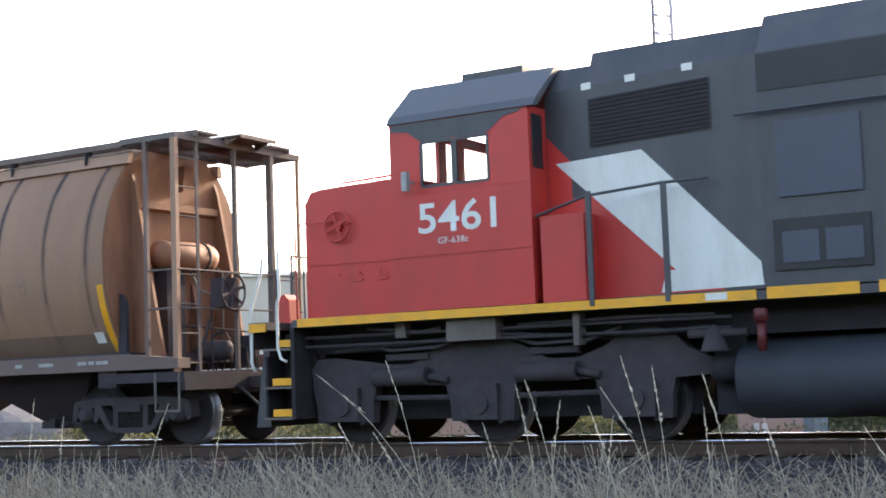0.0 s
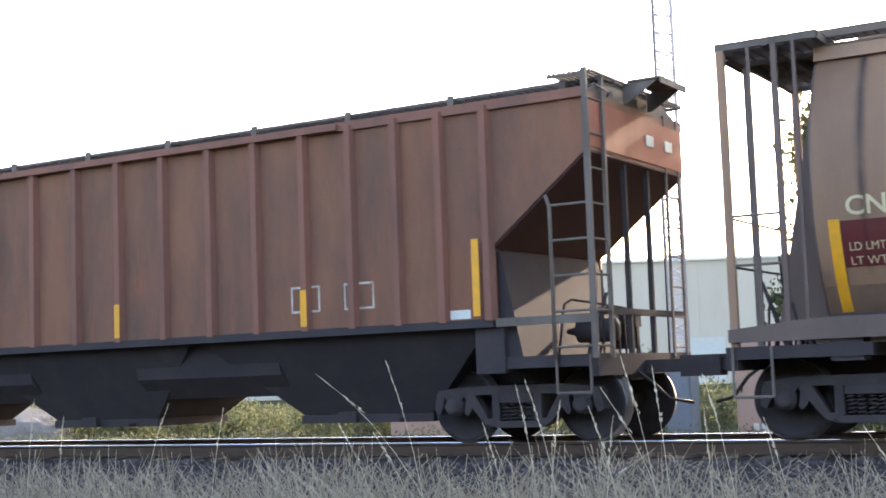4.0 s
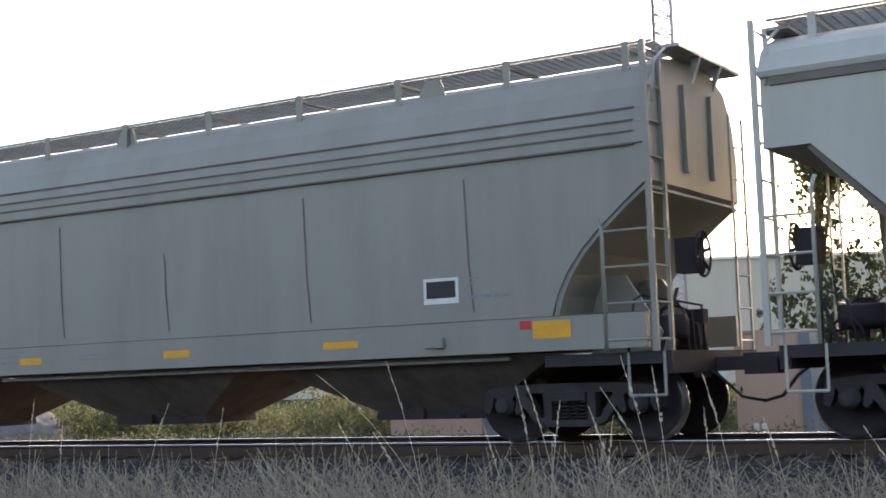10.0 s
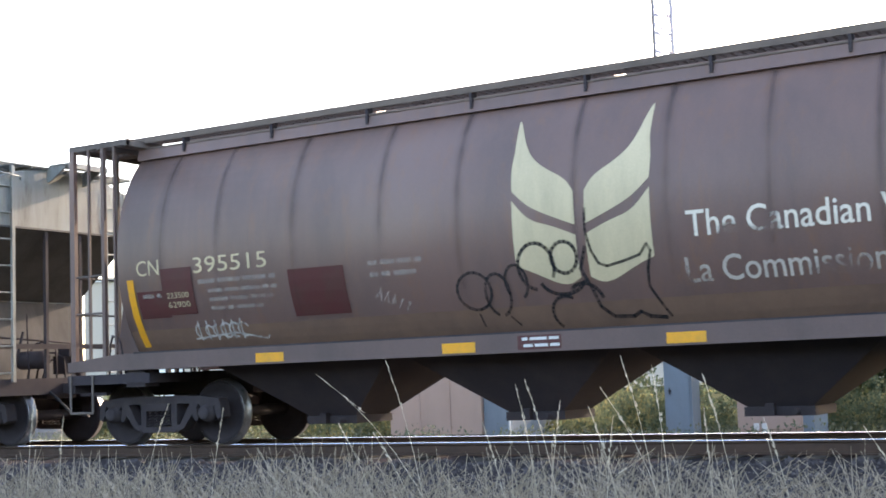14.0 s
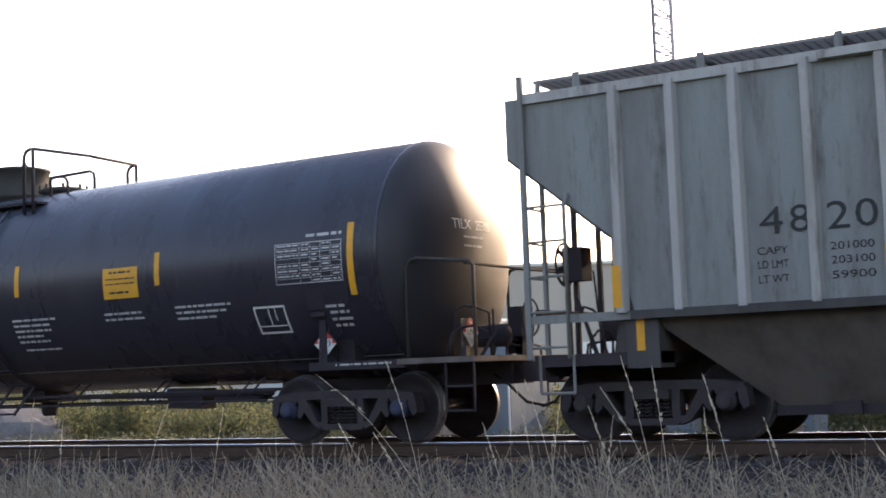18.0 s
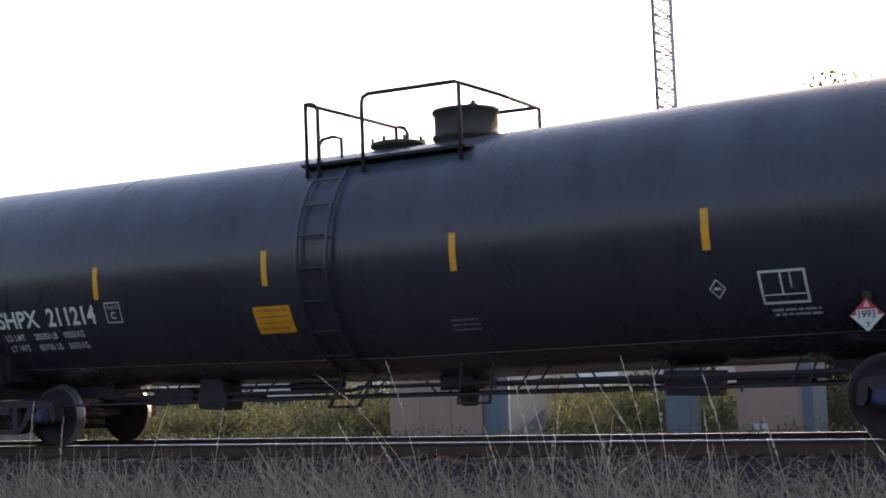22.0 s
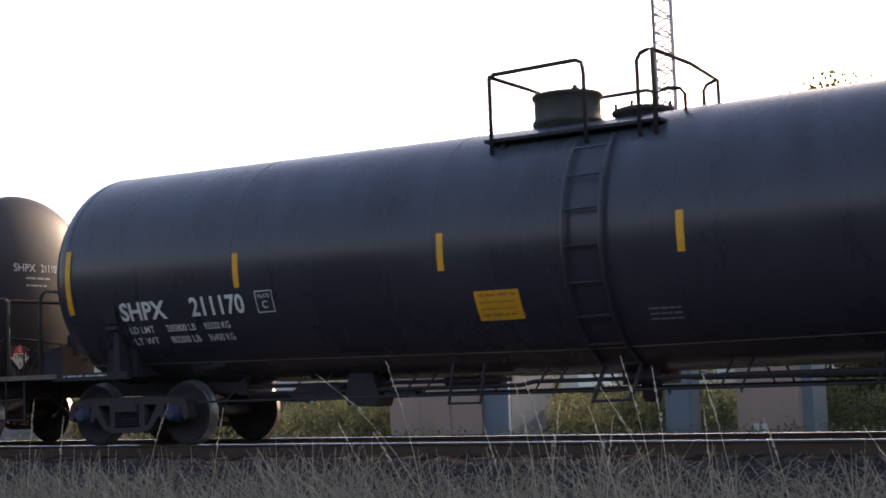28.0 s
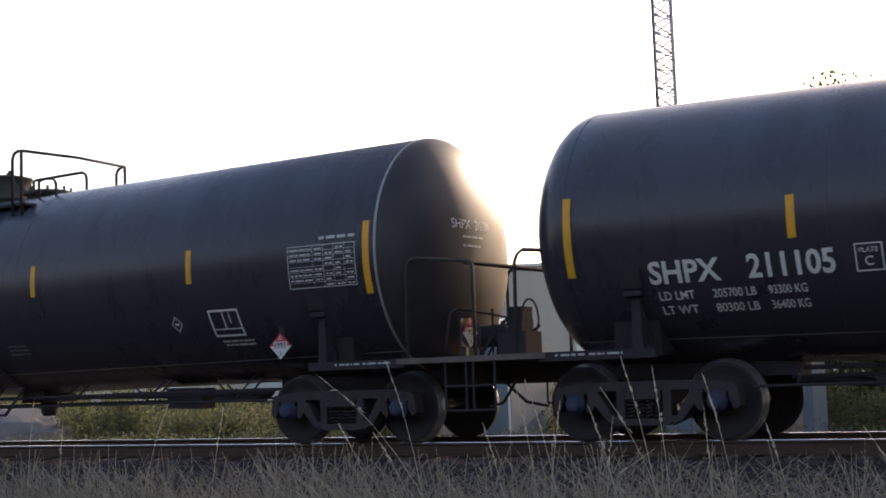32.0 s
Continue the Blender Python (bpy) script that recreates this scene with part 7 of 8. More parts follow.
    for k in range(12):
        z = 3.55 + k * 0.05
        bm.faces.new([bm.verts.new(p) for p in ((-4.8, -wide(-4.8) - 0.03, z), (-3.2, -wide(-3.2) - 0.03, z), (-3.2, -wide(-3.2) - 0.01, z + 0.03), (-4.8, -wide(-4.8) - 0.01, z + 0.03))])
    pieces("grille_slat", bm, M_BLACKGAP, car)
    for a in (-4.9, -4.28, -3.52):
        on_taper("roof_vent", [(a, 4.25), (a + 0.14, 4.25), (a + 0.14, 4.335), (a, 4.335)], M_WHITE, 0.012)
    flat = lambda z: 1.5
    for a, b, z0, z1, m in ((-2.42, -1.5, 2.66, 3.5, M_PANEL), (-2.5, -1.45, 1.86, 2.42, M_INK), (-1.2, 0.4, 1.9, 3.5, M_LGREY), (0.7, 2.3, 1.9, 3.5, M_LGREY), (2.6, 4.2, 1.9, 3.5, M_LGREY), (4.6, 7.2, 2.6, 4.1, M_INK), (7.5, 9.8, 2.6, 4.1, M_INK)):
        bm = bmesh.new()
        box(bm, a, b, -1.53, -1.5, z0, z1)
        part("access_door", soften(bm, 0.01, 1), m, car)
    for a in (-2.4, -1.93):
        bm = bmesh.new()
        box(bm, a, a + 0.4, -1.54, -1.53, 1.94, 2.28)
        part("sight_window", bm, M_PANEL, car)
    bm = bmesh.new()
    skin(bm, flat, -2.6, 10.0, 3.86, 4.28, 0.012, 1)
    part("screen_panel", bm, M_INK, car)
    bm = bmesh.new()
    pipe(bm, [(-2.85, -1.58, 3.62), (-2.2, -1.58, 3.62), (-1.0, -1.58, 3.62), (3.0, -1.58, 3.62)], 0.018, 6)
    part("side_handrail", bm, M_LBLACK, car)
    # underframe, sill stripe
    bm = bmesh.new()
    box(bm, -9.05, 10.6, -1.54, 1.54, 1.56, 1.66)
    box(bm, -9.82, -9.05, -0.97, 0.97, 1.56, 1.66)
    box(bm, -9.82, -9.52, -1.48, 1.48, 1.56, 1.66)
    part("deck", bm, M_LBLACK, car)
    bm = bmesh.new()
    box(bm, -9.2, 10.5, -1.05, 1.05, 1.2, 1.56)
    part("underframe", bm, M_BLACKGAP, car)
    bm = bmesh.new()
    pipe(bm, [(-8.6, -1.2, 1.22), (-7.4, -1.2, 1.27), (-6.2, -1.25, 1.36), (-5.6, -1.22, 1.30), (-4.2, -1.2, 1.26), (-3.4, -1.2, 1.3)], 0.03, 6)
    pipe(bm, [(-8.0, -1.3, 1.5), (-7.2, -1.3, 1.42), (-6.9, -1.3, 1.46)], 0.025, 6)
    pipe(bm, [(-5.8, -1.3, 1.44), (-4.4, -1.3, 1.46), (-3.3, -1.3, 1.44)], 0.025, 6)
    part("air_pipe", bm, M_UNDER, car)
    bm = bmesh.new()
    box(bm, -6.75, -6.05, -1.42, -1.2, 1.28, 1.56)
    box(bm, -7.55, -7.4, -1.35, -1.2, 1.36, 1.56)
    box(bm, -5.02, -4.94, -1.4, -1.2, 1.16, 1.56)
    pieces("frame_bracket", soften(bm, 0.02, 1), M_GRIME, car)
    bm = bmesh.new()
    for s in (-1, 1):
        a, b = sorted((s * 1.54, s * 1.56))
        box(bm, -8.95, -2.72, a, b, 1.56, 1.67)
        box(bm, -2.6, -1.6, a, b, 1.56, 1.69)
        box(bm, -1.4, 10.4, a, b, 1.56, 1.69)
    pieces("sill_stripe", bm, M_YELLOW, car, "yellow safety stripe along the sill")
    bm = bmesh.new()
    box(bm, -3.3, -3.05, -1.565, -1.56, 1.58, 1.66)
    part("white_tag", bm, M_WHITE, car)
    letters("cab_number", "5461", M_WHITE, car, lambda z: 1.5, -7.05, -5.93, 2.64, 3.03, 0.008, 0.014, label="large white cab number")
    letters("class_print", "GF-638c", M_WHITE, car, lambda z: 1.5, -6.77, -6.33, 2.50, 2.58, 0.008)
    # nose details
    bm = bmesh.new()
    rod(bm, (-8.9, -1.225, 2.40), (-7.46, -1.225, 2.38), 0.014, 4)
    rod(bm, (-7.46, -1.502, 2.37), (-5.46, -1.502, 2.37), 0.014, 4)
    for k in range(5):
        rod(bm, (-8.5 + 0.33 * k, -1.20, 2.25), (-8.5 + 0.33 * k, -1.24, 2.25), 0.03, 8)
    part("nose_seam", bm, M_RED, car)
    bm = bmesh.new()
    for a in (-8.3, -7.9):
        for z in (2.14, 2.21):
            box(bm, a, a + 0.2, -1.235, -1.2, z, z + 0.022)
    pieces("vent_slot", bm, M_RED, car)
    bm = bmesh.new()
    ring = [(-8.46 + 0.2 * math.cos(i * math.pi / 10), -1.29, 2.88 + 0.2 * math.sin(i * math.pi / 10)) for i in range(21)]
    pipe(bm, ring, 0.018, 6)
    rod(bm, (-8.46, -1.28, 2.88), (-8.46, -1.21, 2.88), 0.06, 10)
    for k in range(4):
        a = 0.4 + k * math.pi / 2
        rod(bm, (-8.46, -1.27, 2.88), (-8.46 + 0.2 * math.cos(a), -1.29, 2.88 + 0.2 * math.sin(a)), 0.016, 5)
    part("brake_wheel", bm, M_RED, car, "red hand brake wheel on the nose")
    bm = bmesh.new()
    pipe(bm, [(-8.6, -1.0, 3.40), (-8.55, -1.0, 3.50), (-7.6, -1.0, 3.53), (-7.5, -1.0, 3.44)], 0.016, 6)
    part("nose_grab", bm, M_RED, car)
    bm = bmesh.new()
    box(bm, -5.45, -5.43, -1.42, -1.16, 3.34, 4.0)
    part("rear_window", bm, M_INK, car, "narrow dark rear cab window")
    bm = bmesh.new()
    rod(bm, (-7.44, -1.5, 3.17), (-5.47, -1.5, 3.17), 0.010, 4)
    part("cab_seam", bm, M_RED, car)
    bm = bmesh.new()
    box(bm, -5.35, -4.78, -1.48, -1.0, 1.68, 2.72)
    part("equipment_box", soften(bm, 0.03, 2), M_RED, car)
    # walkway posts and rail
    bm = bmesh.new()
    for a in (-4.68, -3.74):
        box(bm, a - 0.03, a + 0.03, -1.57, -1.52, 1.6, 2.95)
    pipe(bm, [(-5.4, -1.5, 2.72), (-4.7, -1.55, 2.9), (-3.74, -1.55, 2.96), (-3.2, -1.55, 2.96)], 0.018, 6)
    part("walkway_rail", bm, M_LBLACK, car)
    # front platform, steps, handrails, coupler
    for s in (-1, 1):
        bm = bmesh.new()
        box(bm, -9.09, -9.03, min(s * 0.95, s * 1.53), max(s * 0.95, s * 1.53), 0.36, 1.56)
        box(bm, -9.58, -9.09, min(s * 0.95, s * 0.99), max(s * 0.95, s * 0.99), 0.36, 1.5)
        box(bm, -9.62, -9.58, min(s * 0.95, s * 1.40), max(s * 0.95, s * 1.40), 0.36, 1.2)
        part("step_well", bm, M_BLACKGAP, car)
        for z in (0.38, 0.79, 1.30):
            bm = bmesh.new()
            box(bm, -9.58, -9.10, min(s * 0.99, s * 1.5), max(s * 0.99, s * 1.5), z - 0.03, z)
            part("step_tread", bm, M_GRIME, car)
            bm = bmesh.new()
            a = 0.10 if z > 1 else 0
            box(bm, -9.42 + a, -9.11 + a / 2, min(s * 1.47, s * 1.505), max(s * 1.47, s * 1.505), z + 0.015, z + 0.11)
            pieces("step_edge", bm, M_YELLOW, car, "chipped yellow step edge")
        bm = bmesh.new()
        pipe(bm, [(-9.74, s * 1.46, 1.0), (-9.80, s * 1.46, 1.12), (-9.79, s * 1.46, 1.85), (-9.62, s * 1.46, 2.30), (-9.60, s * 1.44, 2.52)], 0.024, 6)
        part("step_handrail", bm, M_WHITE, car, "white step handrail")
        bm = bmesh.new()
        pipe(bm, [(-9.18, s * 1.5, 1.12), (-9.27, s * 1.5, 1.16), (-9.32, s * 1.5, 1.3), (-9.32, s * 1.5, 1.9), (-9.28, s * 1.5, 2.0), (-9.29, s * 1.5, 2.6)], 0.022, 6)
        part("step_handrail", bm, M_WHITE, car, "white step handrail")
        bm = bmesh.new()
        pipe(bm, [(-9.06, s * 1.4, 1.66), (-9.06, s * 1.4, 2.9), (-8.95, s * 1.38, 2.95), (-8.5, s * 1.24, 2.95)], 0.012, 6)
        part("nose_handrail", bm, M_RED, car)
    bm = bmesh.new()
    box(bm, -9.84, -9.80, -1.45, 1.45, 1.3, 1.62)
    part("end_plate", bm, M_BLACKGAP, car)
    for y in (-0.85, 0.55):
        bm = bmesh.new()
        prism(bm, [(-9.76, 1.66), (-9.50, 1.66), (-9.52, 1.98), (-9.6, 2.06), (-9.74, 2.0)], "y", y - 0.12, y + 0.12)
        part("end_receptacle", soften(bm, 0.03, 2), M_RED, car, "red receptacle box on the end platform")
    bm = bmesh.new()
    pipe(bm, [(-9.74, -0.6, 1.66), (-9.74, -0.6, 2.62), (-9.74, 0.6, 2.62), (-9.74, 0.6, 1.66)], 0.02, 6)
    for y in (-0.3, 0.3):
        rod(bm, (-9.74, y, 1.66), (-9.74, y, 2.62), 0.014, 6)
    part("end_handrail", bm, M_LBLACK, car)
    bm = bmesh.new()
    for y in (-1, 1):
        box(bm, -9.81, -9.53, min(y * 1.48, y * 1.5), max(y * 1.48, y * 1.5), 1.53, 1.645)
    pieces("end_stripe", bm, M_YELLOW, car)
    bm = bmesh.new()
    prism(bm, [(-9.86, 0.25), (-9.62, 0.25), (-9.62, 1.3), (-9.72, 1.3)], "y", -1.3, 1.3)
    part("pilot_plate", bm, M_LBLACK, car)
    coupler(car, -9.75, -1)
    coupler(car, 10.6, 1)
    # fuel tank
    bm = bmesh.new()
    prism(bm, [(1.45 * math.copysign(abs(math.cos(a)) ** 0.6, math.cos(a)), 0.70 + 0.48 * math.copysign(abs(math.sin(a)) ** 0.8, math.sin(a))) for a in [i * math.pi / 16 for i in range(32)]], "x", -3.05, 4.0)
    for f in bm.faces:
        f.smooth = len(f.verts) == 4
    part("fuel_tank", bm, M_FUEL, car, "dark blue-grey fuel tank")
    bm = bmesh.new()
    rod(bm, (-2.7, -1.5, 1.0), (-2.7, -1.5, 1.32), 0.05, 10)
    lathe(bm, [(1.32, 0.08), (1.45, 0.08), (1.47, 0.05)], "z", (-2.7, -1.5, 0), 12)
    part("fuel_filler", bm, M_MAROON, car)
    bm = bmesh.new()
    # dark box added to close the gap to the truck, with a reservoir before it
    box(bm, -3.42, -3.04, -1.0, 1.0, 0.30, 1.2)
    lathe(bm, [(-3.40, 0.10), (-3.36, 0.16), (-3.08, 0.16), (-3.04, 0.10)], "x", (0, -1.15, 0.82), 16)
    part("main_reservoir", bm, M_BLACKGAP, car)
    bm = bmesh.new()
    for zz in (1.3, 1.42):
        rod(bm, (-9.0, -1.32, zz), (-3.1, -1.32, zz - 0.02), 0.02, 6)
    rod(bm, (-3.6, -1.34, 1.22), (-2.9, -1.34, 1.22), 0.05, 8)
    pieces("conduit", bm, M_UNDER, car)
    # bell and pipes above the truck
    bm = bmesh.new()
    lathe(bm, [(1.02, 0.17), (1.05, 0.15), (1.2, 0.10), (1.3, 0.05), (1.32, 0.0)], "z", (-3.3, -1.35, 0), 20)
    part("bell", bm, M_UNDER, car)
    # trucks
    r = 0.508
    ws = wheelset_mesh(r)
    for c0 in (-6.43, 7.73):
        bm = bmesh.new()
        # plain black box added to darken the inside of the truck
        box(bm, -2.7, 2.7, -0.66, 0.66, 0.3, 1.2)
        t = part("truck", bm, M_BLACKGAP, car, "three-axle cast locomotive truck")
        t.location = (c0, 0, 0)
        for s in (-1, 1):
            bm = bmesh.new()
            a, b = sorted((s * 0.98, s * 1.16))
            # top beam that swells over the middle and the rear axle, with legs down to the axle boxes
            prism(bm, [(-2.60, 0.98), (-2.50, 1.12), (-2.2, 1.14), (-1.3, 1.02), (-1.0, 1.02), (-0.62, 1.22), (-0.3, 1.33), (0.25, 1.33), (0.6, 1.20), (0.95, 1.02), (1.35, 1.02), (1.7, 1.14), (1.95, 1.30), (2.3, 1.34), (2.55, 1.28),
                       (2.75, 1.08), (3.12, 0.92), (3.14, 0.78), (2.55, 0.74), (2.2, 0.72), (1.55, 0.76), (0.6, 0.74), (-0.6, 0.74), (-1.6, 0.76), (-2.2, 0.70), (-2.55, 0.66)], "y", a, b)
            for ax in (-2.07, 0, 2.07):
                for e in (-1, 1):
                    prism(bm, [(ax + e * 0.20, 0.80), (ax + e * 0.52, 0.80), (ax + e * 0.40, 0.32), (ax + e * 0.24, 0.24), (ax + e * 0.18, 0.34)], "y", a, b)
            o = part("truck_frame", soften(bm, 0.02, 1), M_UNDER, t)
            bm = bmesh.new()
            for ax in (-2.07, 0, 2.07):
                box(bm, ax - 0.26, ax + 0.26, *sorted((s * 1.0, s * 1.24)), 0.30, 0.74)
                rod(bm, (ax, s * 1.22, r), (ax, s * 1.28, r), 0.14, 16)
                for dx in (-0.34, 0.34):
                    prism(bm, [(ax + dx - 0.1, 0.28), (ax + dx + 0.1, 0.28), (ax + dx + 0.14, 0.8), (ax + dx - 0.14, 0.8)], "y", *sorted((s * 1.0, s * 1.15)))
            pieces("journal_box", soften(bm, 0.03, 1), M_UNDER, t)
            bm = bmesh.new()
            for ax in (-1.05, 1.05):
                rod(bm, (ax - 0.5, s * 1.2, 0.86), (ax + 0.3, s * 1.2, 0.86), 0.12, 12)
                rod(bm, (ax + 0.3, s * 1.2, 0.86), (ax + 0.6, s * 1.2, 0.80), 0.05, 8)
                pipe(bm, [(ax - 0.6, s * 1.2, 1.3), (ax - 0.2, s * 1.26, 1.2), (ax + 0.5, s * 1.26, 1.22), (ax + 0.9, s * 1.2, 1.36)], 0.025, 6)
            pieces("brake_cylinder", bm, M_UNDER, t)
            # solid black discs stand in for the dark inside the frame's holes
            bm = bmesh.new()
            for ax in (-1.45, -1.05, -0.7, 0.75, 1.1, 1.4):
                rod(bm, (ax, s * 1.15, 0.92), (ax, s * 1.166, 0.92), 0.055, 10)
            pieces("frame_hole", bm, M_INK, t)
            bm = bmesh.new()
            rod(bm, (-1.9, s * 1.1, 0.6), (-0.3, s * 1.1, 0.58), 0.035, 6)
            rod(bm, (0.3, s * 1.1, 0.58), (1.9, s * 1.1, 0.6), 0.035, 6)
            for ax in (-1.05, 1.05):
                box(bm, ax - 0.32, ax + 0.32, *sorted((s * 1.12, s * 1.2)), 1.08, 1.16)
            pieces("brake_rod", bm, M_UNDER, t)
        for ax in (-2.07, 0, 2.07):
            w = new("wheelset", ws)
            w.parent, w.location = t, (ax, 0, r)
            ROLLERS.append((w, ax, r, r))
    return car


locomotive(-2.0)


# ---- track and ground ----
def noisy(name, color, second, scale, rough=0.95, bump=0.6, fine=40):
    m = mat(name, color, rough, dirt=second, amount=0.9, scale=scale, bump=bump, fine=fine, mottle=0.35, spec=0.0)
    return m


M_GROUND = noisy("grassy ground", (0.05, 0.056, 0.03), (0.065, 0.056, 0.04), 0.6)
M_BALLAST = noisy("crushed stone", (0.056, 0.048, 0.049), (0.03, 0.026, 0.027), 6, bump=1.0, fine=18)
M_STONE = mat("ballast stone", (0.096, 0.085, 0.088), 0.9, dirt=(0.042, 0.037, 0.04), amount=0.8, scale=8, bump=0.4, spec=0.1)

bm = bmesh.new()
XS = [-3000, -600, -150, -90, -60, -40, -25, -12, 0, 12, 40, 150, 600, 3000]
YS = [(-3000, -1.0), (-60, -1.0), (-20, -1.0), (-8, -1.0), (-3.4, -1.0), (3.4, -0.85), (7, -0.75), (40, -0.7), (120, -0.7), (3000, -0.7)]
grid = [[bm.verts.new((x, y, z)) for y, z in YS] for x in XS]
for a, b in zip(grid, grid[1:]):
    for i in range(len(YS) - 1):
        bm.faces.new((a[i], b[i], b[i + 1], a[i + 1]))
ground = new("ground", data("ground", bm, M_GROUND))
tagged(ground, "flat weedy ground on both sides of the track", "ground", kind="structure")

bm = bmesh.new()
NX, prof = 420, [(-3.5, -1.02), (-3.1, -0.82), (-2.7, -0.62), (-2.3, -0.42), (-2.0, -0.28), (-1.75, -0.21), (-1.3, -0.20), (-0.6, -0.20), (0, -0.2), (0.6, -0.2), (1.3, -0.2), (1.9, -0.24), (2.6, -0.6), (3.4, -0.95)]
rows = []
for i in range(NX + 1):
    x = -70 + 90 * i / NX
    rows.append([bm.verts.new((x, y + 0.03 * noise.noise(Vector((x * 3, y * 3, 7))), z + 0.06 * noise.noise(Vector((x * 2.2, y * 2.2, 0))) - (0 if abs(y) < 3.3 else 0.05))) for y, z in prof])
for a, b in zip(rows, rows[1:]):
    for i in range(len(prof) - 1):
        bm.faces.new((a[i], b[i], b[i + 1], a[i + 1]))
ends = [[bm.verts.new((x, y, z)) for y, z in prof] for x in (-400, -70.01, 20.01, 400)]
for a, b in ((ends[0], ends[1]), (ends[2], ends[3])):
    for i in range(len(prof) - 1):
        bm.faces.new((a[i], b[i], b[i + 1], a[i + 1]))
tagged(new("ballast", data("ballast", bm, M_BALLAST)), "grey crushed-stone ballast shoulder below the rails", "ballast", kind="structure")

# loose stones on the near shoulder
random.seed(11)
verts, faces = [], []
for k in range(9000):
    x = random.uniform(-24, 3)
    u = random.random()
    y = -3.2 + 1.6 * u
    z = np.interp(y, [p[0] for p in prof], [p[1] for p in prof]) + 0.06 * noise.noise(Vector((x * 2.2, y * 2.2, 0)))
    s = random.uniform(0.018, 0.045)
    q = Euler((random.uniform(0, 6), random.uniform(0, 6), random.uniform(0, 6))).to_matrix()
    n0 = len(verts)
    for p in ((1, 0, 0), (-1, 0, 0), (0, 1, 0), (0, -1, 0), (0, 0, 1), (0, 0, -1)):
        d = q @ Vector([c * s * random.uniform(0.7, 1.2) for c in p])
        verts.append((x + d.x, y + d.y, z + d.z))
    faces += [(n0 + a, n0 + b, n0 + c) for a, b, c in ((0, 2, 4), (2, 1, 4), (1, 3, 4), (3, 0, 4), (2, 0, 5), (1, 2, 5), (3, 1, 5), (0, 3, 5))]
me = bpy.data.meshes.new("ballast_stones")
me.from_pydata(verts, [], faces)
me.materials.append(M_STONE)
tagged(new("ballast_stones", me), "loose angular grey ballast stones", "stones", kind="stuff")

# rails and ties
track = thing("track", "steel rails with polished heads on wooden ties", "railway track", kind="structure")
for y in (-0.755, 0.755):
    bm = bmesh.new()
    prism(bm, [(y - 0.07, -0.172), (y + 0.07, -0.172), (y + 0.07, -0.16), (y + 0.012, -0.14), (y + 0.01, -0.045), (y + 0.036, -0.035), (y + 0.036, -0.01), (y - 0.036, -0.01), (y - 0.036, -0.035), (y - 0.01, -0.045), (y - 0.012, -0.14), (y - 0.07, -0.16)], "x", -400, 300)
    part("rail", bm, M_RAIL, track)
    bm = bmesh.new()
    prism(bm, [(y - 0.034, -0.012), (y - 0.030, -0.003), (y - 0.02, 0.0), (y + 0.02, 0.0), (y + 0.030, -0.003), (y + 0.034, -0.012)], "x", -400, 300)
    part("rail_head", bm, M_TREAD, track, "bright worn rail head")
bm = bmesh.new()
box(bm, -0.11, 0.11, -1.3, 1.3, -0.36, -0.175)
TIE = data("tie", soften(bm, 0.01, 1), M_TIE)
for k in range(150):
    o = new("tie", TIE)
    o.parent, o.location = track, (-62 + k * 0.52 + random.uniform(-0.02, 0.02), random.uniform(-0.04, 0.04), 0)
bm = bmesh.new()
for s in (-1, 1):
    box(bm, -0.08, 0.08, s * 0.755 - 0.17, s * 0.755 + 0.17, -0.176, -0.160)
PLATE = data("tie_plate", bm, M_RAIL)
for k in range(150):
    o = new("tie_plate", PLATE)
    o.parent, o.location = track, (-62 + k * 0.52, 0, 0)

# ---- dry grass before the track ----
M_STRAW = mat("dry straw", (0.40, 0.33, 0.245), 0.8, dirt=(0.17, 0.135, 0.095), amount=0.6, scale=3, bump=0, mottle=0.25, spec=0.2)
M_SEED = mat("seed head", (0.62, 0.53, 0.40), 0.8, dirt=(0.42, 0.34, 0.24), amount=0.6, scale=20, bump=0, mottle=0.2, spec=0.2)


def stem_into(verts, faces, base, height, lean, bend, width, head, rng):
    """One dry stem: a tapering three-sided blade, bent over, with a drooping seed head."""
    pts = []
    n = 7
    for i in range(n + 1):
        k = i / n
        pts.append(Vector((base[0] + lean[0] * k * height + bend[0] * k ** 2.6 * height, base[1] + lean[1] * k * height, base[2] + height * (k - 0.3 * k ** 3 * abs(bend[0])))))
    n0 = len(verts)
    for i, p in enumerate(pts):
        w = width * (1 - 0.6 * i / n)
        for a in (0, 2.09, 4.19):
            verts.append((p.x + w * math.cos(a), p.y + w * math.sin(a), p.z))
    for i in range(n):
        for j in range(3):
            a, b = n0 + i * 3 + j, n0 + i * 3 + (j + 1) % 3
            faces.append((a, b, b + 3, a + 3))
    if head:
        top, d = pts[-1], (pts[-1] - pts[-2]).normalized()
        back = (pts[-1] - pts[-3]).length * 0.9
        for k in range(int(18 * head)):
            u = rng.random()
            c = top - d * back * u
            s = width * 1.9 * (0.5 + u) * head
            o = Vector((rng.uniform(-1, 1), rng.uniform(-1, 1), rng.uniform(-0.3, 0.3))) * s
            e = c + o + d * 0.035
            n1 = len(verts)
            verts.extend([tuple(c), tuple(c + o * 0.8 + Vector((0, 0, 0.004))), tuple(e), tuple(c + o * 0.5 + d * 0.02 + Vector((0.004, 0.004, 0)))])
            faces.append((n1, n1 + 1, n1 + 2))
            faces.append((n1, n1 + 3, n1 + 2))


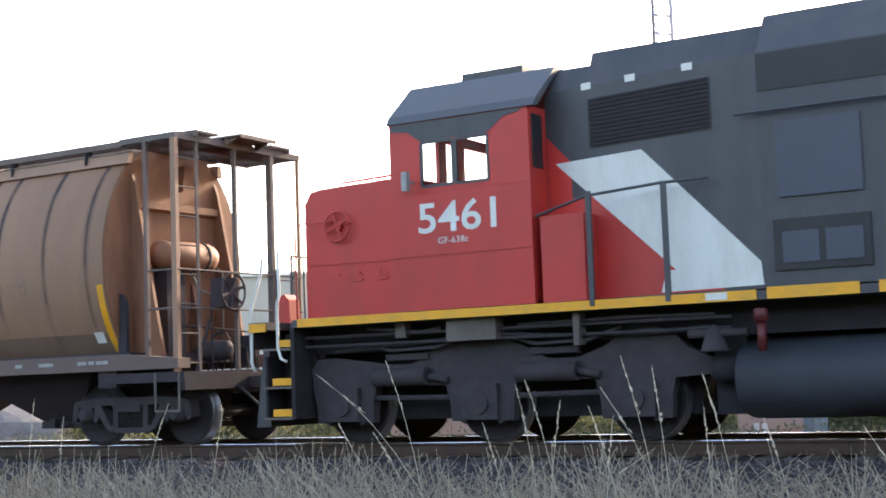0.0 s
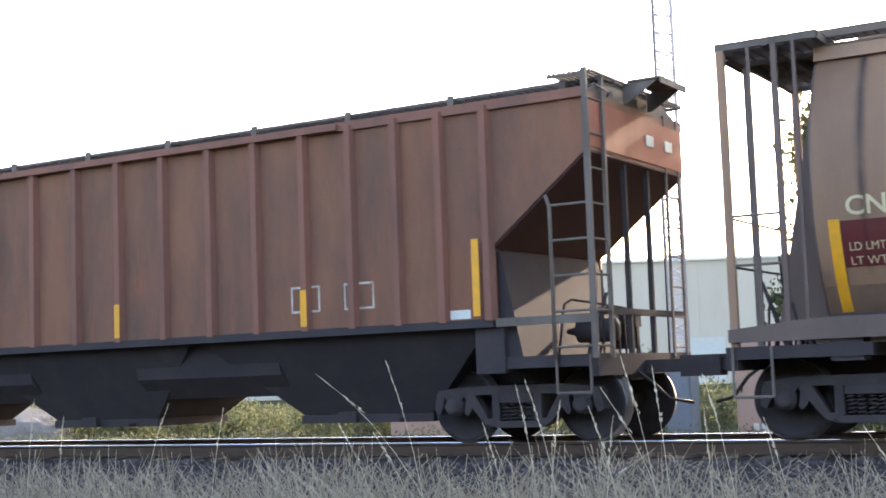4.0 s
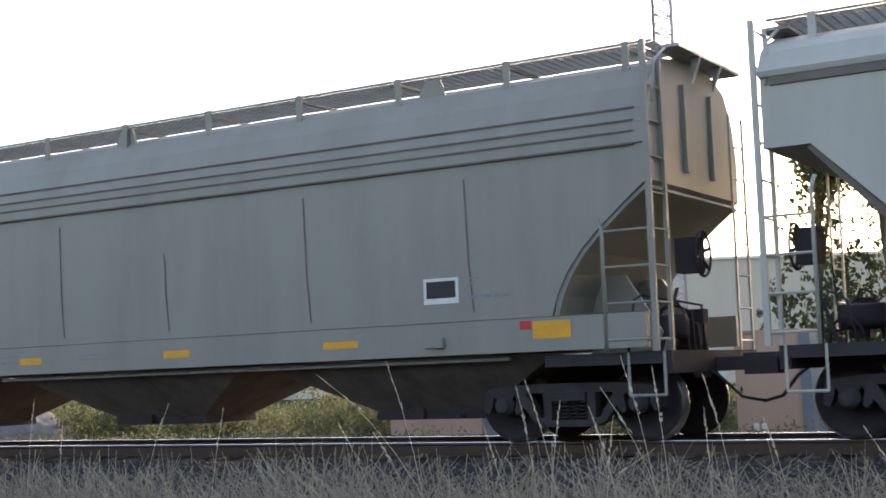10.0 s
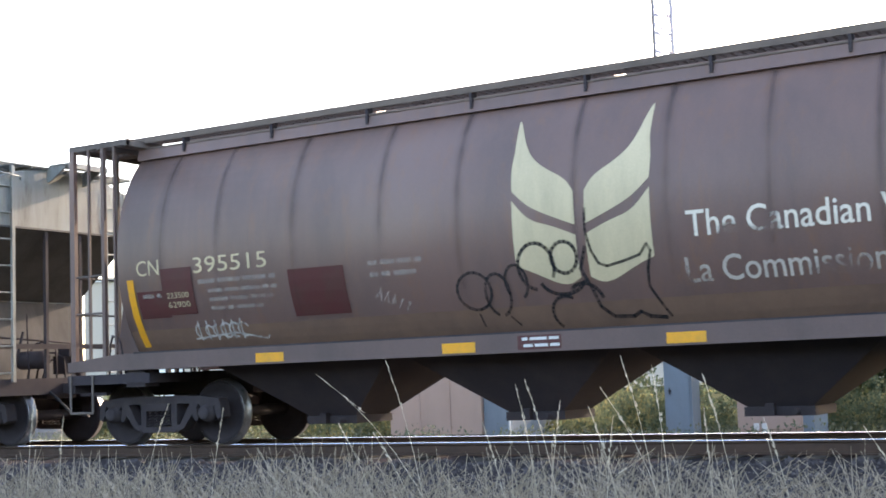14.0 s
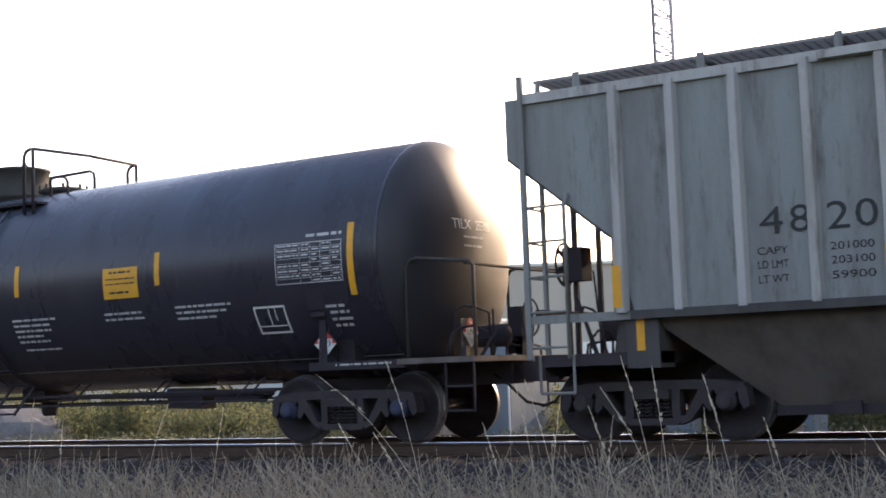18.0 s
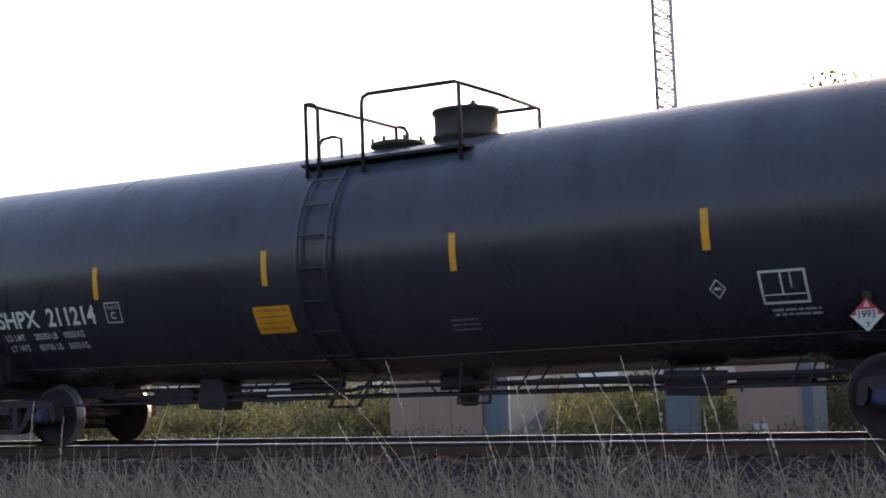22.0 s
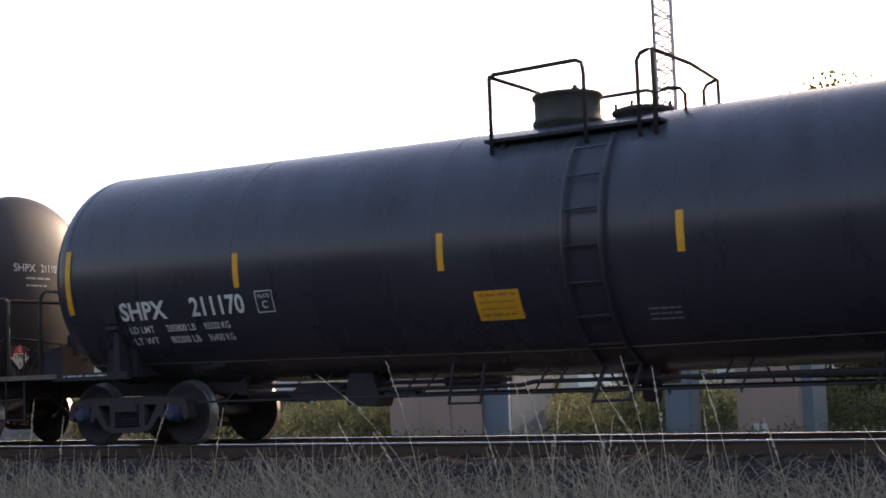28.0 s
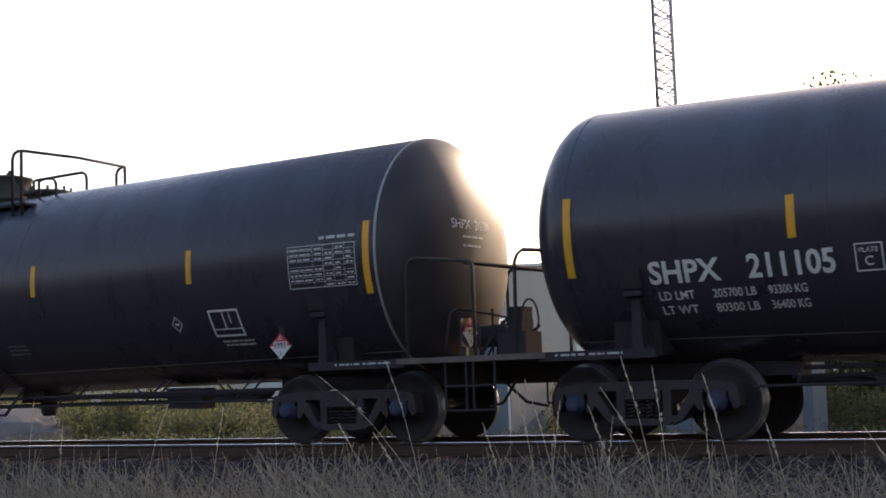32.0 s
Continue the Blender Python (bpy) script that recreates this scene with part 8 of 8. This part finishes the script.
def grass(name, count, xr, yr, hr, width, head, seed, label, leaning=0.25, bend=0.3):
    rng = random.Random(seed)
    verts, faces = [], []
    for k in range(count):
        y = rng.uniform(*yr)
        base = (rng.uniform(*xr), y, -1.0 if y < -3.4 else np.interp(y, [p[0] for p in prof], [p[1] for p in prof]) - 0.02)
        dense = 0.5 + 0.5 * noise.noise(Vector((base[0] * 0.9, y * 0.5, seed)))
        h = rng.uniform(*hr) * (0.75 + 0.4 * dense)
        stem_into(verts, faces, base, h, (rng.uniform(-leaning, leaning), rng.uniform(-0.15, 0.15)), (rng.uniform(-bend, bend), 0), width * rng.uniform(0.7, 1.3), head if rng.random() < 0.6 else 0, rng)
    me = bpy.data.meshes.new(name)
    me.from_pydata(verts, [], faces)
    me.materials.append(M_STRAW)
    return tagged(new(name, me), label, "grass", kind="stuff")


grass("dry_grass", 3700, (-13.5, 0.8), (-6.8, -4.0), (0.78, 1.30), 0.0045, 0.9, 3, "pale dry grass stems with seed heads before the track", 0.14, 0.8)
grass("dry_grass", 350, (-10, 0), (-8.5, -6.5), (0.75, 1.1), 0.0042, 0.6, 4, "short pale dry grass before the track", 0.3, 0.5)

# tall single stalks that stand out above the rest
STALKS = [(-7.74, 1.1, -6.2), (-6.94, 1.05, -6.47), (-5.61, 0.78, -5.36), (-5.52, 0.84, -5.13), (-4.61, 0.99, -4.25), (-4.34, 0.9, -4.19), (-3.91, 0.84, -3.58), (-11.51, 0.76, -11.67), (-11.07, 0.57, -11.18), (-9.59, 0.73, -10.1), (-8.87, 0.65, -9.13), (-5.19, 0.62, -5.38), (-4.93, 0.6, -4.57), (-4.81, 0.79, -4.1), (-7.49, 0.5, -6.93), (-2.65, 0.42, -2.13), (-3.42, 0.46, -3.13), (-4.71, 0.46, -4.85), (-7.11, 0.43, -6.49), (-3.91, 0.51, -3.85), (-5.95, 0.45, -5.64), (-4.34, 0.33, -5.38)]
for k, (tx, tz, bx) in enumerate(STALKS):
    rng = random.Random(100 + k)
    verts, faces = [], []
    h = tz + 1.0
    stem_into(verts, faces, (bx, -5.6, -1.0), h, (((tx - bx) * 0.6) / h, 0), (((tx - bx) * 0.4) / h, 0), 0.0045, 1.5, rng)
    me = bpy.data.meshes.new("grass_stalk")
    me.from_pydata(verts, [], faces)
    me.materials.append(M_SEED)
    tagged(new("grass_stalk", me), "tall dry grass stalk with a drooping seed head", "grass", "tall grass stalks")

# ---- beyond the track ----
M_HUT = mat("beige hut paint", (0.39, 0.275, 0.22), 0.8, dirt=(0.31, 0.225, 0.185), amount=0.5, scale=1.5, streak=4, mottle=0.06)
M_BLUEGREY = mat("blue-grey cabinet paint", (0.15, 0.19, 0.225), 0.7, dirt=(0.11, 0.14, 0.16), amount=0.5, scale=2, streak=3)
M_ROOFW = mat("white metal roof", (0.7, 0.7, 0.68), 0.5, dirt=(0.5, 0.48, 0.45), amount=0.4)
M_WAREHOUSE = mat("cream corrugated wall", (0.43, 0.39, 0.34), 0.8, dirt=(0.36, 0.325, 0.285), amount=0.5, scale=0.3, streak=4)
M_GLASSB = mat("pale grey panel", (0.42, 0.44, 0.44), 0.6, dirt=(0.34, 0.35, 0.35), amount=0.4)
M_BARK = mat("bark", (0.09, 0.07, 0.055), 0.9, dirt=(0.05, 0.04, 0.03), amount=0.7, scale=6, bump=0.6)
# mast steel lightened and purpled: haze against the sky put into its colour
M_STEEL = mat("galvanised mast", (0.42, 0.40, 0.46), 0.9, spec=0.1, dirt=(0.3, 0.29, 0.33), amount=0.4, scale=4)


def leaf_mat(name, a, b, c):
    m = bpy.data.materials.new(name)
    m.use_nodes = True
    n, l = m.node_tree.nodes, m.node_tree.links
    bs = n["Principled BSDF"]
    g = n.new("ShaderNodeNewGeometry")
    r = n.new("ShaderNodeValToRGB")
    r.color_ramp.elements[0].color, r.color_ramp.elements[1].color = (*a, 1), (*c, 1)
    e = r.color_ramp.elements.new(0.55)
    e.color = (*b, 1)
    l.new(g.outputs["Random Per Island"], r.inputs[0])
    l.new(r.outputs[0], bs.inputs["Base Color"])
    bs.inputs["Roughness"].default_value = 0.85
    bs.inputs["Specular IOR Level"].default_value = 0.12
    tr = n.new("ShaderNodeBsdfTranslucent")
    l.new(r.outputs[0], tr.inputs[0])
    mx = n.new("ShaderNodeMixShader")
    mx.inputs[0].default_value = 0.5
    l.new(bs.outputs[0], mx.inputs[1]), l.new(tr.outputs[0], mx.inputs[2])
    l.new(mx.outputs[0], n["Material Output"].inputs[0])
    return m


M_LEAF = leaf_mat("tree leaves", (0.05, 0.075, 0.03), (0.09, 0.10, 0.04), (0.22, 0.15, 0.06))
M_BUSH = leaf_mat("bush leaves", (0.075, 0.10, 0.06), (0.11, 0.13, 0.075), (0.19, 0.17, 0.08))
M_WEED = leaf_mat("weeds", (0.095, 0.115, 0.075), (0.13, 0.145, 0.10), (0.17, 0.165, 0.12))
# bush leaves in darker greens for the row behind the cabinets
M_SHADEBUSH = leaf_mat("darker bush leaves", (0.035, 0.055, 0.03), (0.055, 0.075, 0.04), (0.11, 0.11, 0.05))


def leaves_into(verts, faces, c, n, spread, size, rng):
    for k in range(n):
        d = Vector((rng.gauss(0, 1), rng.gauss(0, 1), rng.gauss(0, 0.8))) * spread
        p = Vector(c) + d
        q = Euler((rng.uniform(0, 6.3), rng.uniform(0, 6.3), rng.uniform(0, 6.3))).to_matrix()
        s = size * rng.uniform(0.6, 1.3)
        n0 = len(verts)
        for a in ((-0.5, 0, 0), (0, -0.32, 0.05), (0.55, 0, 0), (0, 0.32, 0.05)):
            verts.append(tuple(p + q @ (Vector(a) * s)))
        faces.append((n0, n0 + 1, n0 + 2, n0 + 3))


def tree(x, y, z, height, spread, seed, label, leaves=26, size=0.16, m=None, bare=0.25):
    rng = random.Random(seed)
    t = thing("tree", label, "tree", "trees")
    t.location = (x, y, z)
    bm = bmesh.new()
    tips = []

    def grow(p, d, length, r, depth):
        q = p + d * length
        rod(bm, p, q, r, 7 if depth < 2 else 5, r * 0.68)
        if depth >= 1:
            tips.extend([p.lerp(q, 0.35), p.lerp(q, 0.7)])
        if depth == 4:
            tips.append(q)
            return
        for k in range(3 if depth < 3 else 2):
            a = Vector((rng.uniform(-1, 1), rng.uniform(-1, 1), rng.uniform(0.0, 0.9)))
            nd = (d * 0.75 + a.normalized() * (0.75 if depth else 0.5)).normalized()
            grow(q if rng.random() > 0.3 else p.lerp(q, 0.75), nd, length * rng.uniform(0.58, 0.8), r * 0.62, depth + 1)
    first = height * bare
    grow(Vector((0, 0, 0)), Vector((0.03, 0, 1)), first + height * 0.08, height * 0.010 + 0.03, 0)
    part("trunk", bm, M_BARK, t, "slender trunk with limbs")
    zmax = max(p.z for p in tips)
    wmax = sorted(math.hypot(p.x, p.y) for p in tips)[int(len(tips) * 0.88)]
    k, w = height / (zmax + 0.3), spread / wmax
    t.children[0].scale = (w, w, k)
    verts, faces = [], []
    for p in tips:
        if rng.random() < 0.9:
            leaves_into(verts, faces, (p.x * w, p.y * w, p.z * k), leaves, 0.28 + 0.014 * height, size, rng)
    me = bpy.data.meshes.new("crown")
    me.from_pydata(verts, [], faces)
    me.materials.append(m or M_LEAF)
    o = new("crown", me)
    o.parent = t
    return t


def bush(x, y, z, w, h, seed, m, n=500, size=0.09, label="untidy green bush with yellowing leaves", name="bush"):
    rng = random.Random(seed)
    verts, faces = [], []
    for k in range(n // 12):
        a, r = rng.uniform(0, 6.3), math.sqrt(rng.random())
        c = (w * r * math.cos(a), w * 0.6 * r * math.sin(a), h * rng.uniform(0.05, 1.0) * (1 - 0.6 * r * r) * rng.uniform(0.7, 1.15))
        leaves_into(verts, faces, c, 12, 0.09, size, rng)
    me = bpy.data.meshes.new("foliage")
    me.from_pydata(verts, [], faces)
    me.materials.append(m)
    b = new(name, me)
    b.location = (x, y, z)
    return tagged(b, label, "bush", "bushes beyond the track")


tree(-13.5, 33.0, -0.7, 11.9, 1.8, 61, "tall thin-leaved tree turning yellow", 26, 0.21, bare=0.10)
tree(-11.2, 34.0, -0.7, 11.4, 2.2, 65, "loose-crowned tree with turning leaves", 28, 0.21, bare=0.08)
tree(-8.8, 34.5, -0.7, 11.4, 2.8, 62, "tall green tree with turning leaves", 26, 0.21, bare=0.08)
tree(-4.4, 32.0, -0.7, 11.0, 3.6, 63, "tall leafy green tree beyond the track", 40, 0.20, bare=0.10)
# unseen trees added towards +x to keep the sun off the car ends there
for k in range(5):
    tree(-3.6 + 4.4 * k, 17.0 + 1.5 * math.sin(2.3 * k), -0.7, 11.0 + math.cos(1.7 * k), 2.4, 70 + k, "leafy tree added out of view to shade the car ends", 40, 0.3, bare=0.08)


def hut(x0, x1, y0, y1, z0, h, name, label, m, roof=True, door=True, side=None, category="equipment hut"):
    t = thing(name, label, category, "trackside huts")
    bm = bmesh.new()
    box(bm, x0, x1, y0, y1, z0 + 0.12, z0 + h)
    part("wall", soften(bm, 0.015, 1), m, t)
    bm = bmesh.new()
    box(bm, x0 + 0.05, x1 - 0.05, y0 + 0.05, y1 - 0.05, z0 - 0.1, z0 + 0.12)
    part("footing", bm, M_DARKGRIME, t)
    bm = bmesh.new()
    if roof:
        prism(bm, [(y0 - 0.12, z0 + h), ((y0 + y1) / 2, z0 + h + 0.28), (y1 + 0.12, z0 + h), ((y0 + y1) / 2, z0 + h + 0.2)], "x", x0 - 0.12, x1 + 0.12)
        prism(bm, [(y0, z0 + h), ((y0 + y1) / 2, z0 + h + 0.2), (y1, z0 + h)], "x", x0, x1)
    else:
        box(bm, x0 - 0.04, x1 + 0.04, y0 - 0.05, y1 + 0.04, z0 + h, z0 + h + 0.05)
    part("roof", bm, M_ROOFW if roof else m, t)
    if door:
        bm = bmesh.new()
        box(bm, x0 + 0.05, x1 - 0.05, y0 - 0.025, y0, z0 + 0.2, z0 + h - 0.1)
        part("door", soften(bm, 0.01, 1), m, t)
        bm = bmesh.new()
        rod(bm, (x0 + 0.14, y0 - 0.06, z0 + 1.0), (x0 + 0.14, y0 - 0.06, z0 + 1.15), 0.015, 6)
        box(bm, x0 + 0.11, x0 + 0.17, y0 - 0.05, y0 - 0.02, z0 + 1.05, z0 + 1.1)
        part("handle", bm, M_INK, t)
    if side:
        bm = bmesh.new()
        box(bm, x1, x1 + side, y0 + 0.02, y1, z0, z0 + h - 0.02)
        part("side_cabinet", soften(bm, 0.015, 1), M_BLUEGREY, t)
    return t


h1 = hut(-10.06, -8.62, 13.3, 14.4, -0.75, 2.3, "equipment_cabinet", "tall beige steel equipment cabinet with blue-grey side", M_HUT, False, True, 0.24, "cabinet")
for a in (-9.70, -9.52):
    bm = bmesh.new()
    box(bm, a, a + 0.12, 13.27, 13.275, -0.72 + 0.06, -0.42)
    part("white_label", bm, M_WTEXT, h1)
hut(-11.78, -11.13, 13.4, 13.9, -0.75, 1.75, "equipment_cabinet", "blue-grey steel equipment cabinet beside the track", M_BLUEGREY, False, True, None, "cabinet")
h3 = hut(-19.6, -16.9, 14.0, 16.6, -0.75, 2.75, "equipment_hut", "beige panelled equipment hut with white roof", M_HUT, True, False)
for k in range(1, 3):
    bm = bmesh.new()
    box(bm, -19.6 + 0.9 * k - 0.02, -19.6 + 0.9 * k + 0.02, 13.97, 14.0, -0.6, 1.95)
    part("panel_seam", bm, M_HUT, h3)
bm = bmesh.new()
box(bm, -16.88, -16.1, 14.1, 16.4, -0.75, 1.6)
part("side_cabinet", soften(bm, 0.02, 1), M_BLUEGREY, h3, "blue-grey annexe")
bm = bmesh.new()
rod(bm, (-16.05, 13.9, -0.75), (-16.05, 13.9, 1.3), 0.03, 6)
part("pipe", bm, M_WTEXT, h3)

# long warehouse in the distance
wh = thing("warehouse", "long low cream corrugated warehouse in the distance", "building")
bm = bmesh.new()
box(bm, -45, 45, 0, 30, -1, 10.2)
part("wall", bm, M_WAREHOUSE, wh)
for k in range(30):
    bm = bmesh.new()
    box(bm, -45 + 3 * k - 0.1, -45 + 3 * k + 0.1, -0.05, 0, -1, 10.1)
    part("wall_rib", bm, M_WAREHOUSE, wh)
bm = bmesh.new()
box(bm, -45.2, 45.2, -0.3, 30.2, 10.2, 10.45)
part("roof", bm, M_ROOFW, wh)
for k in range(9):
    bm = bmesh.new()
    box(bm, -40 + 9.5 * k, -36.5 + 9.5 * k, -0.08, 0, -0.5, 3.4)
    part("loading_door", bm, M_GLASSB if k % 2 else M_ROOFW, wh)
wh.matrix_basis = pose(-50, 95, 0, 0, 0, 30.5)

# lattice mast
mast = thing("lattice_mast", "tall slim galvanised lattice radio mast", "mast")
mx, my, mw, mh = -19.62, 35.3, 0.46, 30.0
leg = [Vector((mx + mw * math.cos(a), my + mw * math.sin(a), 0)) for a in (radians(205), radians(325), radians(85))]
for p in leg:
    bm = bmesh.new()
    rod(bm, (p.x, p.y, -0.8), (p.x, p.y, mh), 0.045, 8)
    part("leg", bm, M_STEEL, mast)
for i in range(3):
    a, b = leg[i], leg[(i + 1) % 3]
    bm = bmesh.new()
    n = 40
    for k in range(n):
        z0, z1 = k * mh / n, (k + 0.5) * mh / n
        z2 = (k + 1) * mh / n
        rod(bm, (a.x, a.y, z0), (b.x, b.y, z1), 0.032, 5)
        rod(bm, (b.x, b.y, z1), (a.x, a.y, z2), 0.032, 5)
        rod(bm, (a.x, a.y, z0), (b.x, b.y, z0), 0.024, 5)
    part("bracing", bm, M_STEEL, mast)
bm = bmesh.new()
pipe(bm, [(leg[0].x - 0.05, leg[0].y - 0.05, 0), (leg[0].x - 0.05, leg[0].y - 0.05, mh)], 0.03, 6)
part("cable", bm, M_INK, mast)

# bushes and weeds
rng = random.Random(9)
for k in range(46):
    bx = -42 + 44 * k / 45 + rng.uniform(-0.4, 0.4)
    by = rng.uniform(15.5, 20)
    bush(bx, by, -0.75, rng.uniform(1.0, 1.7), rng.uniform(1.0, 2.1), 200 + k, M_BUSH, 1900, 0.10)
verts, faces = [], []
for k in range(1500):
    wx, wy = rng.uniform(-42, 3), rng.uniform(7.0, 12.5)
    tall = 0.28 + 0.3 * noise.noise(Vector((wx * 0.5, wy * 0.5, 5)))
    leaves_into(verts, faces, (wx, wy, -0.75 + tall * rng.random()), 12, 0.11, 0.075, rng)
me = bpy.data.meshes.new("weeds")
me.from_pydata(verts, [], faces)
me.materials.append(M_WEED)
tagged(new("weeds", me), "low pale green weeds beyond the track", "weeds", kind="stuff")
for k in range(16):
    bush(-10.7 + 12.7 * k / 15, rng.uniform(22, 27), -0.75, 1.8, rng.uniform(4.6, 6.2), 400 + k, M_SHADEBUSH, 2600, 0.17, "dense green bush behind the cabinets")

# gravel heap at the far left
M_HEAP = noisy("pale gravel", (0.20, 0.19, 0.18), (0.13, 0.125, 0.12), 2.5, bump=1.0, fine=14)
bm = bmesh.new()
bmesh.ops.create_uvsphere(bm, u_segments=24, v_segments=12, radius=1)
for v in bm.verts:
    v.co = Vector((v.co.x * 3.0, v.co.y * 2.0, max(-0.1, v.co.z) * 1.2 + 0.15 * noise.noise(v.co * 3)))
heap = tagged(new("gravel_heap", data("gravel_heap", bm, M_HEAP)), "low heap of grey gravel", "gravel", kind="structure")
heap.location = (-35.5, 15.0, -0.75)

# unseen woods added behind the viewpoint for the dark lower reflections in the cars
def woods(name, label, n, x0, x1, y, top, size, seed):
    rng = random.Random(seed)
    verts, faces = [], []
    for k in range(n):
        wx = rng.uniform(x0, x1)
        high = top + 2.5 * noise.noise(Vector((wx * 0.08, 0, 3)))
        leaves_into(verts, faces, (wx, y + rng.uniform(-4, 4), -1 + (high + 1) * rng.random() ** 0.8), 3, 0.8, size, rng)
    me = bpy.data.meshes.new(name)
    me.from_pydata(verts, [], faces)
    me.materials.append(M_LEAF)
    tagged(new(name, me), label, "woods", kind="stuff")


woods("far_woods", "dark belt of leafy woods added behind the viewpoint", 5200, -140, 90, -52, 9.5, 2.2, 77)


# ---- what moves ----
def motions():
    step = 2 / FPS
    times = [k * step for k in range(int(32.0 / step) + 1)]
    gone = np.interp(times, [t for t, s in RUN], [s for t, s in RUN])
    for thing_, x in MOVERS:
        walk(thing_, [(t, pose(x + s, 0, 0)) for t, s in RUN])
    for wheel, ax, z, r in ROLLERS:
        walk(wheel, [(t, pose(ax, 0, z, 0, math.degrees(s / r) % 360, 0)) for t, s in zip(times, gone)])


motions()
